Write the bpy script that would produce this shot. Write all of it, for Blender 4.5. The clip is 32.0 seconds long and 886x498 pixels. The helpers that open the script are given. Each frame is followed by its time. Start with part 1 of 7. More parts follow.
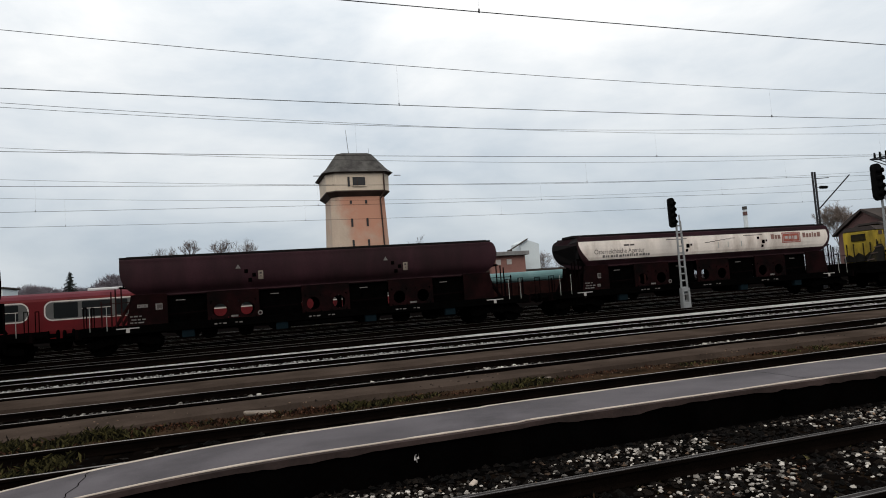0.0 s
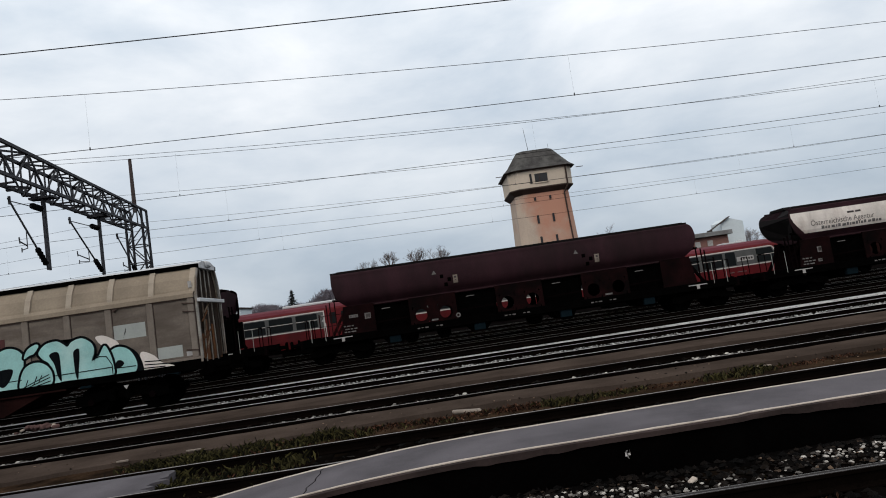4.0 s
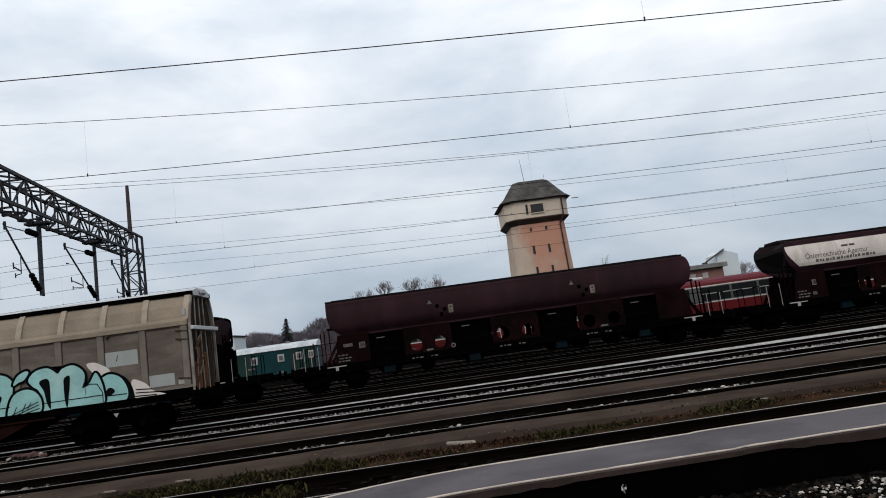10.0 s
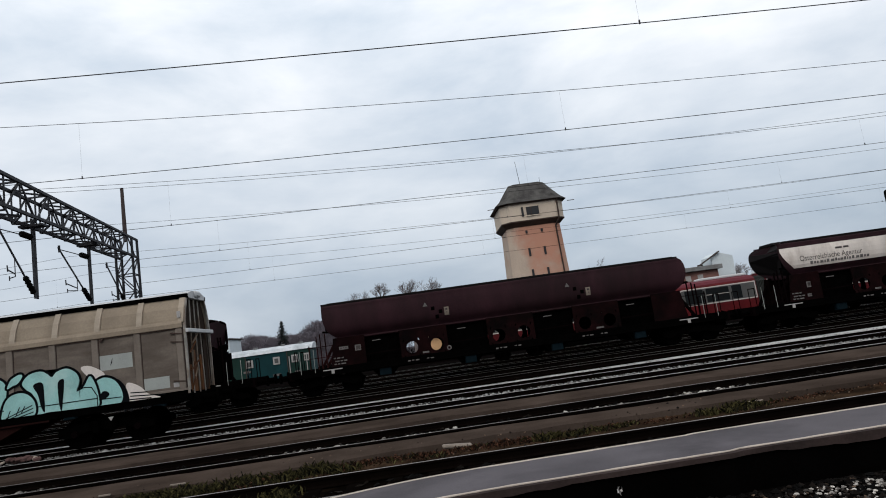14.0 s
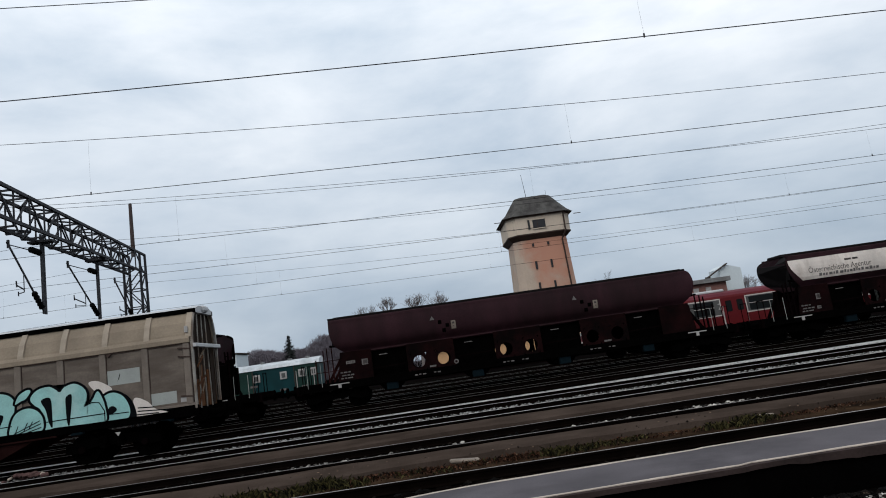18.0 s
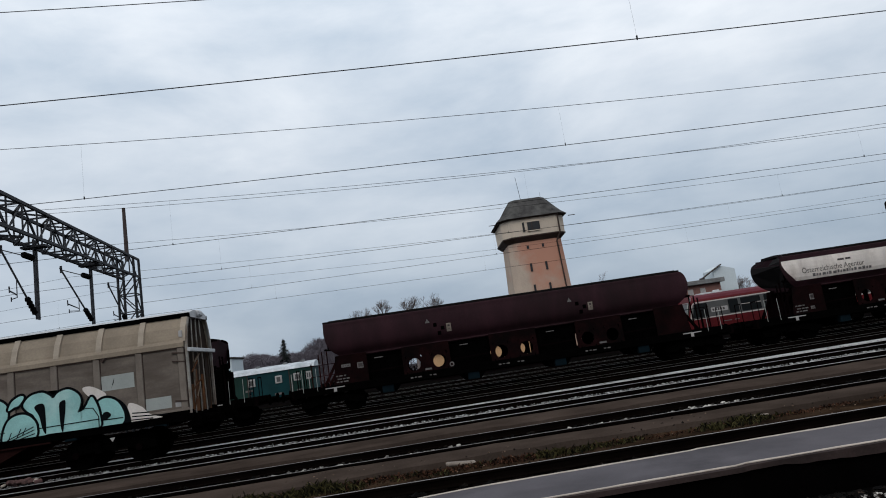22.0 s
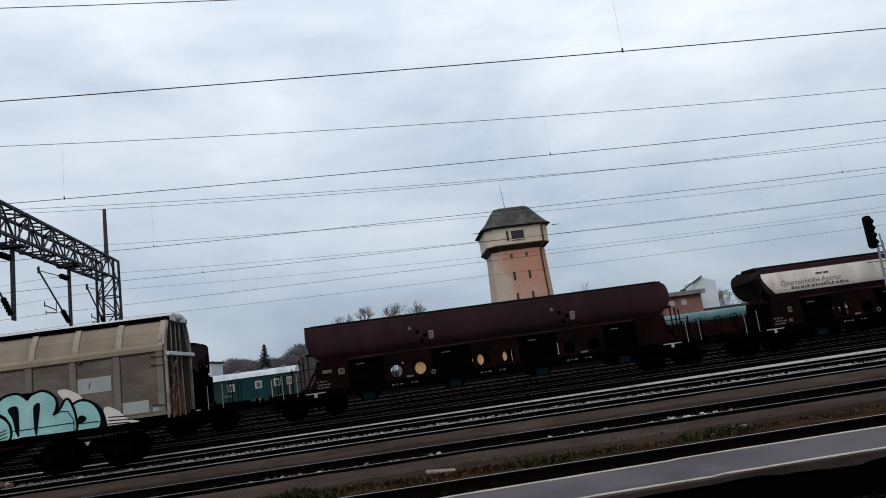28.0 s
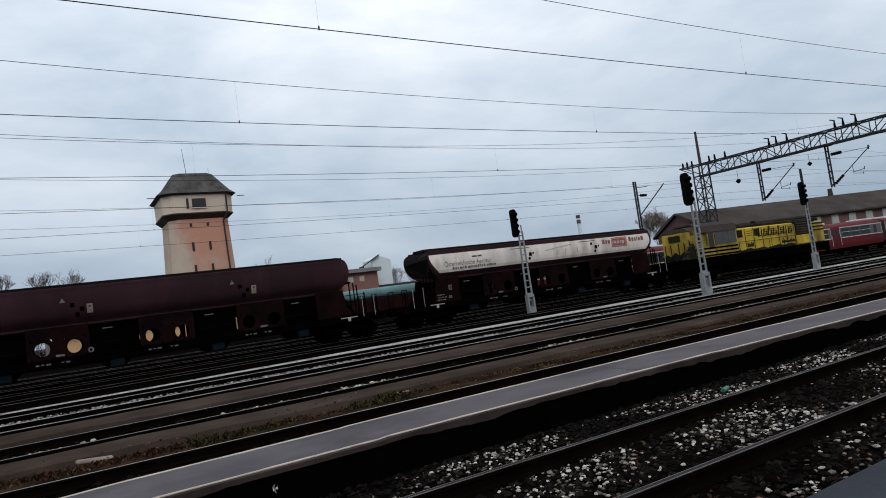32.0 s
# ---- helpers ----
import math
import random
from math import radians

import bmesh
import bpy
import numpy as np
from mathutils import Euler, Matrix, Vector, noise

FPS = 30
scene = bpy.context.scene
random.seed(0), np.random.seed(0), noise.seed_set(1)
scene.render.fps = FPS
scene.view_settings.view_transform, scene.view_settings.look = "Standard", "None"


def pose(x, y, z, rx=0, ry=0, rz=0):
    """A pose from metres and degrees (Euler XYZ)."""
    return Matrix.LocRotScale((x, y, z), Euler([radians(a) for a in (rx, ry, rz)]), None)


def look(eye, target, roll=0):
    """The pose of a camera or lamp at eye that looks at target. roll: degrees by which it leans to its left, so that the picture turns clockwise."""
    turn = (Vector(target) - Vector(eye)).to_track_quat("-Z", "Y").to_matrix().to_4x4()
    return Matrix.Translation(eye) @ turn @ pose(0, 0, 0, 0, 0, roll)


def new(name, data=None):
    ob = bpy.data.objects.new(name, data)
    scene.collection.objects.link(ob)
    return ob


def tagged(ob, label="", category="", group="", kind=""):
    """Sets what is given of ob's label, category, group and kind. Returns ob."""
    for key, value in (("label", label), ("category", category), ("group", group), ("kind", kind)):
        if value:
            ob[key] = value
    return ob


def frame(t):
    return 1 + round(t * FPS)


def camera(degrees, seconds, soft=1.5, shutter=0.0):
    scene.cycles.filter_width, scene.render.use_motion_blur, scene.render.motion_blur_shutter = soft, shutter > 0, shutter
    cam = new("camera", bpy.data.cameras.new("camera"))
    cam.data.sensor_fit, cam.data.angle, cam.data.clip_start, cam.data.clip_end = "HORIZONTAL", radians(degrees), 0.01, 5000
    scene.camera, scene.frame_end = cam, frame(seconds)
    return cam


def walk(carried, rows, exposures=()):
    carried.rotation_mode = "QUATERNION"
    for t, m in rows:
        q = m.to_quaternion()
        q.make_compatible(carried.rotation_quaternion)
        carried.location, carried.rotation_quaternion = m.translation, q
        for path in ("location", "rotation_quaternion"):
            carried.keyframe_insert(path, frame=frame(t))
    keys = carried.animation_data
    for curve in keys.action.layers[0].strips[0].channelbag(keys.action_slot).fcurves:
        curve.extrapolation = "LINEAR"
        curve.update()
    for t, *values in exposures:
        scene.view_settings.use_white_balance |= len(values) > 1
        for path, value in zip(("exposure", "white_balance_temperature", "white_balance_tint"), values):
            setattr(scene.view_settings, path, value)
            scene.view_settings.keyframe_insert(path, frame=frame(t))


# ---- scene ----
# The camera turns on one spot of a low station platform; x runs along the tracks, y across them, z = 0 at the rail tops.
EXPOSURES = ((0.0, 0.08, 7080, 10), (1.5, 0.07, 7000, 10), (3.5, 0.0, 6800, 10), (9.0, -0.02, 6700, 10), (14.5, -0.03, 6660, 10), (17.2, -0.10, 6560, 9), (19.5, -0.15, 6420, 9), (22.0, -0.26, 6420, 9), (24.0, -0.23, 6420, 9), (26.0, -0.17, 6420, 9), (31.2, -0.17, 6400, 9), (32.0, -0.10, 6420, 9))
cam = camera(67.74, 32.0, soft=1.0)
EYE = (0.0, 0.0, 1.7)
walk(cam, [(t, pose(*EYE, 90 + p, r, y)) for t, y, p, r in [
    (0, -18.03, 3.76, 4.19),
    (0.5, -14.85, 1.45, 6.59),
    (1, -10.85, 2.88, 6.83),
    (1.5, -11.74, 3.43, 7.31),
    (2, -9.80, 4.27, 7.85),
    (2.5, -8.06, 5.44, 7.97),
    (3, -5.16, 6.80, 8.68),
    (3.5, -0.93, 5.03, 8.62),
    (5.5, -3.18, 7.17, 7.12),
    (6, -0.93, 7.34, 7.95),
    (6.5, -2.22, 7.27, 7.57),
    (7, -0.22, 6.73, 7.73),
    (7.5, -1.83, 5.93, 7.92),
    (8, -2.10, 5.96, 7.92),
    (8.5, -1.39, 6.21, 8.05),
    (9, -1.66, 7.08, 8.07),
    (9.5, -1.17, 8.21, 7.63),
    (10, -1.71, 7.84, 7.86),
    (10.5, -1.30, 8.19, 7.65),
    (11, -1.79, 6.92, 7.78),
    (11.5, -2.11, 6.88, 7.97),
    (12, -2.33, 6.87, 7.91),
    (12.5, -2.52, 7.33, 7.74),
    (13, -1.91, 7.41, 7.59),
    (13.5, -2.00, 8.09, 7.78),
    (14, -2.07, 8.00, 7.96),
    (14.5, -1.99, 7.62, 7.95),
    (16.5, -2.22, 7.94, 8.04),
    (17, -2.04, 8.20, 8.05),
    (17.5, -1.39, 8.93, 8.06),
    (18, -1.46, 9.26, 8.16),
    (18.5, -1.45, 8.71, 8.00),
    (19, -1.68, 8.66, 7.98),
    (19.5, -1.38, 8.79, 8.07),
    (20, -2.31, 8.45, 8.54),
    (20.5, -1.09, 7.42, 8.20),
    (21, -1.99, 8.59, 7.97),
    (21.5, -1.17, 10.07, 8.92),
    (22, -1.85, 9.44, 8.57),
    (22.5, -1.84, 9.26, 8.44),
    (23, -2.83, 9.92, 8.44),
    (23.5, -2.24, 9.99, 8.58),
    (24, -1.70, 8.37, 8.45),
    (24.5, -0.29, 9.19, 8.27),
    (25, -1.73, 10.34, 8.16),
    (25.5, -3.68, 9.02, 7.34),
    (26, -3.28, 8.70, 8.02),
    (26.5, -3.67, 9.93, 7.58),
    (28.5, -3.28, 9.82, 7.93),
    (29, -3.05, 9.79, 7.93),
    (29.5, -2.88, 9.65, 7.94),
    (30, -2.87, 9.62, 8.02),
    (30.5, -2.94, 9.74, 8.10),
    (31, -2.72, 9.95, 8.14),
    (31.5, -3.71, 10.48, 8.94),
    (31.6, -6.53, 9.94, 10.64),
    (31.7, -13.75, 10.47, 10.97),
    (31.8, -20.45, 10.11, 11.03),
    (31.9, -26.29, 6.69, 9.52),
    (32, -30.71, 3.85, 7.88),
]], exposures=EXPOSURES)

# ---- sky and light ----
world = bpy.data.worlds.new("overcast_sky")
scene.world = world
world.use_nodes = True
wn, wl = world.node_tree.nodes, world.node_tree.links
wn.clear()
w_out = wn.new("ShaderNodeOutputWorld")
w_bg = wn.new("ShaderNodeBackground")
w_sky = wn.new("ShaderNodeTexSky")
w_sky.sky_type, w_sky.sun_disc = "NISHITA", False
w_sky.sun_elevation, w_sky.sun_rotation = radians(40), radians(205)
w_sky.air_density, w_sky.dust_density = 1.0, 4.0
w_co = wn.new("ShaderNodeTexCoord")
w_map = wn.new("ShaderNodeMapping")
w_map.inputs["Scale"].default_value = (1.0, 1.0, 2.6)
w_no = wn.new("ShaderNodeTexNoise")
w_no.inputs["Scale"].default_value, w_no.inputs["Detail"].default_value, w_no.inputs["Roughness"].default_value = 3.0, 8.0, 0.55
w_no.inputs["Distortion"].default_value = 0.2
w_ramp = wn.new("ShaderNodeValToRGB")
w_ramp.color_ramp.elements[0].position, w_ramp.color_ramp.elements[0].color = 0.30, (4.75, 5.5, 6.4, 1)
w_ramp.color_ramp.elements[1].position, w_ramp.color_ramp.elements[1].color = 0.68, (7.85, 8.2, 8.65, 1)
w_mix = wn.new("ShaderNodeMix")
w_mix.data_type = "RGBA"
w_mix.inputs["Factor"].default_value = 0.88
wl.new(w_co.outputs["Generated"], w_map.inputs["Vector"])
wl.new(w_map.outputs["Vector"], w_no.inputs["Vector"])
wl.new(w_no.outputs["Fac"], w_ramp.inputs["Fac"])
wl.new(w_sky.outputs["Color"], w_mix.inputs["A"])
wl.new(w_ramp.outputs["Color"], w_mix.inputs["B"])
w_sep = wn.new("ShaderNodeSeparateXYZ")
w_grad = wn.new("ShaderNodeMapRange")
w_grad.inputs["From Min"].default_value, w_grad.inputs["From Max"].default_value = 0.0, 0.52
w_tint = wn.new("ShaderNodeMix")
w_tint.data_type = "RGBA"
w_tint.inputs["A"].default_value = (0.66, 0.745, 0.835, 1)
w_tint.inputs["B"].default_value = (1.72, 1.68, 1.64, 1)
w_mul = wn.new("ShaderNodeVectorMath")
w_mul.operation = "MULTIPLY"
wl.new(w_co.outputs["Generated"], w_sep.inputs["Vector"])
wl.new(w_sep.outputs["Z"], w_grad.inputs["Value"])
wl.new(w_mix.outputs["Result"], w_mul.inputs[0])
wl.new(w_grad.outputs["Result"], w_tint.inputs["Factor"])
wl.new(w_tint.outputs["Result"], w_mul.inputs[1])
wl.new(w_mul.outputs["Vector"], w_bg.inputs["Color"])
w_bg.inputs["Strength"].default_value = 0.1
wl.new(w_bg.outputs["Background"], w_out.inputs["Surface"])

sun_data = bpy.data.lights.new("sun", "SUN")
sun_data.energy, sun_data.angle, sun_data.color = 0.62, radians(35), (1.0, 0.97, 0.93)
sun = new("sun", sun_data)
sun.matrix_world = look((-25.4, -54.4, 50.3), (0, 0, 0))


# ---- materials ----
def material(name, color, rough=0.8, metal=0.0, vary=0.25, scale=3.0, fine=40.0, bump=0.15, dirt=None, dirt_at=0.6, streak=1.0, spec=0.3):
    """A procedural surface: base colour varied at two scales, optional stains of a second colour, fine relief."""
    m = bpy.data.materials.new(name)
    m.use_nodes = True
    n, l = m.node_tree.nodes, m.node_tree.links
    b = n["Principled BSDF"]
    b.inputs["Roughness"].default_value, b.inputs["Metallic"].default_value = rough, metal
    b.inputs["Specular IOR Level"].default_value = spec
    co = n.new("ShaderNodeTexCoord")
    mp = n.new("ShaderNodeMapping")
    mp.inputs["Scale"].default_value = (1.0, 1.0, streak)
    l.new(co.outputs["Object"], mp.inputs["Vector"])
    big, small = n.new("ShaderNodeTexNoise"), n.new("ShaderNodeTexNoise")
    big.inputs["Scale"].default_value, big.inputs["Detail"].default_value = scale, 5.0
    small.inputs["Scale"].default_value, small.inputs["Detail"].default_value = fine, 3.0
    l.new(mp.outputs["Vector"], big.inputs["Vector"])
    l.new(co.outputs["Object"], small.inputs["Vector"])
    add = n.new("ShaderNodeMath")
    add.operation = "MULTIPLY_ADD"
    l.new(small.outputs["Fac"], add.inputs[0])
    add.inputs[1].default_value = 0.45
    l.new(big.outputs["Fac"], add.inputs[2])
    rng = n.new("ShaderNodeMapRange")
    rng.inputs["From Min"].default_value, rng.inputs["From Max"].default_value = 0.45, 1.0
    rng.inputs["To Min"].default_value, rng.inputs["To Max"].default_value = 1.0 - vary, 1.0 + vary
    l.new(add.outputs[0], rng.inputs["Value"])
    mul = n.new("ShaderNodeVectorMath")
    mul.operation = "SCALE"
    mul.inputs[0].default_value = color
    l.new(rng.outputs["Result"], mul.inputs["Scale"])
    out = mul.outputs["Vector"]
    if dirt:
        st = n.new("ShaderNodeTexNoise")
        st.inputs["Scale"].default_value, st.inputs["Detail"].default_value = scale * 0.45, 8.0
        st.inputs["Roughness"].default_value = 0.65
        l.new(mp.outputs["Vector"], st.inputs["Vector"])
        cr = n.new("ShaderNodeMapRange")
        cr.inputs["From Min"].default_value, cr.inputs["From Max"].default_value = dirt_at - 0.1, dirt_at + 0.12
        l.new(st.outputs["Fac"], cr.inputs["Value"])
        mx = n.new("ShaderNodeMix")
        mx.data_type = "RGBA"
        mx.inputs["B"].default_value = (*dirt, 1)
        l.new(cr.outputs["Result"], mx.inputs["Factor"])
        l.new(out, mx.inputs["A"])
        out = mx.outputs["Result"]
    l.new(out, b.inputs["Base Color"])
    if bump:
        bp = n.new("ShaderNodeBump")
        bp.inputs["Strength"].default_value, bp.inputs["Distance"].default_value = bump, 0.02
        l.new(add.outputs[0], bp.inputs["Height"])
        l.new(bp.outputs["Normal"], b.inputs["Normal"])
    return m


def island_material(name, dark, light, rough=0.85, power=1.0):
    """Loose pieces (stones, leaves) whose colour changes from piece to piece."""
    m = material(name, light, rough, 0, 0.2, 9.0, 60.0, 0.2, spec=0.08)
    n, l = m.node_tree.nodes, m.node_tree.links
    b = n["Principled BSDF"]
    g = n.new("ShaderNodeNewGeometry")
    pw = n.new("ShaderNodeMath")
    pw.operation = "POWER"
    pw.inputs[1].default_value = power
    l.new(g.outputs["Random Per Island"], pw.inputs[0])
    mx = n.new("ShaderNodeMix")
    mx.data_type = "RGBA"
    mx.inputs["A"].default_value, mx.inputs["B"].default_value = (*dark, 1), (*light, 1)
    l.new(pw.outputs[0], mx.inputs["Factor"])
    l.new(mx.outputs["Result"], b.inputs["Base Color"])
    return m


# Soil and ballast base colours are set near black for deep, crushed darks.
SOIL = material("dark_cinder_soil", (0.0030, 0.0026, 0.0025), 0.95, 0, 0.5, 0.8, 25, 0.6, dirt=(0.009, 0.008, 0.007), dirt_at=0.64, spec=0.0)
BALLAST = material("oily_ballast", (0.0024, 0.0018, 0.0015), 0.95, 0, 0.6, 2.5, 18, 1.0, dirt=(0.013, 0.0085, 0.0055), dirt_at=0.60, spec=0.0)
ASPHALT = material("grey_asphalt", (0.086, 0.078, 0.085), 0.85, 0, 0.28, 1.1, 60, 0.3, dirt=(0.046, 0.041, 0.045), dirt_at=0.58, spec=0.12)
PAVING = material("worn_walkway_concrete", (0.050, 0.0368, 0.0297), 0.95, 0, 0.4, 0.9, 30, 0.4, dirt=(0.030, 0.022, 0.0175), dirt_at=0.58, spec=0.0)
EDGE = material("pale_kerb_line", (0.42, 0.355, 0.30), 0.85, 0, 0.2, 2.5, 40, 0.2, dirt=(0.17, 0.135, 0.11), dirt_at=0.64)
KERB = material("brown_concrete_kerb", (0.040, 0.028, 0.026), 0.9, 0, 0.35, 2.0, 30, 0.4, dirt=(0.018, 0.014, 0.013), dirt_at=0.55, spec=0.05)
DARKKERB = material("blue_grey_platform_edge", (0.030, 0.034, 0.042), 0.85, 0, 0.25, 2, 30, 0.2, spec=0.1)
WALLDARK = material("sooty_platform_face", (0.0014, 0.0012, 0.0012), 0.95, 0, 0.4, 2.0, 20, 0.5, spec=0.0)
PATH = material("pale_gravel_path", (0.36, 0.355, 0.345), 0.9, 0, 0.3, 1.6, 22, 0.6, dirt=(0.16, 0.152, 0.148), dirt_at=0.57)
RAIL_TOP = material("polished_rail_steel", (0.42, 0.40, 0.39), 0.5, 0.4, 0.3, 2, 40, 0.05)
RAIL_WORN = material("part_worn_rail_steel", (0.12, 0.113, 0.110), 0.6, 0.3, 0.4, 2, 40, 0.05, dirt=(0.05, 0.042, 0.038), dirt_at=0.55)
RAIL_DULL = material("dull_rail_steel", (0.021, 0.018, 0.0175), 0.8, 0.0, 0.3, 3, 40, 0.05, spec=0.1)
RAIL_EDGE = material("bright_rail_corner", (0.23, 0.215, 0.208), 0.7, 0.0, 0.35, 2, 40, 0.05, spec=0.2)
RAIL_SIDE = material("rusty_rail_side", (0.0035, 0.0024, 0.002), 0.9, 0, 0.4, 3, 40, 0.3, spec=0.0)
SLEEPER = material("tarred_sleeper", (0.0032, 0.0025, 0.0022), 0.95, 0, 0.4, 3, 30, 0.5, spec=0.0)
BROWN = material("weathered_brown_wagon_paint", (0.0262, 0.0094, 0.0130), 0.72, 0, 0.40, 1.1, 14, 0.10, dirt=(0.0140, 0.0064, 0.0074), dirt_at=0.56, streak=0.3, spec=0.12)
# Very dark brown for frames, rails, rims and the hall plinth.
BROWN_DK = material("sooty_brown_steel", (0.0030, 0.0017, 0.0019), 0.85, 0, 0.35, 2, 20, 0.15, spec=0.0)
REDPOST = material("dull_red_steel_post", (0.026, 0.0075, 0.0075), 0.85, 0, 0.4, 2, 20, 0.1, dirt=(0.008, 0.003, 0.003), dirt_at=0.52, spec=0.03)
# Wagon brown with the hull overhang's shade painted in, plus grime.
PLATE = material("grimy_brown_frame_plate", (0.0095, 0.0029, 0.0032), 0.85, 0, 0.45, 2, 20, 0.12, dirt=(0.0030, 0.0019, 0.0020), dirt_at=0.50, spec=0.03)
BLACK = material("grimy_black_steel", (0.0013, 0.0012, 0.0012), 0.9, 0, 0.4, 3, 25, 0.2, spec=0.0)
TARP = material("dark_roof_strip", (0.0065, 0.0052, 0.0053), 0.85, 0, 0.3, 2, 20, 0.15, spec=0.1)
MARKWHITE = material("white_stencil_paint", (0.36, 0.345, 0.335), 0.8, 0, 0.2, 4, 40, 0.05)
PALE = material("dirty_cream_wagon_side", (0.67, 0.61, 0.56), 0.8, 0, 0.18, 1.2, 20, 0.06, dirt=(0.30, 0.23, 0.19), dirt_at=0.60, streak=0.4, spec=0.1)
BEIGE = material("beige_wagon_roof_paint", (0.275, 0.222, 0.165), 0.75, 0, 0.2, 1.0, 16, 0.08, dirt=(0.20, 0.158, 0.12), dirt_at=0.57, spec=0.15)
TAUPE = material("taupe_sliding_wall", (0.152, 0.125, 0.104), 0.78, 0, 0.26, 1.2, 16, 0.10, dirt=(0.100, 0.080, 0.066), dirt_at=0.55, streak=3.5, spec=0.15)
TAUPE_LT = material("taupe_wall_rib", (0.185, 0.155, 0.130), 0.75, 0, 0.22, 1.5, 20, 0.08, dirt=(0.12, 0.095, 0.078), dirt_at=0.58, spec=0.15)
STEELGREY = material("grey_end_frame", (0.25, 0.235, 0.212), 0.7, 0.0, 0.3, 2.5, 25, 0.1, dirt=(0.12, 0.07, 0.04), dirt_at=0.52)
ENDDARK = material("dark_rusty_end_sheet", (0.026, 0.018, 0.014), 0.85, 0, 0.4, 2.5, 25, 0.15, dirt=(0.10, 0.05, 0.025), dirt_at=0.58, streak=0.3, spec=0.05)
BEIGE_LT = material("pale_beige_roof_rib", (0.36, 0.30, 0.235), 0.75, 0, 0.15, 1.5, 20, 0.06, dirt=(0.26, 0.21, 0.16), dirt_at=0.6)
TRUSSBROWN = material("rusty_brown_truss", (0.016, 0.0065, 0.006), 0.85, 0, 0.35, 2, 20, 0.15, dirt=(0.006, 0.004, 0.004), dirt_at=0.55, spec=0.0)
RUSTBEIGE = material("rust_streaked_end_wall", (0.16, 0.115, 0.08), 0.8, 0, 0.4, 2.5, 25, 0.15, dirt=(0.07, 0.04, 0.025), dirt_at=0.55, streak=0.3)
ROOFWHITE = material("pale_grey_roof_skin", (0.45, 0.455, 0.46), 0.6, 0, 0.12, 1, 15, 0.05)
RED = material("faded_railcar_red", (0.098, 0.0065, 0.0090), 0.6, 0, 0.2, 0.9, 20, 0.04, dirt=(0.055, 0.006, 0.008), dirt_at=0.56, spec=0.15)
REDROOF = material("dusty_red_roof", (0.105, 0.022, 0.030), 0.75, 0, 0.25, 0.8, 20, 0.05, spec=0.1)
CREAM = material("cream_trim_line", (0.50, 0.455, 0.43), 0.6, 0, 0.1, 3, 30, 0.03)
GREYBAND = material("grey_window_band", (0.075, 0.076, 0.074), 0.6, 0, 0.2, 2, 30, 0.03)
TEAL = material("teal_hut_paint", (0.003, 0.033, 0.038), 0.6, 0, 0.25, 1.2, 20, 0.05, spec=0.15)
TEALPIPE = material("pale_teal_cover", (0.085, 0.165, 0.17), 0.7, 0, 0.22, 1.0, 20, 0.05, dirt=(0.15, 0.24, 0.245), dirt_at=0.6)
SNOWROOF = material("pale_tin_roof", (0.50, 0.53, 0.55), 0.6, 0, 0.3, 1.4, 15, 0.05, dirt=(0.28, 0.31, 0.33), dirt_at=0.56)
YELLOW = material("sun_bleached_yellow_paint", (0.45, 0.325, 0.04), 0.7, 0, 0.28, 1.0, 18, 0.05, dirt=(0.095, 0.068, 0.02), dirt_at=0.545, streak=0.35, spec=0.1)
LOCOGRIME = material("oily_black_grime", (0.010, 0.009, 0.0075), 0.8, 0, 0.5, 2, 20, 0.2, dirt=(0.045, 0.033, 0.008), dirt_at=0.62, spec=0.1)
LOCOGLASS = material("dull_cab_glass", (0.045, 0.05, 0.05), 0.35, 0, 0.3, 1.5, 20, 0.0, spec=0.4)
LATTICE = material("weathered_gantry_steel", (0.022, 0.023, 0.028), 0.7, 0.2, 0.3, 3, 30, 0.1)
GALV = material("galvanised_signal_post", (0.22, 0.23, 0.235), 0.6, 0.2, 0.2, 4, 40, 0.08)
RUSTPOST = material("dark_rusty_mast_tip", (0.048, 0.034, 0.032), 0.8, 0, 0.3, 4, 30, 0.1)
SIGNALBLACK = material("black_signal_head", (0.003, 0.003, 0.003), 0.9, 0, 0.3, 4, 30, 0.05, spec=0.04)
WIRE = material("oxidised_copper_wire", (0.030, 0.028, 0.028), 0.7, 0.2, 0.2, 2, 30, 0.0)
RENDER_CR = material("cream_plaster", (0.56, 0.47, 0.38), 0.9, 0, 0.12, 0.3, 6, 0.1, dirt=(0.34, 0.27, 0.21), dirt_at=0.62, streak=0.4)
ROOFTILE = material("weathered_grey_roof", (0.055, 0.052, 0.050), 0.9, 0, 0.5, 1.3, 7, 0.6, dirt=(0.10, 0.097, 0.09), dirt_at=0.56, spec=0.1)
DARKTRIM = material("dark_cornice", (0.045, 0.028, 0.022), 0.85, 0, 0.3, 1, 12, 0.2)
WINDARK = material("dark_opening", (0.02, 0.02, 0.022), 0.4, 0, 0.2, 2, 20, 0.0)
PINKWALL = material("faded_pink_brown_wall", (0.21, 0.105, 0.088), 0.9, 0, 0.2, 0.5, 8, 0.2)
BRICKRED = material("dull_red_brick_wall", (0.125, 0.066, 0.059), 0.9, 0, 0.25, 0.5, 8, 0.2, dirt=(0.085, 0.050, 0.046), dirt_at=0.56)
# Far pale walls; their blue-grey tone includes painted distance haze.
PALEWALL = material("pale_blue_grey_gable", (0.57, 0.63, 0.655), 0.9, 0, 0.1, 0.3, 5, 0.1)
OCHRE = material("ochre_far_wall", (0.55, 0.33, 0.17), 0.9, 0, 0.15, 0.4, 6, 0.1)
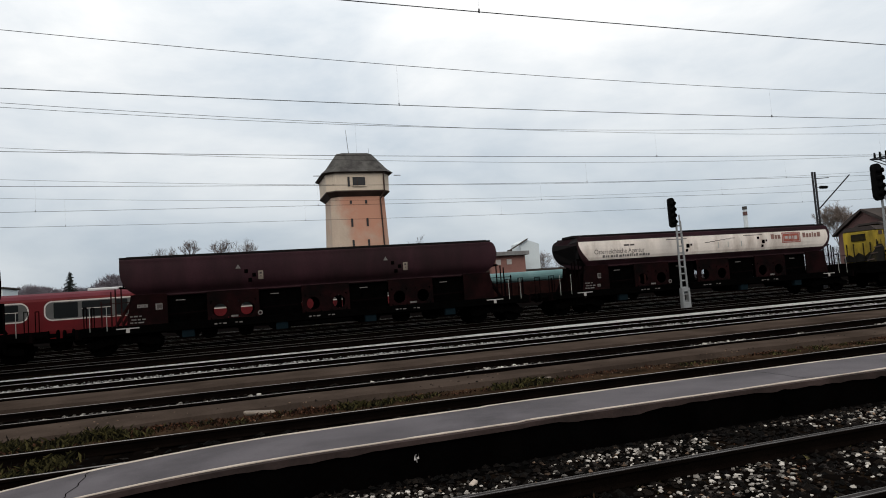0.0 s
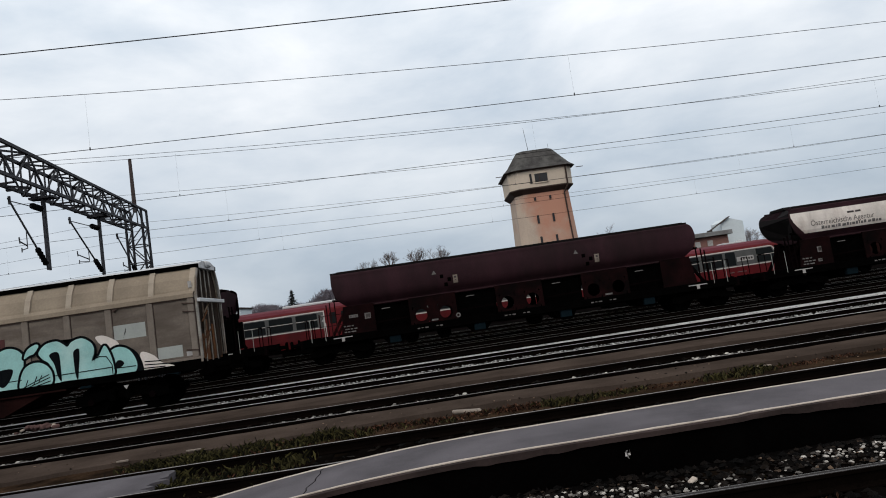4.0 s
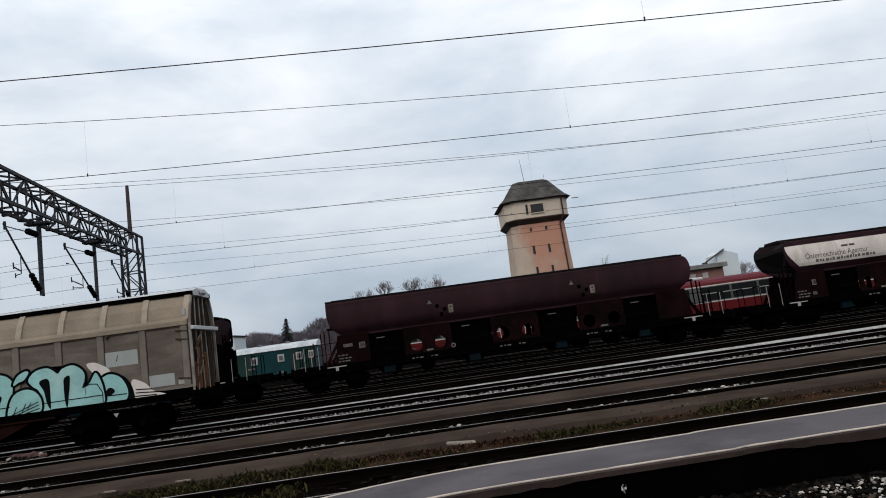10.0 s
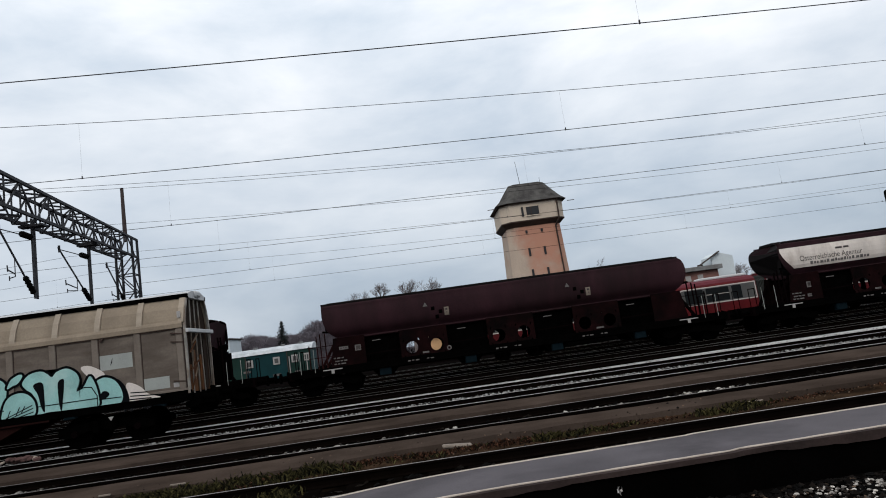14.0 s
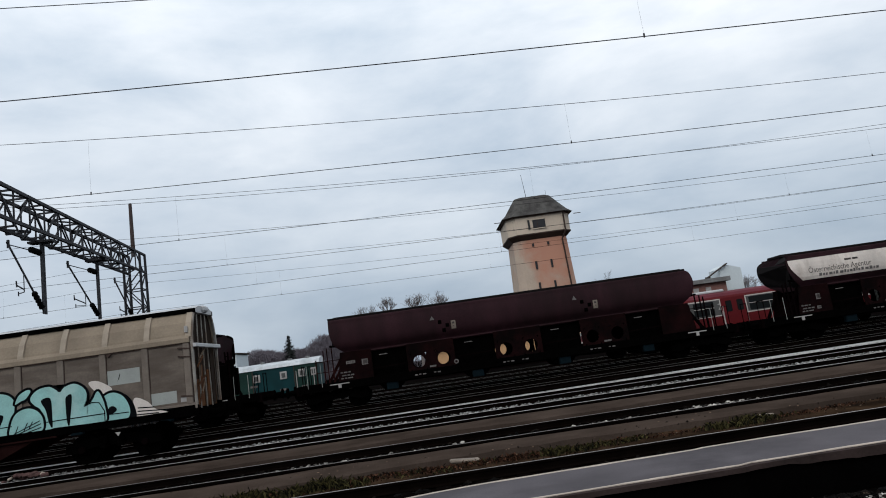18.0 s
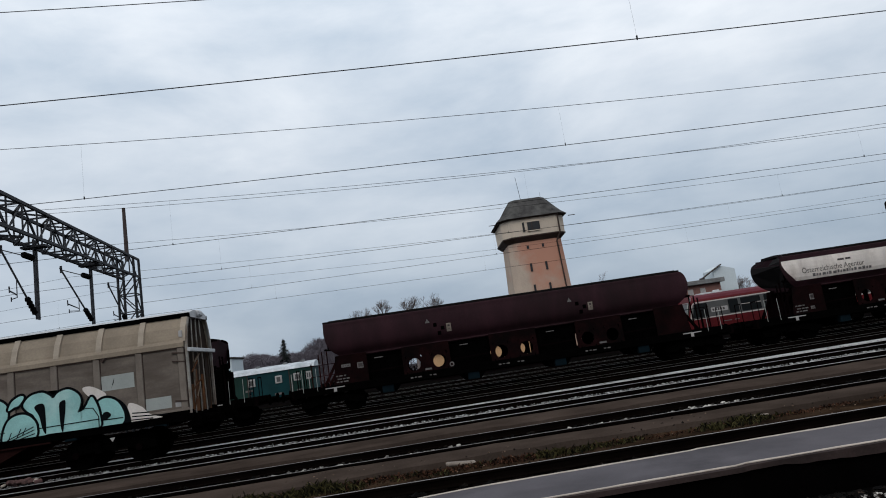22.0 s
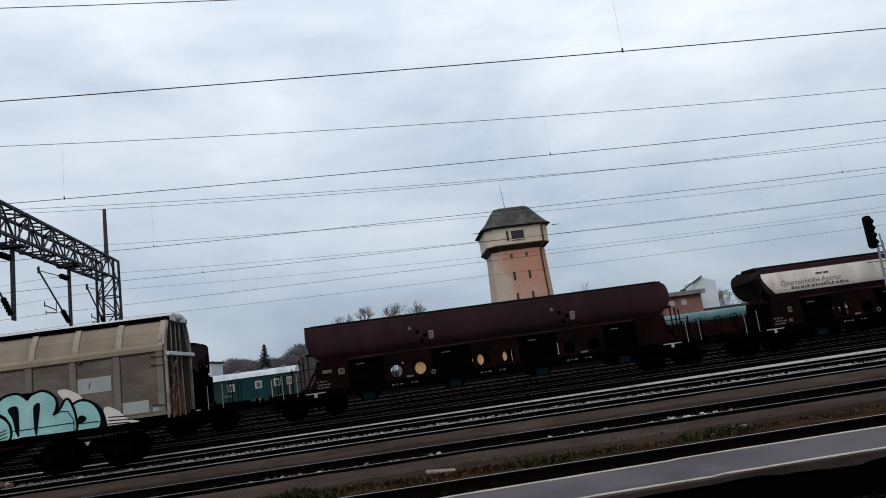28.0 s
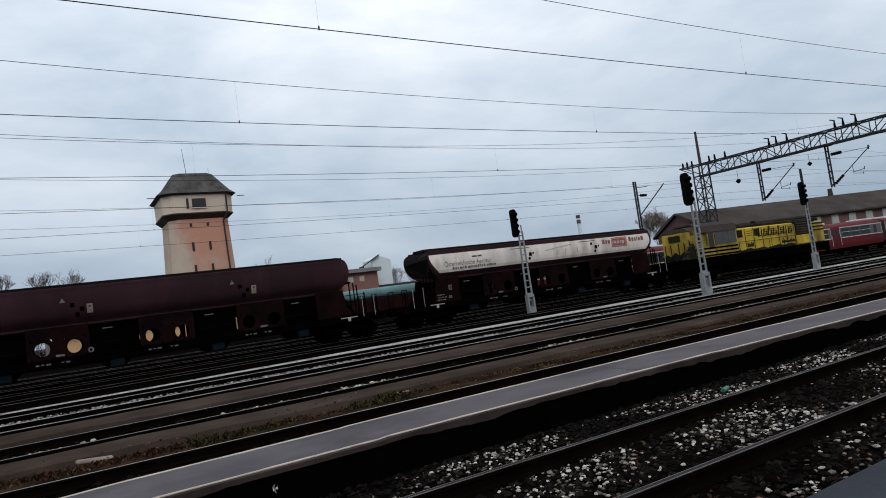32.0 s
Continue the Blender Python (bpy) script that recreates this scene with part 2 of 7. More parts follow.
GREYROOF = material("grey_hall_roof", (0.058, 0.048, 0.044), 0.95, 0, 0.3, 0.3, 5, 0.2, dirt=(0.034, 0.028, 0.026), dirt_at=0.55, spec=0.05)
# Distance haze is painted into the woods as a paler, bluish tone.
WOODS = material("distant_leafless_woods", (0.115, 0.103, 0.118), 0.95, 0, 0.3, 0.5, 6, 0.0, spec=0.0)
DIMWHITE = material("worn_dim_white_paint", (0.135, 0.125, 0.122), 0.8, 0, 0.35, 6, 40, 0.05, spec=0.1)
PALETWIG = material("pale_dry_twigs", (0.19, 0.155, 0.135), 0.95, 0, 0.25, 3, 20, 0.2, spec=0.0)
# Bark is lightened to paint the haze over the far trees.
BARK = material("bare_branches", (0.16, 0.135, 0.13), 0.95, 0, 0.3, 3, 20, 0.2, spec=0.0)
FIR = material("dark_conifer", (0.008, 0.011, 0.010), 0.9, 0, 0.4, 2, 15, 0.2)
GRAFFITI = material("pale_turquoise_spray_paint", (0.29, 0.53, 0.51), 0.7, 0, 0.22, 1.4, 30, 0.03, dirt=(0.45, 0.64, 0.61), dirt_at=0.55, spec=0.1)
OUTLINE = material("black_spray_paint", (0.004, 0.005, 0.006), 0.8, 0, 0.3, 3, 30, 0.03, spec=0.03)
PATCH = material("washed_grey_patch", (0.33, 0.35, 0.33), 0.7, 0, 0.12, 2, 30, 0.05)
MAROON = material("maroon_panel_paint", (0.075, 0.02, 0.02), 0.75, 0, 0.25, 2, 30, 0.05, dirt=(0.04, 0.014, 0.013), dirt_at=0.56)
BLUEGREY = material("faded_blue_chute_box", (0.0030, 0.0085, 0.0120), 0.8, 0, 0.3, 3, 30, 0.1, spec=0.05)
LOGORED = material("faded_orange_red_sign", (0.27, 0.062, 0.045), 0.8, 0, 0.25, 3, 30, 0.05, dirt=(0.35, 0.2, 0.16), dirt_at=0.62)
FADEDRED = material("faded_reddish_lettering", (0.20, 0.115, 0.10), 0.85, 0, 0.4, 5, 40, 0.05, spec=0.05)
INK = material("faded_dark_lettering", (0.055, 0.046, 0.044), 0.8, 0, 0.2, 6, 40, 0.0)
STONE = island_material("pale_ballast_stones", (0.012, 0.009, 0.008), (0.58, 0.54, 0.49), 0.9, 2.5)
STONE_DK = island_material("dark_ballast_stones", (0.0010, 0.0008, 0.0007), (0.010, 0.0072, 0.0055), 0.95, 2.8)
STONE_BR = island_material("brownish_ballast_stones", (0.006, 0.004, 0.003), (0.22, 0.15, 0.105), 0.9, 3.0)
STONE_LT = island_material("light_gravel_stones", (0.07, 0.066, 0.062), (0.42, 0.41, 0.40), 0.9, 1.6)
WEED = island_material("low_weeds", (0.004, 0.004, 0.002), (0.078, 0.068, 0.026), 0.9, 1.8)
RUSTWEED = island_material("withered_russet_weeds", (0.006, 0.004, 0.003), (0.095, 0.042, 0.024), 0.9, 1.6)
PALECONC = material("grey_brown_concrete", (0.20, 0.165, 0.135), 0.9, 0, 0.3, 4, 30, 0.3)
RUBBLE = material("reddish_rubble", (0.10, 0.055, 0.05), 0.9, 0, 0.3, 4, 30, 0.3)
SLABGREY = material("weathered_concrete_roof_slab", (0.21, 0.215, 0.215), 0.9, 0, 0.3, 0.6, 8, 0.2, dirt=(0.11, 0.10, 0.095), dirt_at=0.57)
BELLOWS = material("dark_green_grey_bellows", (0.030, 0.033, 0.031), 0.85, 0, 0.3, 2, 25, 0.1, spec=0.1)
RUSTPANEL = material("orange_rust_sheet", (0.145, 0.060, 0.026), 0.85, 0, 0.4, 3.0, 30, 0.2, dirt=(0.035, 0.020, 0.014), dirt_at=0.52, streak=0.3, spec=0.05)
DULLGREEN = material("dull_green_coach_paint", (0.010, 0.032, 0.026), 0.65, 0, 0.25, 1.2, 20, 0.05, spec=0.12)
VERGE = material("brown_trodden_soil", (0.034, 0.0205, 0.0125), 0.95, 0, 0.6, 2.2, 22, 0.8, dirt=(0.006, 0.0045, 0.0035), dirt_at=0.52, spec=0.0)
BOTTLE = material("green_plastic_bottle", (0.03, 0.13, 0.09), 0.35, 0, 0.1, 5, 40, 0.02)


def tower_plaster():
    """Orange coat high on the shaft, grey-beige plaster where it has worn off; the left side's shade is painted grey.
    """
    m = material("worn_tower_plaster", (0.45, 0.36, 0.29), 0.9, 0, 0.16, 0.5, 8, 0.12, dirt=(0.34, 0.28, 0.235), dirt_at=0.58, streak=0.4, spec=0.1)
    n, l = m.node_tree.nodes, m.node_tree.links
    b = n["Principled BSDF"]
    base = b.inputs["Base Color"].links[0].from_socket
    co = n.new("ShaderNodeTexCoord")
    no = n.new("ShaderNodeTexNoise")
    no.inputs["Scale"].default_value, no.inputs["Detail"].default_value, no.inputs["Roughness"].default_value = 0.42, 7.0, 0.6
    l.new(co.outputs["Object"], no.inputs["Vector"])
    sp = n.new("ShaderNodeSeparateXYZ")
    l.new(co.outputs["Object"], sp.inputs["Vector"])
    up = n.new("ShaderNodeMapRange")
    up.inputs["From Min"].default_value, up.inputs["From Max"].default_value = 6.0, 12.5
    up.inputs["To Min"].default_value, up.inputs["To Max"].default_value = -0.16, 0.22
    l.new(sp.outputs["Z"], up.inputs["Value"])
    # Painted shade of the left face: the orange gives way to grey towards -x.
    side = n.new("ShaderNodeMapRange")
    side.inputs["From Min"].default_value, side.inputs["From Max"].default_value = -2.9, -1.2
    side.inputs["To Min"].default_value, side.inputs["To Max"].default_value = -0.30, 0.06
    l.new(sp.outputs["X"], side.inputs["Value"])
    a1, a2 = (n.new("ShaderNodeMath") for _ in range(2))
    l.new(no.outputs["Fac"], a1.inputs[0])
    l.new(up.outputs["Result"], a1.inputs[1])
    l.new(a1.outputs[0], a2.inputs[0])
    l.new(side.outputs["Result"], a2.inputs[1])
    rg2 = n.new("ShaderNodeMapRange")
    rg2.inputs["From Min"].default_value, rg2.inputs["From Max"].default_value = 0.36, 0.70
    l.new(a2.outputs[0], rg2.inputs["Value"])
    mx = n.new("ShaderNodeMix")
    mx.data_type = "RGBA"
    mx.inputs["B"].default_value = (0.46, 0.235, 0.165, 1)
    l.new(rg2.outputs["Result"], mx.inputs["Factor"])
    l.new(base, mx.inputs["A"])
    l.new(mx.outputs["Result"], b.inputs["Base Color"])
    return m


TOWERCOAT = tower_plaster()


def glass_material():
    m = bpy.data.materials.new("dusty_window_glass")
    m.use_nodes = True
    b = m.node_tree.nodes["Principled BSDF"]
    b.inputs["Base Color"].default_value = (0.012, 0.014, 0.015, 1)
    b.inputs["Roughness"].default_value = 0.12
    b.inputs["Specular IOR Level"].default_value = 0.10
    return m


GLASS = glass_material()


# ---- building helpers ----
def box(bm, x0, x1, y0, y1, z0, z1, bevel=0.0):
    vs = [bm.verts.new((x, y, z)) for z in (z0, z1) for y in (y0, y1) for x in (x0, x1)]
    fs = [bm.faces.new([vs[i] for i in q]) for q in ((0, 2, 3, 1), (4, 5, 7, 6), (0, 1, 5, 4), (2, 6, 7, 3), (0, 4, 6, 2), (1, 3, 7, 5))]
    if bevel:
        bmesh.ops.bevel(bm, geom=list({e for f in fs for e in f.edges}), offset=bevel, segments=1, affect="EDGES")


def bar(bm, a, b, w, d=None):
    """A square bar of width w from a to b."""
    a, b = Vector(a), Vector(b)
    ax = (b - a).normalized()
    s = ax.cross(Vector((0, 0, 1)))
    s = s.normalized() if s.length > 1e-3 else Vector((1, 0, 0))
    u = s.cross(ax).normalized()
    s, u = s * w / 2, u * (d or w) / 2
    r = [bm.verts.new(p + i * s + j * u) for p in (a, b) for i, j in ((-1, -1), (1, -1), (1, 1), (-1, 1))]
    for q in ((0, 1, 2, 3), (7, 6, 5, 4), (0, 4, 5, 1), (1, 5, 6, 2), (2, 6, 7, 3), (3, 7, 4, 0)):
        bm.faces.new([r[i] for i in q])


def rod(bm, a, b, r0, r1=None, seg=8, caps=True):
    """A round rod or cone."""
    a, b = Vector(a), Vector(b)
    ax = (b - a).normalized()
    s = ax.cross(Vector((0, 0, 1)))
    s = s.normalized() if s.length > 1e-3 else Vector((1, 0, 0))
    u = s.cross(ax).normalized()
    r1 = r0 if r1 is None else r1
    ring = [[bm.verts.new(p + r * (math.cos(k * 2 * math.pi / seg) * s + math.sin(k * 2 * math.pi / seg) * u)) for k in range(seg)] for p, r in ((a, r0), (b, r1))]
    for k in range(seg):
        bm.faces.new((ring[0][k], ring[0][(k + 1) % seg], ring[1][(k + 1) % seg], ring[1][k]))
    if caps:
        bm.faces.new(ring[0][::-1])
        bm.faces.new(ring[1])


def prism(bm, pts, x0, x1):
    """A closed outline of (y, z) points drawn out along x; x0, x1 numbers or one per point."""
    n = len(pts)
    a = [bm.verts.new((x0[i] if isinstance(x0, (list, tuple)) else x0, p[0], p[1])) for i, p in enumerate(pts)]
    b = [bm.verts.new((x1[i] if isinstance(x1, (list, tuple)) else x1, p[0], p[1])) for i, p in enumerate(pts)]
    for i in range(n):
        bm.faces.new((a[i], a[(i + 1) % n], b[(i + 1) % n], b[i]))
    bm.faces.new(a[::-1])
    bm.faces.new(b)


def prism_y(bm, pts, y0, y1):
    """A closed outline of (x, z) points drawn out along y."""
    n = len(pts)
    a = [bm.verts.new((p[0], y0, p[1])) for p in pts]
    b = [bm.verts.new((p[0], y1, p[1])) for p in pts]
    for i in range(n):
        bm.faces.new((b[i], b[(i + 1) % n], a[(i + 1) % n], a[i]))
    bm.faces.new(a)
    bm.faces.new(b[::-1])


def link(name, bm, mat, parent=None, label="", smooth=False):
    bmesh.ops.recalc_face_normals(bm, faces=bm.faces)
    if smooth:
        for e in bm.edges:
            e.smooth = not (len(e.link_faces) == 2 and e.calc_face_angle() > 0.62)
    me = bpy.data.meshes.new(name)
    bm.to_mesh(me)
    bm.free()
    me.materials.append(mat)
    if smooth:
        for p in me.polygons:
            p.use_smooth = True
    ob = new(name, me)
    if parent:
        ob.parent = parent
    return tagged(ob, label)


def part(name, bm, mat, parent, label="", smooth=False):
    return link(name, bm, mat, parent, label, smooth)


def shared(name, me, parent, m):
    ob = new(name, me)
    ob.parent = parent
    ob.matrix_basis = m
    return ob


def thing(name, m, label, category, group="", kind=""):
    ob = new(name)
    ob.empty_display_size = 0.2
    ob.matrix_basis = m
    return tagged(ob, label, category, group, kind)


def BM():
    return bmesh.new()


def raw(name, verts, faces, mat, parent=None, label="", kind=""):
    me = bpy.data.meshes.new(name)
    me.from_pydata(verts, [], faces)
    me.materials.append(mat)
    ob = new(name, me)
    if parent:
        ob.parent = parent
    return tagged(ob, label, kind=kind)


# ---- ground ----
bm = BM()
for y0, y1, z in ((-2500, 2500, -0.22),):
    vs = [bm.verts.new(p) for p in ((-2500, y0, z), (2500, y0, z), (2500, y1, z), (-2500, y1, z))]
    bm.faces.new(vs)
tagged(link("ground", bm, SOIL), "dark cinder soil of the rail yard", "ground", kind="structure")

X0, X1 = -70.0, 170.0


def slab(name, y0, y1, z0, z1, mat, label, category, x0=X0, x1=X1):
    b = BM()
    box(b, x0, x1, y0, y1, z0, z1)
    return tagged(link(name, b, mat), label, category, kind="structure")


slab("pavement", -9.0, 2.1, -0.3, 0.195, ASPHALT, "low grey asphalt platform underfoot", "platform")
slab("kerb", 2.1, 2.45, -0.3, 0.2, DARKKERB, "worn concrete edge of the platform", "kerb")


def walkway(near, far, rag, seed, name="walkway", mat=PAVING, label="worn brownish concrete walkway with crumbling edges", drop=0.0):
    """A worn strip whose crumbling edges wander."""
    rnd = random.Random(seed)
    xs = [X0, -40.0, -25.0] + [-16 + 0.35 * k for k in range(150)] + [45.0, 60.0, 90.0, X1]
    g = BM()
    rows = []
    d0 = d1 = 0.0
    for x in xs:
        d0 = 0.75 * d0 + rnd.gauss(0, rag)
        d1 = 0.75 * d1 + rnd.gauss(0, rag * 0.6)
        e0, e1 = near(x) + d0, far + d1
        rows.append([g.verts.new(p) for p in ((x, e0 - 0.06, -0.3), (x, e0, -0.045 - drop), (x, e0 + 0.12, -0.02 - drop), (x, e1 - 0.12, -0.02 - drop), (x, e1, -0.045 - drop), (x, e1 + 0.06, -0.3))])
    for p, q in zip(rows, rows[1:]):
        for i in range(5):
            g.faces.new((p[i], q[i], q[i + 1], p[i + 1]))
    return tagged(link(name, g, mat), label, name, kind="structure")


walkway(lambda x: 11.55 + 0.35 * min(1.0, max(0.0, (x + 3.2) / 2.2)), 12.95, 0.05, 41)
walkway(lambda x: 15.8, 17.4, 0.07, 42)
walkway(lambda x: 10.75, 11.75, 0.06, 43, "verge", VERGE, "dark brown trodden verge beside the walkway", 0.09)
walkway(lambda x: 7.95, 8.42, 0.05, 44, "verge", VERGE, "dark brown verge behind the island platform", 0.11)
b = BM()
edge = ((X0, 24.5, 25.45), (-6.0, 24.5, 25.45), (4.0, 24.5, 25.6), (14.0, 24.5, 26.2), (24.0, 24.5, 26.4), (X1, 24.5, 26.4))
tops = [[b.verts.new((x, y, z)) for y, z in ((y0, -0.3), (y0, -0.14), (y1, -0.14), (y1, -0.3))] for x, y0, y1 in edge]
for p, q in zip(tops, tops[1:]):
    for i in range(3):
        b.faces.new((p[i], q[i], q[i + 1], p[i + 1]))
tagged(link("gravel_path", b, PATH), "pale gravel path between wagon tracks", "path", kind="structure")


def crossing_panel():
    """The end of a paved crossing between the rails, its edge broken and overgrown."""
    rnd = random.Random(8)
    g = BM()
    n = 12
    edge = [(-3.95 + rnd.uniform(-0.12, 0.12), 8.72 + 1.3 * k / n) for k in range(n + 1)]
    top = [g.verts.new((x, y, -0.022)) for x, y in edge] + [g.verts.new((-14.0, 10.02, -0.022)), g.verts.new((-14.0, 8.72, -0.022))]
    low = [g.verts.new((v.co.x, v.co.y, -0.3)) for v in top]
    g.faces.new(top[::-1])
    for i in range(len(top)):
        g.faces.new((top[i], top[(i + 1) % len(top)], low[(i + 1) % len(top)], low[i]))
    return tagged(link("crossing_panel", g, ASPHALT), "grey asphalt crossing panel between the rails", "crossing", kind="structure")


crossing_panel()


def ballast_bed(y0, y1):
    b = BM()
    prism(b, [(y0 - 0.25, -0.3), (y1 + 0.25, -0.3), (y1, -0.165), (y0, -0.165)], X0, X1)
    tagged(link("ballast_bed", b, BALLAST), "dark ballast bed under a track", "ballast", kind="structure")


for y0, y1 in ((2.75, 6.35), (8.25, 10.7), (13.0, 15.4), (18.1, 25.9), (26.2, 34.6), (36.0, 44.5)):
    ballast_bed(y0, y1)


def island_platform():
    """Narrow low platform between two tracks; it ramps down where it ends."""
    p = thing("island_platform", pose(0, 0, 0), "narrow grey asphalt island platform with pale edge lines", "platform", kind="structure")
    xs = [-4.2 + 0.12 * k for k in range(170)] + [16.4 + 0.4 * k for k in range(30)] + [30, 36, 50, 80, 130, 170]
    rnd = random.Random(77)

    def worn(size, keep=0.8):
        """A wandering offset for each cross section: edges that have crumbled."""
        out, d = [], 0.0
        for _ in xs:
            d = keep * d + rnd.gauss(0, size)
            out.append(d)
        return out

    def near(x):
        return 6.70 + 0.10 * min(1.0, max(0.0, x / 4)) + (0.04 if 3 < x < 9 else 0.0) - (0.0 if x < 9 else min(0.22, (x - 9) * 0.02))

    def far(x):
        return near(x) + 1.28

    def top(x):
        return 0.2 - 0.020 * max(0.0, 0.8 - x) ** 2

    def strip(name, a, b, dz, mat, label, low=None, drop=0.05, rag_a=0.0, rag_b=0.0, rag_low=0.0):
        g = BM()
        wa, wb, wl2 = worn(rag_a), worn(rag_b), worn(rag_low)
        up = [(g.verts.new((x, near(x) + a + p, top(x) + dz)), g.verts.new((x, near(x) + b + q, top(x) + dz))) for x, p, q in zip(xs, wa, wb)]
        dn = [(g.verts.new((x, near(x) + a + p, min(low + r, top(x) + dz - drop))), g.verts.new((x, near(x) + b + q, min(low + r, top(x) + dz - drop)))) for x, p, q, r in zip(xs, wa, wb, wl2)]
        for i in range(len(xs) - 1):
            g.faces.new((up[i][0], up[i + 1][0], up[i + 1][1], up[i][1]))
            g.faces.new((dn[i][0], dn[i + 1][0], up[i + 1][0], up[i][0]))
            g.faces.new((dn[i + 1][1], dn[i][1], up[i][1], up[i + 1][1]))
        g.faces.new((dn[0][0], up[0][0], up[0][1], dn[0][1]))
        g.faces.new((dn[-1][0], dn[-1][1], up[-1][1], up[-1][0]))
        return part(name, g, mat, p, label)

    for x0 in (-1.5, 7.3, 15.8):
        g = BM()
        pts = [(x0 + 0.016 * math.sin(k * 2.1) + 0.012 * math.sin(k * 5.3) + 0.05 * k / 9, near(x0) + 0.14 + 1.06 * k / 9) for k in range(10)]
        for (xa, ya), (xb, yb) in zip(pts, pts[1:]):
            vs = [g.verts.new((x + d, y, top(x) + 0.003)) for x, y, d in ((xa, ya, -0.005), (xa, ya, 0.005), (xb, yb, 0.006), (xb, yb, -0.004))]
            g.faces.new(vs)
        part("crack", g, WALLDARK, p, "dark crack across the asphalt")
    strip("surface", 0.13, 1.22, 0.0, ASPHALT, "grey asphalt surface", -0.3)
    strip("edge_line", 0.08, 0.13, 0.003, EDGE, "pale worn edge line", -0.3, rag_a=0.003, rag_b=0.006)
    strip("edge_line", 1.22, 1.28, 0.003, EDGE, "pale worn edge line", -0.3, rag_a=0.006, rag_b=0.003)
    strip("kerb", 0.0, 0.08, -0.004, KERB, "brown weathered kerb with a crumbling lower edge", 0.13, rag_a=0.004, rag_low=0.012)
    # The shade below the kerb is painted into this near-black face.
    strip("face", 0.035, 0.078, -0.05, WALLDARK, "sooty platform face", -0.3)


island_platform()

SLEEP = BM()
box(SLEEP, -0.12, 0.12, -1.25, 1.25, -0.30, -0.15, 0.015)
sleeper_mesh = link("sleeper", SLEEP, SLEEPER).data
bpy.data.objects.remove(bpy.data.objects["sleeper"])


def rail_profile(y):
    return [(y - 0.07, -0.15), (y + 0.07, -0.15), (y + 0.07, -0.138), (y + 0.012, -0.115), (y + 0.012, -0.045), (y + 0.035, -0.035), (y + 0.035, -0.006),
            (y - 0.035, -0.006), (y - 0.035, -0.035), (y - 0.012, -0.045), (y - 0.012, -0.115), (y - 0.07, -0.138)]


def track(yc, near_sleepers=(0, 0)):
    t = thing("railway_track", pose(0, yc, 0), "standard gauge track with rusty rails on dark sleepers", "railway track", "tracks of the yard", "structure")
    for s in (-0.7525, 0.7525):
        b = BM()
        prism(b, rail_profile(s), X0, X1)
        r = part("rail", b, RAIL_SIDE, t)
        b = BM()
        box(b, X0, X1, s - 0.033, s + 0.033, -0.006, 0.0)
        part("rail_head", b, RAIL_TOP if 16 < yc < 26 else (RAIL_DULL if yc < 16 else RAIL_WORN), r, "worn running surface")
        edges = ((-0.029, 0.005), (0.027, 0.004)) if yc < 5 else (((-0.014, 0.016),) if yc < 16 else ())
        for e, hw in edges:
            b = BM()
            box(b, X0, X1, s + e - hw, s + e + hw, -0.002, 0.0025)
            part("rail_edge", b, RAIL_EDGE if yc > 5 else RAIL_WORN, r, "bright worn strip along the rail head")
    x = near_sleepers[0]
    while x < near_sleepers[1]:
        shared("sleeper", sleeper_mesh, t, pose(x + random.uniform(-0.02, 0.02), 0, 0, 0, 0, random.uniform(-0.6, 0.6)))
        x += 0.6
    vs, fs = [], []
    x = X0
    while x < X1:
        if not near_sleepers[0] - 0.3 <= x <= near_sleepers[1]:
            k = len(vs)
            vs += [(x + i, j, z) for z in (-0.3, -0.15) for j in (-1.25, 1.25) for i in (-0.12, 0.12)]
            fs += [(k, k + 2, k + 3, k + 1), (k + 4, k + 5, k + 7, k + 6), (k, k + 1, k + 5, k + 4), (k + 2, k + 6, k + 7, k + 3), (k, k + 4, k + 6, k + 2), (k + 1, k + 3, k + 7, k + 5)]
        x += 0.6
    raw("sleepers", vs, fs, SLEEPER, t, kind="stuff")
    return t


TRACKS = {4.55: (-4, 26), 9.38: (-6, 30), 13.98: (-8, 30), 18.6: (0, 0), 22.35: (0, 0), 27.75: (0, 0), 32.5: (0, 0), 37.3: (0, 0), 42.9: (0, 0)}
for yc, sl in TRACKS.items():
    track(yc, sl)


# ---- bogies and wheels ----
def wheelset(parent, x, r=0.46):
    for s in (-1, 1):
        b = BM()
        rod(b, (x, s * 0.68, r), (x, s * 0.82, r), r, r, 20)
        rod(b, (x, s * 0.64, r), (x, s * 0.68, r), r + 0.03, r + 0.03, 20)
        w = part("wheel", b, BLACK, parent, smooth=False)
        b = BM()
        rod(b, (x, s * 0.82, r), (x, s * 0.98, r), 0.12, 0.10, 10)
        part("axle_box", b, BROWN_DK, w)
    b = BM()
    rod(b, (x, -0.7, r), (x, 0.7, r), 0.08, 0.08, 8)
    part("axle", b, BLACK, parent)


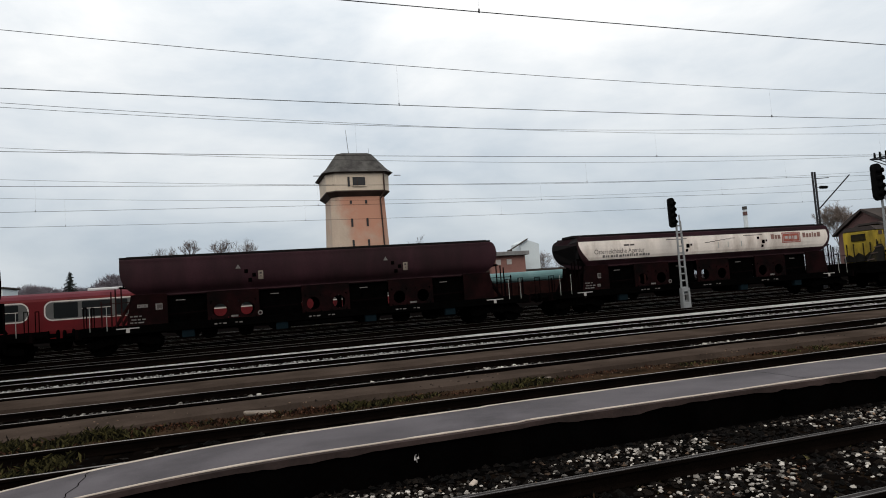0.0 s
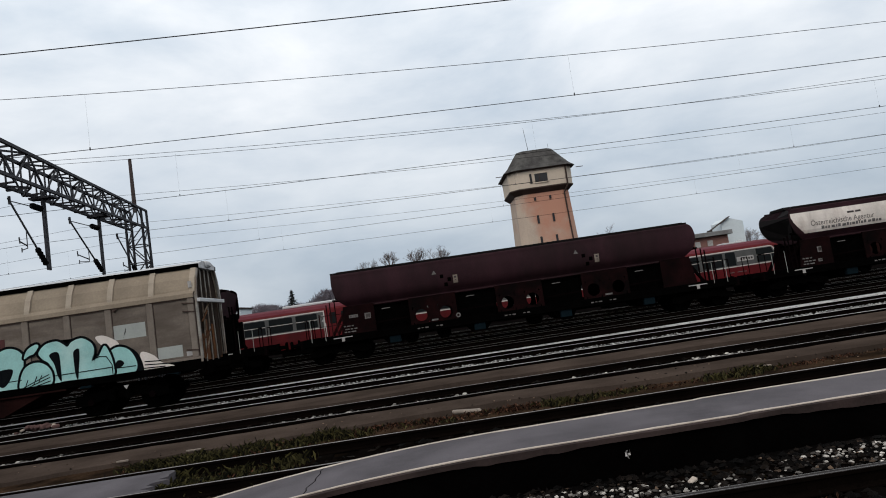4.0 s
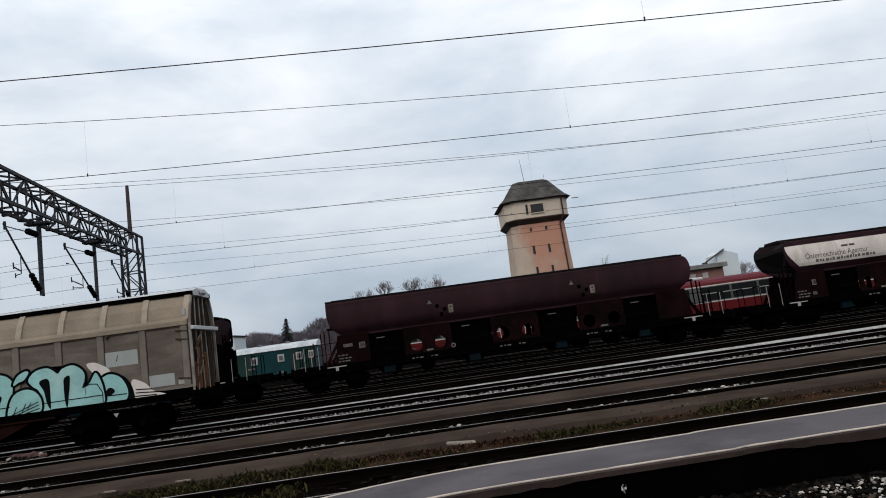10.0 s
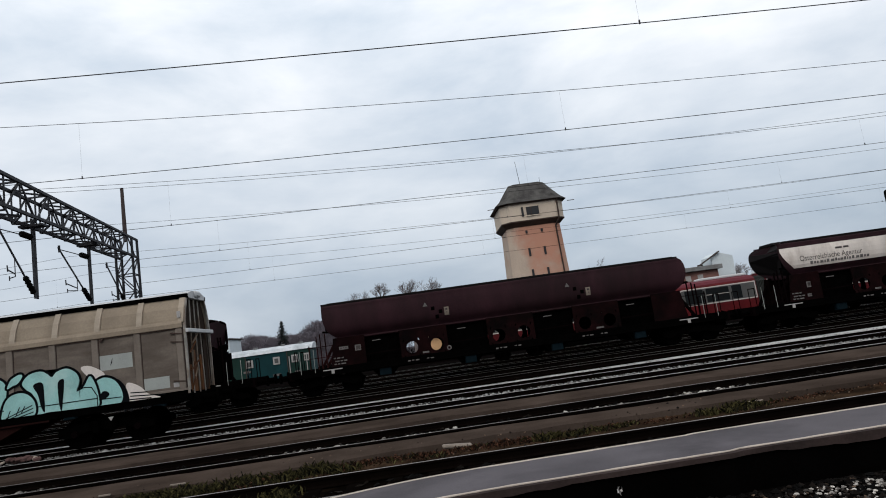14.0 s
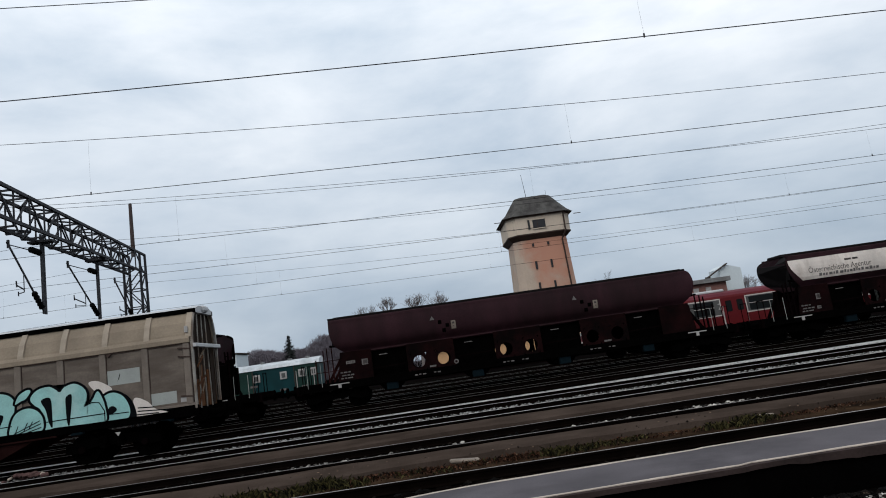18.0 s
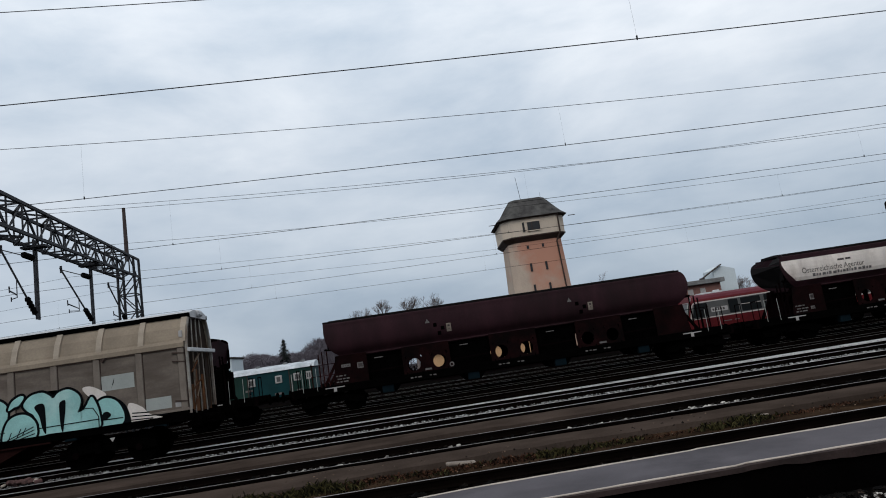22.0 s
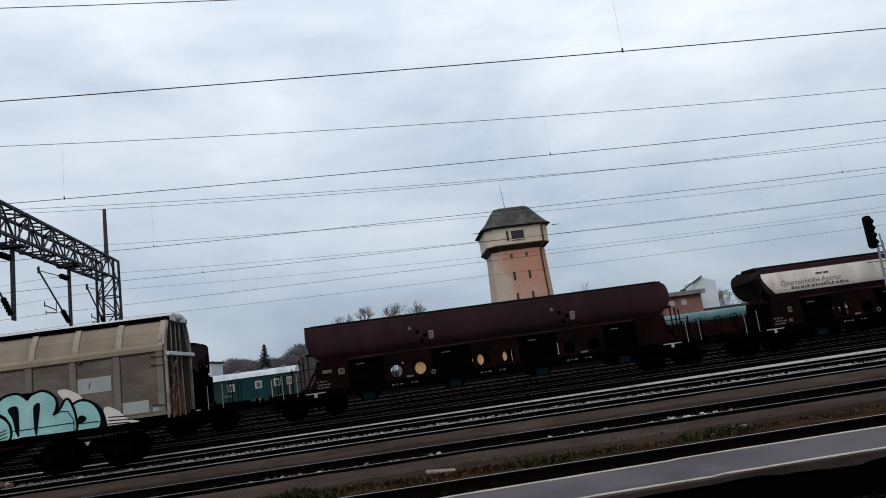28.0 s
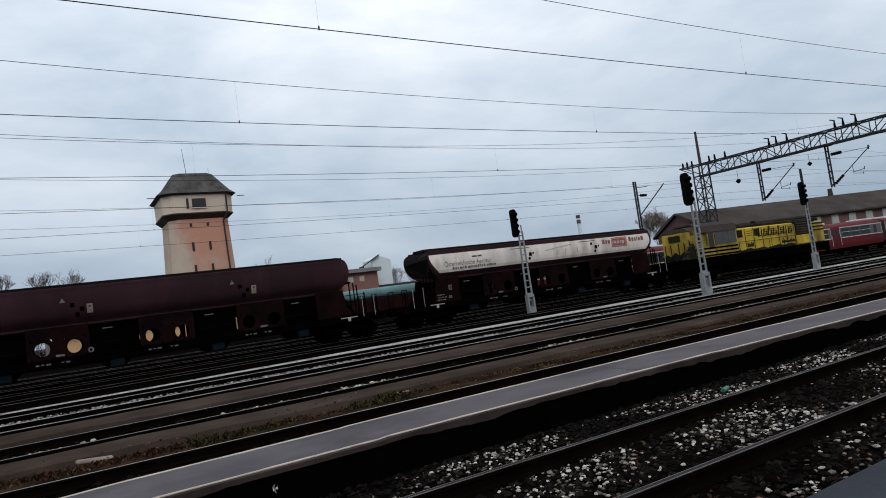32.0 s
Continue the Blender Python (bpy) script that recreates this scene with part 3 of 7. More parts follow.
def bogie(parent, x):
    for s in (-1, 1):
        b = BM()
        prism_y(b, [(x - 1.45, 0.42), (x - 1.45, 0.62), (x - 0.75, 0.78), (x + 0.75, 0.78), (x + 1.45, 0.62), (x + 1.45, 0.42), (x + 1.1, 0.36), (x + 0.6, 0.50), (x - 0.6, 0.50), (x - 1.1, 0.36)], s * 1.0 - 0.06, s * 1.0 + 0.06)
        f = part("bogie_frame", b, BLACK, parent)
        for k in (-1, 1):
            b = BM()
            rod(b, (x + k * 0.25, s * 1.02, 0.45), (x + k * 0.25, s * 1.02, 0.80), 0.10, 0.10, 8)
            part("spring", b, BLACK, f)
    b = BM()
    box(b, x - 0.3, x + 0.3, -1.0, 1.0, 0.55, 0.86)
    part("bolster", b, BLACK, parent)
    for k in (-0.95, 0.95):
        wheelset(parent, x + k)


def buffers(parent, xend, sgn):
    for s in (-1, 1):
        b = BM()
        rod(b, (xend, s * 0.875, 1.05), (xend + sgn * 0.45, s * 0.875, 1.05), 0.11, 0.09, 10)
        rod(b, (xend + sgn * 0.45, s * 0.875, 1.05), (xend + sgn * 0.52, s * 0.875, 1.05), 0.23, 0.25, 14)
        part("buffer", b, BLACK, parent)


# ---- hopper wagons ----
BODY = [(-0.45, 4.20), (-1.30, 4.11), (-1.40, 3.89), (-1.44, 3.42), (-1.37, 2.92), (-1.12, 2.58), (-0.95, 2.42),
        (0.95, 2.42), (1.12, 2.58), (1.37, 2.92), (1.44, 3.42), (1.40, 3.89), (1.30, 4.11), (0.45, 4.20)]
BODY_HL = [8.70, 8.72, 8.73, 8.72, 8.56, 8.2, 7.95]
BODY_HL += BODY_HL[::-1]


def rounded_section(profile, lengths, n=4):
    """Rounds a section of (y, z) points, and the half lengths that go with them."""
    out, ls, m = [], [], len(profile)
    for i in range(m):
        idx = [(i + k) % m for k in (-1, 0, 1, 2)]
        p0, p1, p2, p3 = (Vector((*profile[j], lengths[j])) for j in idx)
        flat = profile[idx[1]][0] * profile[idx[2]][0] < 0
        for j in range(1 if flat else n):
            t = j / n
            q = 0.5 * ((2 * p1) + (p2 - p0) * t + (2 * p0 - 5 * p1 + 4 * p2 - p3) * t * t + (3 * p1 - p0 - 3 * p2 + p3) * t ** 3)
            out.append((q.x, q.y))
            ls.append(q.z)
    return out, ls


HULL, HULL_HL = rounded_section(BODY, BODY_HL)
ROUND_HL = [8.28, 8.46, 8.66, 8.72, 8.56, 8.2, 7.95]
ROUND_HL = rounded_section(BODY, ROUND_HL + ROUND_HL[::-1])[1]


def panel_with_holes(b, x0, x1, z0, z1, holes, r, y0, y1, seg=20):
    """An upright plate with round openings cut through it; each opening has a square cell of its own."""
    xs = sorted({x0, x1, *[h - r - 0.08 for h in holes], *[h + r + 0.08 for h in holes]})
    zc = (z0 + z1) / 2
    for a, c in zip(xs, xs[1:]):
        mid = (a + c) / 2
        hole = [h for h in holes if abs(h - mid) < 1e-3]
        if not hole:
            box(b, a, c, y0, y1, z0, z1)
            continue
        h = hole[0]
        for k in range(seg):
            t0, t1 = 2 * math.pi * k / seg, 2 * math.pi * (k + 1) / seg

            def outer(t):
                ct, st = math.cos(t), math.sin(t)
                q = min((c - a) / 2 / max(abs(ct), 1e-6), (z1 - z0) / 2 / max(abs(st), 1e-6))
                return h + q * ct, zc + q * st
            i0, i1 = (h + r * math.cos(t0), zc + r * math.sin(t0)), (h + r * math.cos(t1), zc + r * math.sin(t1))
            o0, o1 = outer(t0), outer(t1)
            f = [b.verts.new((p[0], y, p[1])) for y in (y0, y1) for p in (i0, i1, o1, o0)]
            for q in ((0, 1, 2, 3), (7, 6, 5, 4), (0, 4, 5, 1), (2, 6, 7, 3)):
                b.faces.new([f[i] for i in q])


def hopper_wagon(x, label, body_mat=BROWN, left=HULL_HL, right=ROUND_HL):
    w = thing("hopper_wagon", pose(x, 32.5, 0), label, "freight wagon", "row of hopper wagons")
    b = BM()
    prism(b, HULL, [-h for h in left], right)
    part("hopper_body", b, body_mat, w, smooth=True)
    b = BM()
    prism(b, [(-0.72, 4.14), (-0.62, 4.26), (0.62, 4.26), (0.72, 4.14)], -8.54, 8.54)
    part("roof_hatch", b, TARP, w, "dark roof hatch strip")
    for s in (-1, 1):
        b = BM()
        box(b, -8.74 if left is HULL_HL else -8.5, 8.46, s * 1.29 - 0.05, s * 1.29 + 0.05, 4.10, 4.18)
        part("gutter", b, TARP, w)
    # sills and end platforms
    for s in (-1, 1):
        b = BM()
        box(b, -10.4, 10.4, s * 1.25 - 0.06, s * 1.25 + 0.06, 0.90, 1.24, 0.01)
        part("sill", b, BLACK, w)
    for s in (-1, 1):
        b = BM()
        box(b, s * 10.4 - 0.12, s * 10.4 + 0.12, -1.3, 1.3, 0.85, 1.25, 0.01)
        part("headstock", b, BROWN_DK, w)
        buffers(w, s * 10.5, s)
        # Light painted by material: lit red on the dark hoppers' left ends, shaded brown elsewhere.
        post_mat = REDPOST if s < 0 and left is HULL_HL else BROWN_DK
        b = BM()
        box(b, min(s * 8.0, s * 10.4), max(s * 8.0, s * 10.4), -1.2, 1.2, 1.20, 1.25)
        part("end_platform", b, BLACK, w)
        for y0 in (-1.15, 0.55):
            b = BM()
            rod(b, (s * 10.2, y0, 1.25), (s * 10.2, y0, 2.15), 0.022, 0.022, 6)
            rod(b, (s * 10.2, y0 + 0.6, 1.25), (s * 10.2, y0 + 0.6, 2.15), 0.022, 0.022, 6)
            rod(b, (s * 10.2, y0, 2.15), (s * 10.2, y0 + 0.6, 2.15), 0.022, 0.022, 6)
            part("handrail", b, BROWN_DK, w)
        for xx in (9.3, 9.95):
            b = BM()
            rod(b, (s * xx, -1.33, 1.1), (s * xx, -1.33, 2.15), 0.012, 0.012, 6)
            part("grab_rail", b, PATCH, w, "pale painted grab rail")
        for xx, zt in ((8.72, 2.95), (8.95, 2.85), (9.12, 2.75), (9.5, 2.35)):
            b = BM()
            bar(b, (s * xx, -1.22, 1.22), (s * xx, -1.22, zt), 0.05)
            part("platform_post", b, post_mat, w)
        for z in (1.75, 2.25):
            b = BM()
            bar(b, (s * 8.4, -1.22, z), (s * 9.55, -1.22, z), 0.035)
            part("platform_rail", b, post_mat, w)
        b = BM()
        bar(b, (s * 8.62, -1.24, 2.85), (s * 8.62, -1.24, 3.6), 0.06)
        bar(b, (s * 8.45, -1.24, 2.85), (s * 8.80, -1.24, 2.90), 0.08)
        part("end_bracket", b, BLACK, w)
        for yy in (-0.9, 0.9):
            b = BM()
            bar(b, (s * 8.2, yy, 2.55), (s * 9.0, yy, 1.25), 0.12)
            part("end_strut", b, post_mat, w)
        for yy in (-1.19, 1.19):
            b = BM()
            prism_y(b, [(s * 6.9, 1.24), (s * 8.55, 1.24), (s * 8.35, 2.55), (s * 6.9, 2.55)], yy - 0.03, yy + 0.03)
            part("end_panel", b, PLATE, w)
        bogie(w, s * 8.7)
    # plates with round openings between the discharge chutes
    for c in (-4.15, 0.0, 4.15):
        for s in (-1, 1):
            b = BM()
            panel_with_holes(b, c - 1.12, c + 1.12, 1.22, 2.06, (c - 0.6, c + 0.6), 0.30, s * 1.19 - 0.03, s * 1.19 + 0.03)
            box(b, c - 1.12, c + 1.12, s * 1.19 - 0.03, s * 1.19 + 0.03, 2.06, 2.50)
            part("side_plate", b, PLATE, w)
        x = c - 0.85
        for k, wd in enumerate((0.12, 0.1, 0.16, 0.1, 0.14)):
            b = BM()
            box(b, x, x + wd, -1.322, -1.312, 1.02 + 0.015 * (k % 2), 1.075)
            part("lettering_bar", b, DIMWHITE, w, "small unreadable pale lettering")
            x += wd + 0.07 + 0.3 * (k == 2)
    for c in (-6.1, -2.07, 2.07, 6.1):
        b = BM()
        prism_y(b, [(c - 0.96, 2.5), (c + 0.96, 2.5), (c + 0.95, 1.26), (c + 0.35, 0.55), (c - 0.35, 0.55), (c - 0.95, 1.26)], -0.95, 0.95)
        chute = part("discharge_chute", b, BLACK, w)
        b = BM()
        box(b, c - 0.27, c + 0.27, -1.24, -0.96, 0.56, 1.02, 0.03)
        part("chute_box", b, BLUEGREY, chute, "faded blue control box")
        b = BM()
        bar(b, (c - 0.8, -1.2, 1.62), (c + 0.8, -1.2, 1.66), 0.05)
        part("lever_bar", b, BROWN_DK, chute)
        b = BM()
        box(b, c - 0.45, c - 0.06, -1.20, -1.17, 2.20, 2.235)
        part("marking", b, DIMWHITE, chute)
    b = BM()
    rod(b, (-7.4, 0, 0.9), (7.4, 0, 0.9), 0.09, 0.09, 8)
    part("brake_pipe", b, BLACK, w)
    return w


def surface_y(z):
    """How far the hopper's near side stands out at the height z."""
    pts = sorted((z1, y1) for y1, z1 in HULL if y1 < -0.3)
    return float(np.interp(z, [p[0] for p in pts], [p[1] for p in pts]))


def side_patch(w, name, x0, x1, z0, z1, mat, label="", out=0.012):
    b = BM()
    zs = [z0 + (z1 - z0) * k / 4 for k in range(5)]
    pts = [(surface_y(z) - out, z) for z in zs] + [(surface_y(z) + 0.02, z) for z in zs[::-1]]
    prism(b, pts, x0, x1)
    return part(name, b, mat, w, label)


def hopper_marks(w, xs):
    for x in xs:
        side_patch(w, "number_plate", x + 0.38, x + 0.60, 2.92, 3.30, PALECONC, "white stencilled panel")
        side_patch(w, "marking", x + 0.44, x + 0.54, 3.15, 3.24, INK, out=0.016)
        side_patch(w, "marking", x + 0.47, x + 0.52, 3.035, 3.075, INK, out=0.020)
        b = BM()
        tri = ((x - 0.59, 3.44), (x - 0.37, 3.44), (x - 0.48, 3.63))
        front = [b.verts.new((u, surface_y(z) - 0.012, z)) for u, z in tri]
        back = [b.verts.new((u, surface_y(z) + 0.02, z)) for u, z in tri]
        b.faces.new(front)
        b.faces.new(back[::-1])
        for i in range(3):
            b.faces.new((front[i], back[i], back[(i + 1) % 3], front[(i + 1) % 3]))
        part("warning_triangle", b, DIMWHITE, w, "small worn white triangle")
        for dx, z in ((-0.22, 3.22), (0.12, 3.04), (-0.06, 2.82)):
            side_patch(w, "hatch_hole", x + dx, x + dx + 0.16, z, z + 0.17, BLACK)


def frame_marks(w, panels=((-8.11, -7.69, 1.99, 2.13), (-7.38, -7.1, 1.86, 2.13))):
    for s in (-1, 1):
        b = BM()
        box(b, s * 8.5 - 0.45, s * 8.5 + 0.45, -1.318, -1.31, 1.125, 1.165)
        box(b, s * 8.5 - 0.07, s * 8.5 + 0.07, -1.318, -1.31, 0.96, 1.125)
        part("lifting_mark", b, MARKWHITE, w, "white T-shaped lifting mark")
    for x0, x1, z0, z1 in panels:
        b = BM()
        box(b, x0, x1, -1.232, -1.222, z0, z1)
        m = part("plate", b, DIMWHITE, w, "pale worn data panel")
        for k in range(3):
            b = BM()
            u = x0 + 0.05 + k * (x1 - x0 - 0.08) / 3
            box(b, u, u + 0.07, -1.238, -1.232, z0 + 0.04 + 0.03 * (k % 2), z1 - 0.05)
            part("marking", b, INK, m)
    for k, (x0, z) in enumerate(((-8.41, 1.60), (-8.36, 1.46), (-8.41, 1.33))):
        x = x0
        for wd in ((0.1, 0.16, 0.1), (0.2, 0.12, 0.14), (0.12, 0.1, 0.22))[k]:
            b = BM()
            box(b, x, x + wd, -1.232, -1.222, z, z + 0.055)
            part("lettering_bar", b, DIMWHITE, w, "small unreadable pale lettering")
            x += wd + 0.05
    for x0, x1 in ((-4.27, -3.97), (4.05, 4.4)):
        b = BM()
        box(b, x0, x1, -1.232, -1.222, 1.30, 1.38)
        part("lettering_bar", b, DIMWHITE, w, "small unreadable pale lettering")
    b = BM()
    rod(b, (-3.01, -1.222, 1.40), (-3.01, -1.234, 1.40), 0.11, 0.11, 14)
    ringm = part("round_mark", b, DIMWHITE, w, "pale round mark")
    b = BM()
    rod(b, (-3.01, -1.232, 1.40), (-3.01, -1.240, 1.40), 0.06, 0.06, 12)
    part("marking", b, PLATE, ringm)


dark_hopper = hopper_wagon(4.40, "dark brown hopper wagon with round openings in its frame")
hopper_marks(dark_hopper, (-3.4, 3.4))
frame_marks(dark_hopper)
FAR_HL = [8.64, 8.68, 8.70, 8.64, 8.48, 8.2, 7.95]
FAR_HL = rounded_section(BODY, FAR_HL + FAR_HL[::-1])[1]
far_hopper = hopper_wagon(-18.2, "dark brown hopper wagon behind the covered wagon", right=FAR_HL)
b = BM()
rim = [(y, z) for y, z in HULL if z > 2.75]
for p, q in zip(rim, rim[1:]):
    bar(b, (8.66, p[0] * 0.97, 3.3 + (p[1] - 3.3) * 0.97), (8.66, q[0] * 0.97, 3.3 + (q[1] - 3.3) * 0.97), 0.09)
part("end_rim", b, BROWN_DK, far_hopper, "dark brown rim round the hopper end")
for yy in (-1.05, -0.6):
    b = BM()
    bar(b, (8.98, yy, 1.25), (8.92, yy, 3.35), 0.06)
    part("ladder_rail", b, BROWN_DK, far_hopper)
for k in range(6):
    b = BM()
    bar(b, (8.97 - 0.01 * k, -1.05, 1.5 + 0.33 * k), (8.97 - 0.01 * k, -0.6, 1.5 + 0.33 * k), 0.045)
    part("ladder_rung", b, BROWN_DK, far_hopper)
for yy, z0, z1 in ((-1.25, 1.3, 2.75), (-0.2, 1.3, 3.0), (0.5, 1.3, 2.6)):
    b = BM()
    box(b, 8.7, 9.05, yy - 0.1, yy + 0.1, z0, z1, 0.02)
    part("end_stanchion", b, BLACK, far_hopper)
frame_marks(far_hopper)
PALE_HL = [8.32, 8.52, 8.78, 8.80, 8.58, 8.2, 7.95]
PALE_HL = rounded_section(BODY, PALE_HL + PALE_HL[::-1])[1]
pale_hopper = hopper_wagon(26.6, "hopper wagon with a dirty cream side panel", left=PALE_HL)
frame_marks(pale_hopper, ((-7.61, -7.40, 1.85, 2.12), (-7.66, -7.46, 1.40, 1.54)))


def pale_side(w):
    b = BM()
    zs = [2.82, 2.98, 3.2, 3.42, 3.64, 3.84]
    lx = [-8.12, -8.28, -8.48, -8.64, -8.72, -8.72]
    rx = [8.2, 8.35, 8.5, 8.56, 8.54, 8.46]
    pts = [(surface_y(z) - 0.014, z) for z in zs] + [(surface_y(z) + 0.02, z) for z in zs[::-1]]
    prism(b, pts, lx + lx[::-1], rx + rx[::-1])
    return part("side_panel", b, PALE, w, "dirty cream painted side panel with faded lettering")


pale_side(pale_hopper)
# Dark sheets added over the hull ends to paint them as shaded.
for s in (-1, 1):
    b = BM()
    lengths = PALE_HL if s < 0 else ROUND_HL
    ends = [s * (h + 0.012) for h in lengths]
    backs = [s * (h - 0.03) for h in lengths]
    prism(b, [(y * 0.975, 3.3 + (z - 3.3) * 0.975) for y, z in HULL], ends if s < 0 else backs, backs if s < 0 else ends)
    part("end_sheet", b, TARP, pale_hopper, "dark end sheet added as painted shade")


def lettering(parent, text, x0, z0, size, mat, on_hopper=True, y=0.0, label="faded dark lettering", width=0.0):
    """Text in the built-in font as a thin mesh that lies on the wagon's side."""
    cu = bpy.data.curves.new("lettering", "FONT")
    cu.body, cu.size = text, size
    tmp = new("lettering_source", cu)
    me = bpy.data.meshes.new_from_object(tmp.evaluated_get(bpy.context.evaluated_depsgraph_get()))
    bpy.data.objects.remove(tmp)
    k = 1.0 if not width else width / max(v.co.x for v in me.vertices)
    for v in me.vertices:
        px, pz = x0 + v.co.x * k, z0 + v.co.y
        v.co = (px, (surface_y(pz) - 0.019) if on_hopper else y, pz)
    me.materials.clear()
    me.materials.append(mat)
    ob = new("lettering", me)
    ob.parent = parent
    return tagged(ob, label)


lettering(pale_hopper, "Österreichische Agentur", -7.82, 3.13, 0.36, INK, width=3.17)
x = -7.30
for k, wd in enumerate((0.14, 0.1, 0.08, 0, 0.16, 0.08, 0.12, 0, 0.17, 0.1, 0.08, 0.14, 0.1, 0.06, 0.1, 0.12, 0, 0.16, 0.15, 0.1, 0.12)):
    if wd:
        side_patch(pale_hopper, "lettering_bar", x, x + wd, 2.925 + 0.01 * (k % 2), 3.04 + 0.03 * (k % 3 == 0), DIMWHITE, "unreadable second line of lettering", out=0.018)
    x += wd + 0.045
for a, c in ((-5.95, -5.62), (-5.55, -5.28)):
    side_patch(pale_hopper, "lettering_bar", a, c, 3.50, 3.59, INK, out=0.018)
for x in (-1.9, 3.45):
    for dx, z, sz in ((-0.32, 3.46, 0.16), (0.02, 3.20, 0.22), (0.30, 3.30, 0.12), (-0.02, 2.98, 0.16)):
        side_patch(pale_hopper, "hatch_hole", x + dx, x + dx + sz, z, z + sz, BLACK, out=0.02)
    side_patch(pale_hopper, "seam", x - 1.3, x + 0.1, 3.70, 3.74, INK, "dark scuffed line", out=0.018)
for k in range(6):
    x = -0.6 + 0.36 * k
    side_patch(pale_hopper, "scuff", x, x + 0.34, 3.42 + 0.035 * k, 3.455 + 0.035 * k, INK, "dark scrape on the panel", out=0.018)
for a, c in ((0.3, 0.36), (1.0, 1.05), (1.95, 2.02)):
    side_patch(pale_hopper, "lettering_bar", a, c, 3.1, 3.42, PATCH, "faded grey lettering", out=0.018)
side_patch(pale_hopper, "sign", 5.0, 6.4, 3.16, 3.78, LOGORED, "faded orange-red sign", out=0.02)
for x0, x1, z0, z1 in ((5.06, 6.34, 3.70, 3.73), (5.06, 6.34, 3.21, 3.24), (5.06, 5.09, 3.24, 3.70), (6.31, 6.34, 3.24, 3.70), (5.2, 5.42, 3.40, 3.56), (5.5, 5.7, 3.38, 3.54), (5.78, 5.86, 3.38, 3.56), (5.92, 6.12, 3.34, 3.56)):
    side_patch(pale_hopper, "sign_bar", x0, x1, z0, z1, MARKWHITE, out=0.024)
for a, c in ((4.17, 4.40), (4.46, 4.62), (4.68, 4.88), (6.58, 6.8), (6.86, 7.04), (7.1, 7.26), (7.32, 7.42), (7.48, 7.66), (7.72, 7.96)):
    side_patch(pale_hopper, "lettering_bar", a, c, 3.42, 3.66 + 0.05 * ((a * 10) % 2 > 1), FADEDRED, "faded lettering beside the sign", out=0.02)


# ---- covered wagon with graffiti ----
HALL = [(-1.40, 1.24), (-1.40, 3.30), (-1.35, 3.56), (-1.22, 3.90), (-0.98, 4.24), (-0.45, 4.46), (0.45, 4.46), (0.98, 4.24), (1.22, 3.90), (1.35, 3.56), (1.40, 3.30), (1.40, 1.24)]


def arc_y(z):
    zs, ys = [p[1] for p in HALL[:6]], [p[0] for p in HALL[:6]]
    return float(np.interp(z, zs, ys))


def catmull(points, n=6):
    out, m = [], len(points)
    for i in range(m):
        p0, p1, p2, p3 = (Vector(points[(i + k) % m]) for k in (-1, 0, 1, 2))
        for j in range(n):
            t = j / n
            out.append(0.5 * ((2 * p1) + (p2 - p0) * t + (2 * p0 - 5 * p1 + 4 * p2 - p3) * t * t + (3 * p1 - p0 - 3 * p2 + p3) * t ** 3))
    return out


def paint(parent, name, points, y, mat, label="", grow=0.0, smooth=True, z0=1.24):
    """A thin coat of paint on the wagon wall with a rounded outline, in metres from the wall's end and foot."""
    pts = catmull(points) if smooth else [Vector(p) for p in points]
    if grow:
        area = sum(a.x * b.y - b.x * a.y for a, b in zip(pts, pts[1:] + pts[:1]))
        sg = 1 if area > 0 else -1
        moved = []
        for i, p in enumerate(pts):
            d = pts[(i + 1) % len(pts)] - pts[i - 1]
            nrm = Vector((d.y, -d.x)) * sg
            moved.append(p + nrm.normalized() * grow if nrm.length > 1e-6 else p)
        pts = moved
    b = BM()
    top = [b.verts.new((11.5 + p.x, y, z0 + max(0.0, p.y))) for p in pts]
    f = b.faces.new(top)
    bmesh.ops.triangulate(b, faces=[f])
    return part(name, b, mat, parent, label)


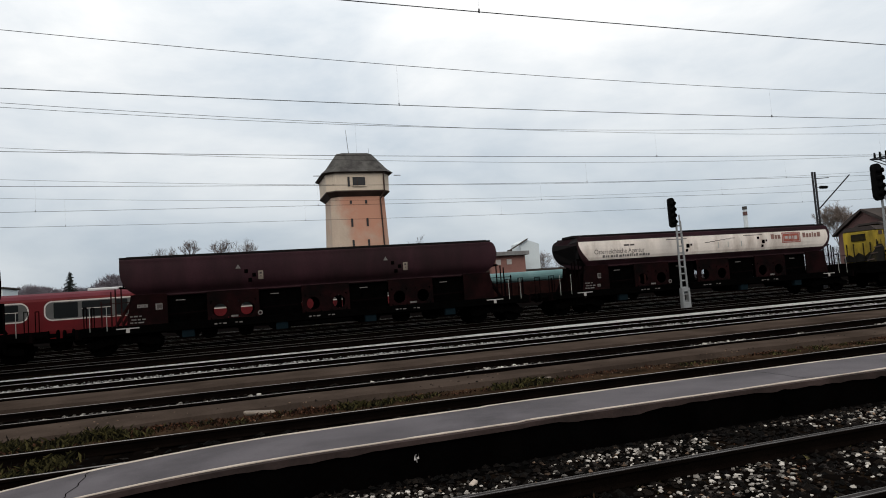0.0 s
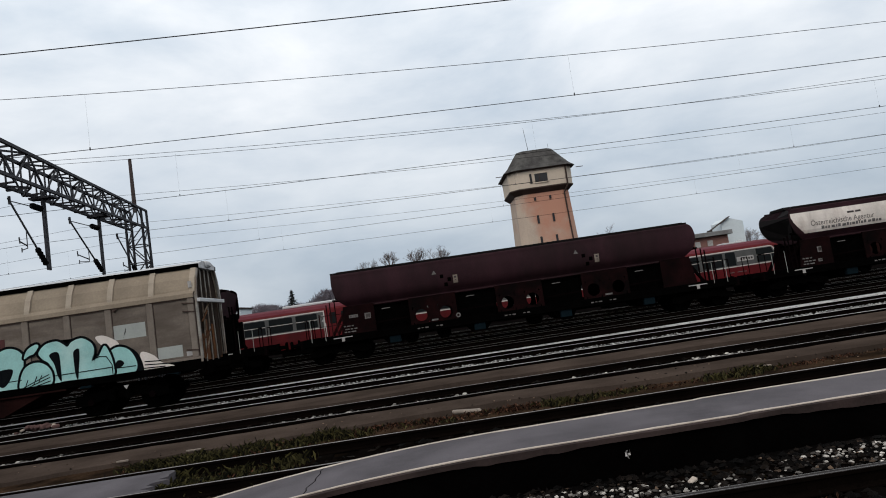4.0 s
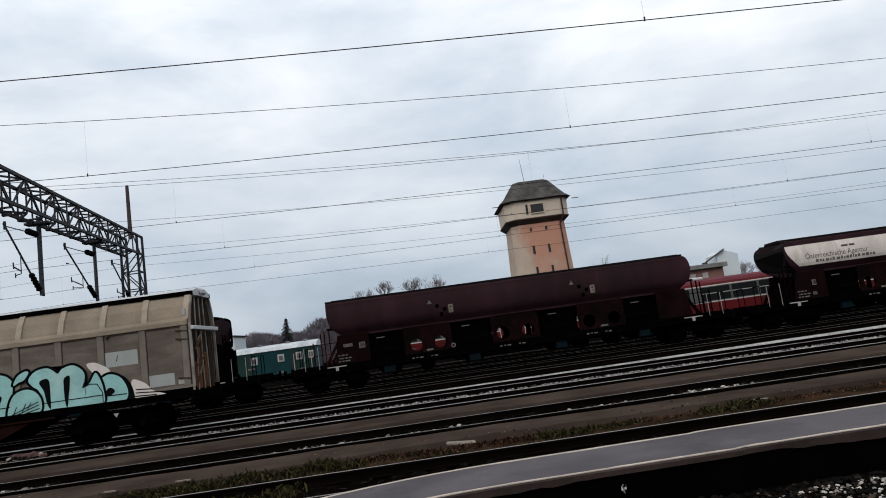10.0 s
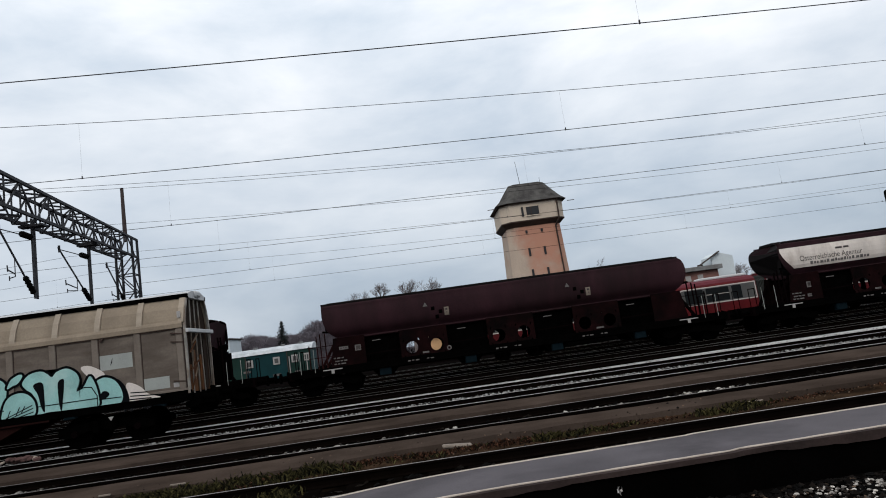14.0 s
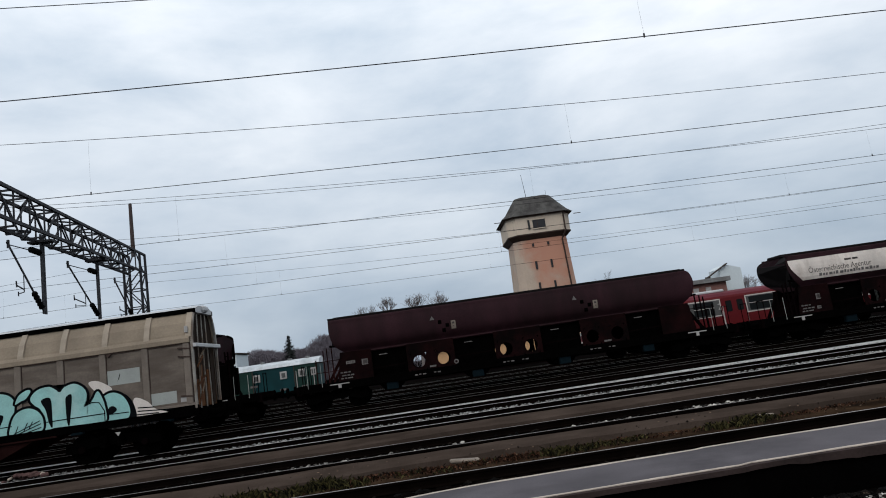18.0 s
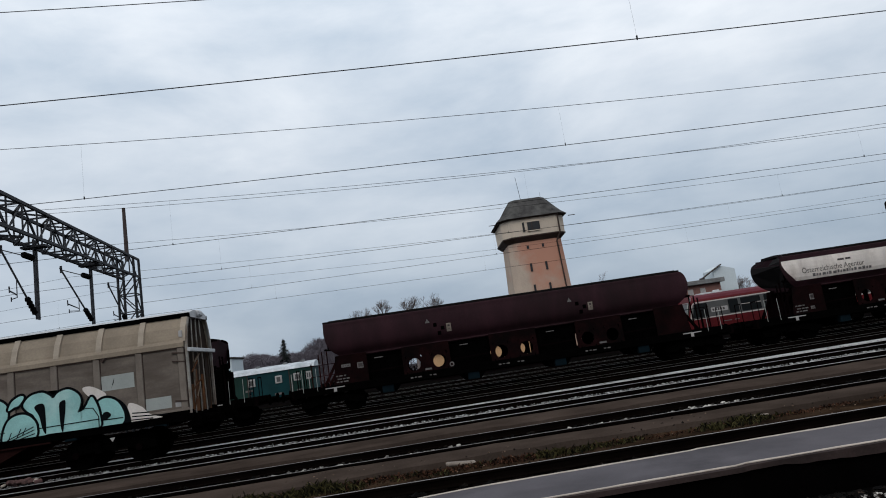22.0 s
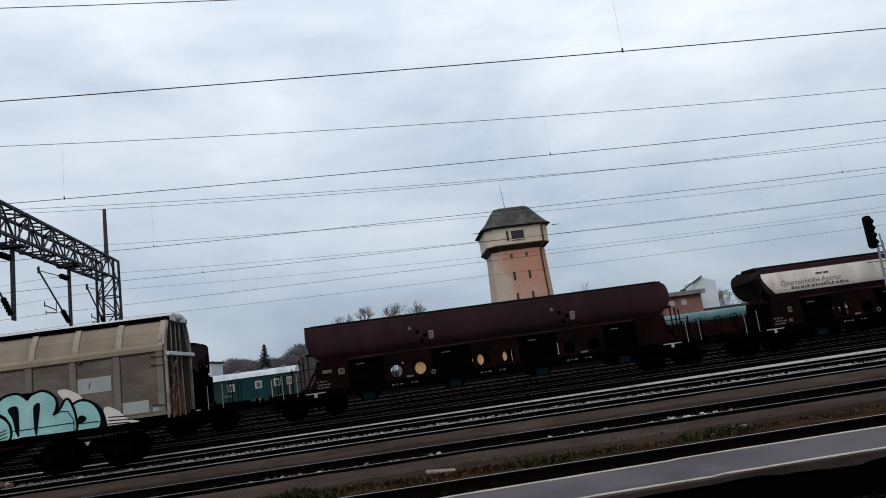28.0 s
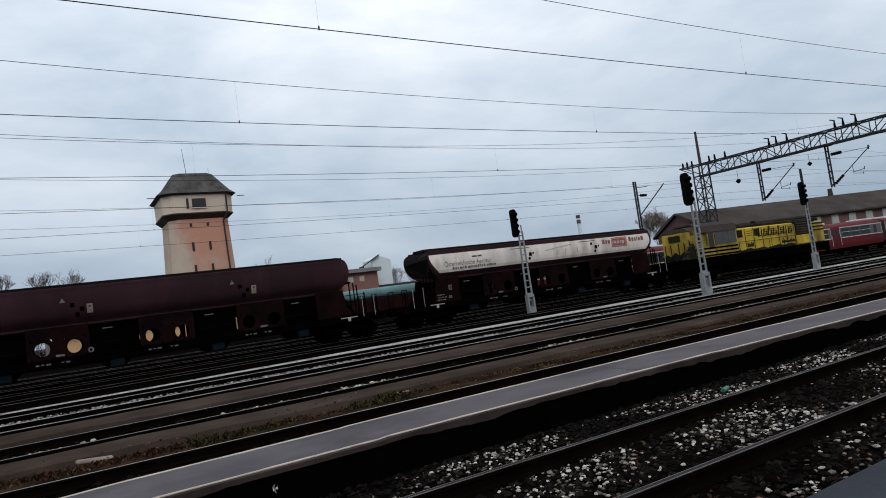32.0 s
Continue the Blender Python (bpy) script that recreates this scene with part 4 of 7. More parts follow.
def covered_wagon():
    w = thing("covered_wagon", pose(-18.6, 22.155, 0), "beige covered sliding-wall wagon with turquoise graffiti", "freight wagon")
    XL, XR, step, n = -11.9, 11.5, 1.283, 18
    b = BM()
    prism(b, [(-1.36, 1.24), (-1.36, 3.28), (-1.31, 3.54), (-1.18, 3.88), (-0.94, 4.22), (0.94, 4.22), (1.18, 3.88), (1.31, 3.54), (1.36, 3.28), (1.36, 1.24)], XL + 0.30, XR - 0.30)
    part("shell", b, TAUPE, w)
    arc = (3.44, 3.56, 3.74, 3.90, 4.08, 4.24)
    for i in range(n):
        x1 = 11.35 - i * step
        for s in (-1, 1):
            b = BM()
            box(b, x1 - step + 0.035, x1 - 0.20, s * 1.385 - 0.02, s * 1.385 + 0.02, 1.42, 3.24, 0.006)
            part("wall_panel", b, TAUPE, w)
            b = BM()
            pts = [(s * abs(arc_y(z)), z) for z in arc]
            prism(b, pts + [(y - s * 0.05, z - 0.01) for y, z in pts[::-1]], x1 - step + 0.07, x1 - 0.07)
            part("roof_panel", b, BEIGE, w)
    for i in range(n + 1):
        x = 11.35 - i * step
        for s in (-1, 1):
            b = BM()
            box(b, x - 0.19, x + 0.01, s * 1.40 - 0.045, s * 1.40 + 0.045, 1.40, 3.26, 0.015)
            part("wall_rib", b, TAUPE_LT, w)
            b = BM()
            box(b, x + 0.012, x + 0.034, s * 1.385 - 0.03, s * 1.385 + 0.026, 1.42, 3.25)
            part("panel_gap", b, DARKTRIM, w, "dark gap beside a rib")
            b = BM()
            pts = [(s * (abs(arc_y(z)) + 0.06), z) for z in arc]
            prism(b, pts + [(y - s * 0.11, z - 0.01) for y, z in pts[::-1]], x - 0.085, x + 0.085)
            part("roof_rib", b, BEIGE_LT, w, "pale beige roof rib")
    for s in (-1, 1):
        b = BM()
        prism(b, [(s * 1.36, 3.26), (s * 1.47, 3.27), (s * 1.47, 3.40), (s * 1.41, 3.50), (s * 1.30, 3.50)], XL, XR - 0.12)
        part("waist_rail", b, BEIGE, w, "beige horizontal waist rail")
        b = BM()
        box(b, XL, XR - 0.12, s * 1.43 - 0.012, s * 1.43 + 0.012, 3.225, 3.26)
        part("rail_gap", b, DARKTRIM, w, "dark gap under the waist rail")
        b = BM()
        prism(b, [(s * 1.36, 1.36), (s * 1.44, 1.34), (s * 1.44, 1.40), (s * 1.36, 1.43)], XL, XR - 0.1)
        part("door_track", b, TAUPE_LT, w)
        b = BM()
        box(b, XL, XR, s * 0.99 - 0.06, s * 0.99 + 0.06, 4.21, 4.35)
        part("gutter", b, BLACK, w, "black roof gutter")
        b = BM()
        box(b, XL, XR, s * 1.36 - 0.05, s * 1.36 + 0.05, 1.02, 1.34, 0.01)
        part("sill", b, BLACK, w)
        b = BM()
        box(b, -7.2, 7.2, s * 1.36 - 0.04, s * 1.36 + 0.055, 0.96, 1.10, 0.01)
        part("truss_rail", b, TRUSSBROWN, w, "rusty brown truss rail")
    b = BM()
    prism(b, [(-0.98, 4.345), (-0.5, 4.46), (0.5, 4.46), (0.98, 4.345), (0.9, 4.22), (-0.9, 4.22)], XL, XR)
    part("roof", b, ROOFWHITE, w, "pale grey roof skin")
    for s, xe in ((-1, XL), (1, XR)):
        b = BM()
        prism(b, [(p[0] * 0.96, p[1]) for p in HALL], min(xe - s * 0.16, xe - s * 0.26), max(xe - s * 0.16, xe - s * 0.26))
        part("end_wall", b, ENDDARK, w, "dark rust-streaked end wall")
        for yy, wd in ((-0.78, 0.06), (-0.12, 0.06), (0.50, 0.06)):
            b = BM()
            bar(b, (xe - s * 0.09, yy, 1.2), (xe - s * 0.09, yy * 0.70, 4.24), 0.025, wd)
            part("end_post", b, STEELGREY, w, "pale rust-stained end post")
        for y0, y1, z0, z1, mat in ((-0.96, -0.70, 1.3, 2.1, RUSTPANEL), (-0.60, -0.26, 1.25, 2.55, RUSTPANEL), (-0.18, 0.18, 1.3, 1.9, ENDDARK), (0.26, 0.62, 1.25, 2.4, RUSTPANEL), (0.74, 1.04, 1.3, 2.9, ENDDARK)):
            b = BM()
            box(b, min(xe - s * 0.15, xe - s * 0.11), max(xe - s * 0.15, xe - s * 0.11), y0, y1, z0, z1, 0.008)
            part("end_sheet", b, mat, w, "rust-streaked end sheet")
        for yy in (-1.37, 1.37):
            b = BM()
            pts = [(yy, 1.24), (yy, 3.30), (yy * 0.965, 3.56), (yy * 0.87, 3.90), (yy * 0.70, 4.26)]
            for p, q in zip(pts, pts[1:]):
                bar(b, (xe - s * 0.06, p[0], p[1]), (xe - s * 0.06, q[0], q[1]), 0.07, 0.10)
            part("corner_post", b, STEELGREY, w, "pale curved corner post")
        b = BM()
        box(b, min(xe - s * 0.02, xe + s * 0.08), max(xe - s * 0.02, xe + s * 0.08), -1.45, 1.45, 3.10, 3.22, 0.015)
        part("crossbar", b, ROOFWHITE, w, "pale grey crossbar")
        b = BM()
        box(b, min(xe - s * 0.1, xe + s * 0.1), max(xe - s * 0.1, xe + s * 0.1), -0.26, 0.26, 4.26, 4.48, 0.06)
        part("end_cap", b, ROOFWHITE, w)
        for k in range(6):
            b = BM()
            z = 1.35 + 0.28 * k
            bar(b, (xe - s * 0.03, -1.1 + 0.3 * (k % 2), z), (xe - s * 0.03, -0.75 + 0.35 * (k % 3), z + 0.36), 0.035)
            part("end_brace", b, RUSTBEIGE if k % 2 else RUSTPANEL, w)
        b = BM()
        box(b, min(xe, xe + s * 0.2), max(xe, xe + s * 0.2), -1.3, 1.3, 0.85, 1.22, 0.01)
        part("headstock", b, BLACK, w)
        buffers(w, xe + s * 0.2, s)
        bogie(w, s * 8.75)
    b = BM()
    prism_y(b, [(-6.6, 1.0), (6.6, 1.0), (5.2, 0.42), (-5.2, 0.42)], -1.3, 1.3)
    part("underframe_box", b, TRUSSBROWN, w, "rusty brown underframe truss")
    # patches, small plates
    for x0, x1, z0, z1, mat, lab in ((-2.72, -1.70, 2.27, 2.72, PATCH, "washed pale grey patch"), (-1.44, -0.63, 1.48, 1.84, PATCH, "washed pale grey patch"),
                                     (-0.52, -0.32, 1.47, 1.61, MARKWHITE, "small white plate"), (-6.75, -6.02, 2.48, 2.80, MAROON, "maroon painted patch")):
        b = BM()
        box(b, 11.5 + x0, 11.5 + x1, -1.411, -1.404, z0, z1)
        part("patch", b, mat, w, lab)
    paint(w, "emblem", [(-2.40, 1.12), (-2.30, 1.42), (-2.32, 1.28), (-2.38, 1.18)], -1.416, OUTLINE, "small black emblem", z0=1.2)
    b = BM()
    box(b, 11.5 - 0.25, 11.5 - 0.15, -1.45, -1.40, 3.58, 3.78)
    part("plate", b, MARKWHITE, w)
    for z in (3.12, 2.86, 1.66):
        b = BM()
        bar(b, (11.5 - 0.5, -1.44, z), (11.5 - 0.12, -1.44, z - 0.05), 0.04)
        part("latch", b, DARKTRIM, w)
    for k in range(2):
        b = BM()
        rod(b, (11.5 - 2.62 - 3.87 * k, -1.46, 3.16), (11.5 - 2.52 - 3.87 * k, -1.46, 3.24), 0.05, 0.03, 8)
        part("roller", b, DARKTRIM, w, "dark door roller")
    # graffiti letters: black outline coats, pale turquoise fills, inner strokes
    letters = {
        "s": [(-7.24, 0.02), (-7.24, 0.62), (-7.04, 0.96), (-6.74, 0.98), (-6.62, 0.68), (-6.59, 0.23), (-6.62, -0.07)],
        "b": [(-2.83, 0.7), (-2.6, 0.82), (-2.34, 0.75), (-2.17, 0.58), (-2.06, 0.32), (-2.06, 0.1), (-2.17, -0.02), (-2.48, -0.03), (-2.78, -0.04), (-2.82, 0.39)],
        "m": [(-4.66, -0.0), (-4.69, 0.57), (-4.9, 0.78), (-5.01, 0.98), (-4.8, 1.21), (-4.46, 1.27), (-4.25, 1.16), (-4.12, 1.05), (-3.97, 1.19), (-3.66, 1.25), (-3.38, 1.06), (-3.31, 0.79), (-3.41, 0.55), (-3.19, 0.64), (-3.0, 0.92), (-2.87, 0.73), (-2.78, 0.38), (-2.79, -0.0), (-3.22, -0.0), (-3.86, 0.01), (-4.3, 0.02)],
        "a": [(-6.17, -0.09), (-6.56, -0.07), (-6.51, 0.22), (-6.52, 0.67), (-6.41, 0.99), (-6.19, 1.18), (-5.9, 1.25), (-5.61, 1.14), (-5.48, 0.9), (-5.54, 0.38), (-5.61, -0.09)],
        "i": [(-5.63, -0.06), (-5.62, 0.25), (-5.5, 0.53), (-5.31, 0.67), (-5.03, 0.7), (-4.78, 0.56), (-4.65, 0.31), (-4.7, 0.0), (-5.16, -0.04)],
        "dot": [(-5.46, 0.88), (-5.34, 1.13), (-5.09, 1.26), (-4.99, 1.2), (-5.14, 1.0), (-5.29, 0.95)],
    }
    for k, pts in enumerate(letters.values()):
        paint(w, "graffiti_outline", pts, -1.450 - 0.0016 * k, OUTLINE, "black graffiti outline", grow=0.075)
        paint(w, "graffiti_fill", pts, -1.4508 - 0.0016 * k, GRAFFITI, "pale turquoise graffiti letter")
    paint(w, "graffiti_shadow", [(-2.19, 0.72), (-1.97, 0.49), (-1.86, 0.09), (-1.93, -0.11), (-2.26, -0.08), (-2.56, -0.08), (-2.08, 0.29)], -1.4495, OUTLINE, "black graffiti shadow")
    inner = [[(-4.69, 0.86), (-4.52, 0.95), (-4.39, 0.87), (-4.37, 0.45), (-4.38, 0.04), (-4.48, 0.2), (-4.56, 0.58)], [(-3.94, 0.88), (-3.78, 0.95), (-3.77, 0.74), (-3.82, 0.37), (-3.88, 0.01), (-3.94, 0.17), (-3.96, 0.61)], [(-2.73, 0.2), (-2.66, 0.39), (-2.52, 0.4), (-2.44, 0.29), (-2.57, 0.19)], [(-6.39, 0.54), (-6.18, 0.62), (-5.87, 0.62), (-5.83, 0.5), (-5.98, 0.22), (-6.18, 0.09), (-6.36, 0.29)]]
    for pts in inner:
        paint(w, "graffiti_counter", pts, -1.462, OUTLINE, "black graffiti counter")
    strokes = [[(-5.53, -0.0), (-4.75, 0.29)], [(-5.42, -0.02), (-4.73, 0.2)], [(-5.28, -0.04), (-4.72, 0.09)], [(-5.39, 0.22), (-5.49, -0.01)], [(-5.11, 0.29), (-5.23, 0.05)], [(-4.96, 0.3), (-5.07, 0.1)], [(-6.71, 0.23), (-5.59, 0.24)], [(-4.64, 0.22), (-2.8, 0.23)], [(-2.76, 0.18), (-2.1, 0.17)], [(-3.41, 0.53), (-3.18, 0.61), (-2.96, 0.58), (-2.81, 0.31), (-2.81, -0.0)]]
    for s in strokes:
        b = BM()
        for p, q in zip(s, s[1:]):
            d = (Vector(q) - Vector(p)).normalized() * 0.014
            n2 = Vector((-d.y, d.x))
            vs = [b.verts.new((11.5 + c.x, -1.4635, 1.24 + c.y)) for c in (Vector(p) + n2, Vector(q) + n2 + d, Vector(q) - n2 + d, Vector(p) - n2)]
            b.faces.new(vs)
        part("graffiti_stroke", b, OUTLINE, w, "thin black graffiti stroke")
    paint(w, "paint_cloud", [(-3.25, 1.21), (-2.98, 1.23), (-2.61, 1.01), (-2.57, 0.86), (-2.83, 0.73), (-3.08, 0.94)], -1.4475, PALE, "faded pinkish paint cloud")
    paint(w, "paint_cloud", [(-1.91, 0.55), (-1.54, 0.42), (-1.28, 0.15), (-0.91, -0.01), (-1.51, -0.02), (-1.91, 0.04)], -1.4475, PALE, "faded pale paint scrawl")
    for p, q in [[(-1.82, 0.25), (-1.32, 0.21)], [(-1.83, 0.15), (-0.75, 0.07)], [(-1.86, 0.05), (-1.2, 0.02)]]:
        b = BM()
        bar(b, (11.5 + p[0], -1.4485, 1.24 + p[1]), (11.5 + q[0], -1.4485, 1.24 + q[1]), 0.004, 0.035)
        part("graffiti_stroke", b, OUTLINE, w)
    for x in (-9.0, 9.02):
        b = BM()
        prism_y(b, [(x - 0.06, 0.86), (x + 0.02, 0.74), (x + 0.1, 0.86)], -1.43, -1.415)
        part("lifting_mark", b, MARKWHITE, w, "small white lifting mark")
    # the body is 2.4 m wide
    for ob in w.children:
        for v in ob.data.vertices:
            v.co.y *= 0.86
    return w


covered_wagon()

# ---- red railcar ----
CAR = [(-1.28, 0.72), (-1.36, 1.15), (-1.38, 1.70), (-1.36, 2.81), (-1.29, 2.95), (-1.06, 3.12), (-0.55, 3.24), (0.0, 3.28),
       (0.55, 3.24), (1.06, 3.12), (1.29, 2.95), (1.36, 2.81), (1.38, 1.70), (1.36, 1.15), (1.28, 0.72)]
CAR_NOSE = [0.35, 0.22, 0.29, 0.67, 0.76, 0.88, 0.96, 1.0, 0.96, 0.88, 0.76, 0.67, 0.29, 0.22, 0.35]
CAR_LEN = 19.65


def rounded(x0, x1, z0, z1, rl, rr, n=8):
    """Outline of a band whose left and right ends are rounded with the radii rl and rr"""
    def corner(cx, cz, r, a0):
        return [(cx + r * math.cos(a0 + k * math.pi / 2 / n), cz + r * math.sin(a0 + k * math.pi / 2 / n)) for k in range(n + 1)]
    return (corner(x0 + rl, z0 + rl, rl, math.pi) + corner(x1 - rr, z0 + rr, rr, 1.5 * math.pi)
            + corner(x1 - rr, z1 - rr, rr, 0) + corner(x0 + rl, z1 - rl, rl, 0.5 * math.pi))


def raked(outline, x_end, z0, z1, lean):
    """Leans the end of a band that lies at x_end, as the slanted nose does."""
    return [(x + lean * (z - z0) / (z1 - z0) if abs(x - x_end) < 0.8 else x, z) for x, z in outline]


def car_side(z):
    return float(np.interp(z, [p[1] for p in CAR[:6]], [-p[0] for p in CAR[:6]]))


def side_plate(parent, name, outline, s, out, mat, label=""):
    """A thin plate with the given outline that follows the railcar's side s (-1 or 1)."""
    b = BM()
    front = [b.verts.new((x, s * (car_side(z) + out), z)) for x, z in outline]
    back = [b.verts.new((x, s * (car_side(z) - 0.05), z)) for x, z in outline]
    m = len(front)
    f = [b.faces.new(front), b.faces.new(back[::-1])]
    for i in range(m):
        b.faces.new((front[i], back[i], back[(i + 1) % m], front[(i + 1) % m]))
    bmesh.ops.triangulate(b, faces=f)
    return part(name, b, mat, parent, label)


def railcar(parent, flip, back=0.0):
    """One car of the set, its slanted nose set back at the outer end; parts lie under the set."""
    def at(x):
        return x if not flip else 2 * CAR_LEN - x

    def rng(a, c):
        return (at(a), at(c)) if not flip else (at(c), at(a))

    b = BM()
    lo, hi = [at(v + back) for v in CAR_NOSE], at(CAR_LEN - 0.35)
    prism(b, CAR, lo, hi)
    part("car_body", b, RED, parent, "faded red railcar body")
    b = BM()
    roof = [(-1.30, 2.95), (-1.07, 3.135), (-0.55, 3.255), (0, 3.295), (0.55, 3.255), (1.07, 3.135), (1.30, 2.95), (0.5, 3.1), (-0.5, 3.1)]
    prism(b, roof, [at(v + back) for v in (0.98, 1.06, 1.14, 1.18, 1.14, 1.06, 0.98, 1.18, 1.18)], at(CAR_LEN - 0.37))
    part("roof", b, REDROOF, parent, "dusty faded red roof")
    z0, z1 = 1.71, 2.80
    lean = -0.33 if flip else 0.33
    bands = [(0.72 + 0.4 * back, 9.42, 0.22, 0.02, "A")]
    if flip:
        bands += [(11.03, CAR_LEN - 0.4, 0.02, 0.02, "E")]
    else:
        bands += [(11.03, 13.35, 0.02, 0.46, "C"), (14.08, CAR_LEN - 0.4, 0.42, 0.02, "D")]
    for s in (-1, 1):
        for a, c, ra, rc, key in bands:
            lo2, hi2 = rng(a, c)
            rl, rr = (ra, rc) if not flip else (rc, ra)
            nose_x = at(a) if key == "A" else 1e6
            side_plate(parent, "window_trim", raked(rounded(lo2, hi2, z0, z1, rl, rr), nose_x, z0, z1, lean), s, 0.006, CREAM, "cream trim round the windows")
            side_plate(parent, "window_band", raked(rounded(lo2 + 0.07, hi2 - 0.07, z0 + 0.07, z1 - 0.07, max(0.02, rl - 0.07), max(0.02, rr - 0.07)), nose_x, z0, z1, lean), s, 0.012, GREYBAND, "grey band between the windows")
            if key == "A":
                wins = [(0.88 + 0.4 * back, 2.20), (3.58, 4.22), (4.40, 5.70), (5.95, 7.40), (7.62, 8.95)]
            elif key == "C":
                wins = [(11.26, 12.85)]
            elif key == "E":
                wins = [(11.35, 12.95), (13.1, 14.75), (14.9, 16.8), (17.55, 18.15)]
            else:
                wins = [(14.55, 15.75), (15.95, 17.45), (17.65, 18.28)]
            for p, q in wins:
                l2, h2 = rng(p, q)
                pane = side_plate(parent, "window_pane", raked(rounded(l2, h2, z0 + 0.12, z1 - 0.12, 0.06, 0.06, 3), nose_x, z0, z1, lean), s, 0.02, GLASS, "dark window glass")
                if q - p > 1.2:
                    bx = BM()
                    zz = z0 + 0.17 + 0.40
                    box(bx, l2, h2, s * (car_side(zz) + 0.032) - 0.012, s * (car_side(zz) + 0.032) + 0.012, zz - 0.018, zz + 0.018)
                    part("window_bar", bx, CREAM, pane)
        l2, h2 = rng(2.40, 3.50)
        side_plate(parent, "destination_sign", rounded(l2, h2, 2.04, 2.33, 0.02, 0.02, 2), s, 0.022, MARKWHITE, "white destination sign with unreadable bars")
        for k in range(5):
            p, q = rng(2.48 + 0.17 * k, 2.60 + 0.17 * k)
            side_plate(parent, "sign_bar", rounded(p, q, 2.12, 2.25, 0.01, 0.01, 1), s, 0.027, INK)
        # doors
        l2, h2 = rng(9.47, 10.98)
        door = side_plate(parent, "door", rounded(l2, h2, 0.86, 2.84, 0.04, 0.04, 2), s, 0.010, RED, "red folding door with two small panes")
        for p, q in ((9.72, 10.12), (10.46, 10.86)):
            pl, pr = rng(p, q)
            side_plate(door, "door_pane", rounded(pl, pr, 1.92, 2.62, 0.08, 0.08, 3), s, 0.018, GLASS)
        for p in (9.45, 11.0):
            bx = BM()
            rod(bx, (at(p), s * (car_side(1.5) + 0.06), 1.0), (at(p), s * (car_side(1.5) + 0.06), 2.0), 0.022, 0.022, 6)
            part("handrail", bx, CREAM, parent, "cream door handrail")
        for p, q in ((3.0, 3.6), (3.8, 4.1)):
            pl, pr = rng(p, q)
            side_plate(parent, "lettering_bar", rounded(pl, pr, 1.37, 1.41, 0.01, 0.01, 1), s, 0.01, DIMWHITE, "faded small lettering")
    # class figure
    two = bpy.data.curves.new("figure", "FONT")
    two.body, two.size, two.align_x = "2", 0.55, "CENTER"
    tmp = new("figure_source", two)
    me = bpy.data.meshes.new_from_object(tmp.evaluated_get(bpy.context.evaluated_depsgraph_get()))
    bpy.data.objects.remove(tmp)
    for v in me.vertices:
        v.co = (at(9.32) + v.co.x, -(car_side(2.3) + 0.03), 2.12 + v.co.y)
    me.materials.clear()
    me.materials.append(MARKWHITE)
    fig = new("class_figure", me)
    fig.parent = parent
    tagged(fig, "white class figure 2")
    # nose
    b = BM()
    pts = []
    for y, z, x in ((-1.14, 1.80, 0.31), (-0.06, 1.80, 0.31), (-0.06, 2.78, 0.655), (-1.04, 2.78, 0.655)):
        pts.append((x + back, y, z))
    for s in (-1, 1):
        b = BM()
        vs = [b.verts.new((at(x - 0.02), s * abs(y), z)) for x, y, z in pts]
        b.faces.new(vs)
        vs2 = [b.verts.new((at(x + 0.25), s * abs(y), z)) for x, y, z in pts]
        for i in range(4):
            b.faces.new((vs[i], vs[(i + 1) % 4], vs2[(i + 1) % 4], vs2[i]))
        part("windscreen", b, LOCOGLASS, parent, "cab windscreen")
        b = BM()
        cz = [(at(x - 0.03), s * (abs(y) + (0.05 if abs(y) > 0.5 else -0.05)), z + (0.05 if z > 2 else -0.05)) for x, y, z in pts]
        for i in range(4):
            bar(b, cz[i], cz[(i + 1) % 4], 0.035)
        part("windscreen_trim", b, PATCH, parent, "cream windscreen trim")
        b = BM()
        rod(b, (at(0.14 + back), s * 0.85, 1.2), (at(0.26 + back), s * 0.85, 1.2), 0.14, 0.14, 12)
        part("headlight", b, MARKWHITE, parent, "pale headlight")
    b = BM()
    edge = [(0.70, -1.29, 2.90), (0.86, -1.05, 3.11), (0.94, -0.55, 3.235), (0.98, 0.0, 3.275), (0.94, 0.55, 3.235), (0.86, 1.05, 3.11), (0.70, 1.29, 2.90)]
    for p, q in zip(edge, edge[1:]):
        bar(b, (at(p[0] + back), p[1], p[2]), (at(q[0] + back), q[1], q[2]), 0.025)
    part("brow_line", b, PATCH, parent, "cream line along the front edge of the roof")
    b = BM()
    a, c = sorted((at(2.3), at(3.8)))
    box(b, a, c, -0.5, 0.5, 3.22, 3.36, 0.04)
    box(b, c - 0.35, c - 0.05, -0.2, 0.2, 3.34, 3.46, 0.03)
    part("roof_box", b, ROOFWHITE, parent, "white roof ventilator box")
    b = BM()
    a, c = sorted((at(6.7), at(10.2)))
    box(b, a, c, -0.55, 0.55, 3.22, 3.42, 0.06)
    part("roof_box", b, ROOFWHITE, parent, "white roof ventilator box")
    b = BM()
    a, c = sorted((at(16.1), at(19.2)))
    box(b, a, c, -0.55, 0.55, 3.22, 3.42, 0.06)
    part("roof_box", b, ROOFWHITE, parent, "white roof ventilator box")
    b = BM()
    a, c = sorted((at(0.6), at(CAR_LEN - 0.6)))
    box(b, a, c, -1.15, 1.15, 0.5, 0.74)
    part("underframe", b, BLACK, parent)
    b = BM()
    a, c = sorted((at(6.5), at(12.0)))
    box(b, a, c, -1.2, 1.2, 0.3, 0.55, 0.03)
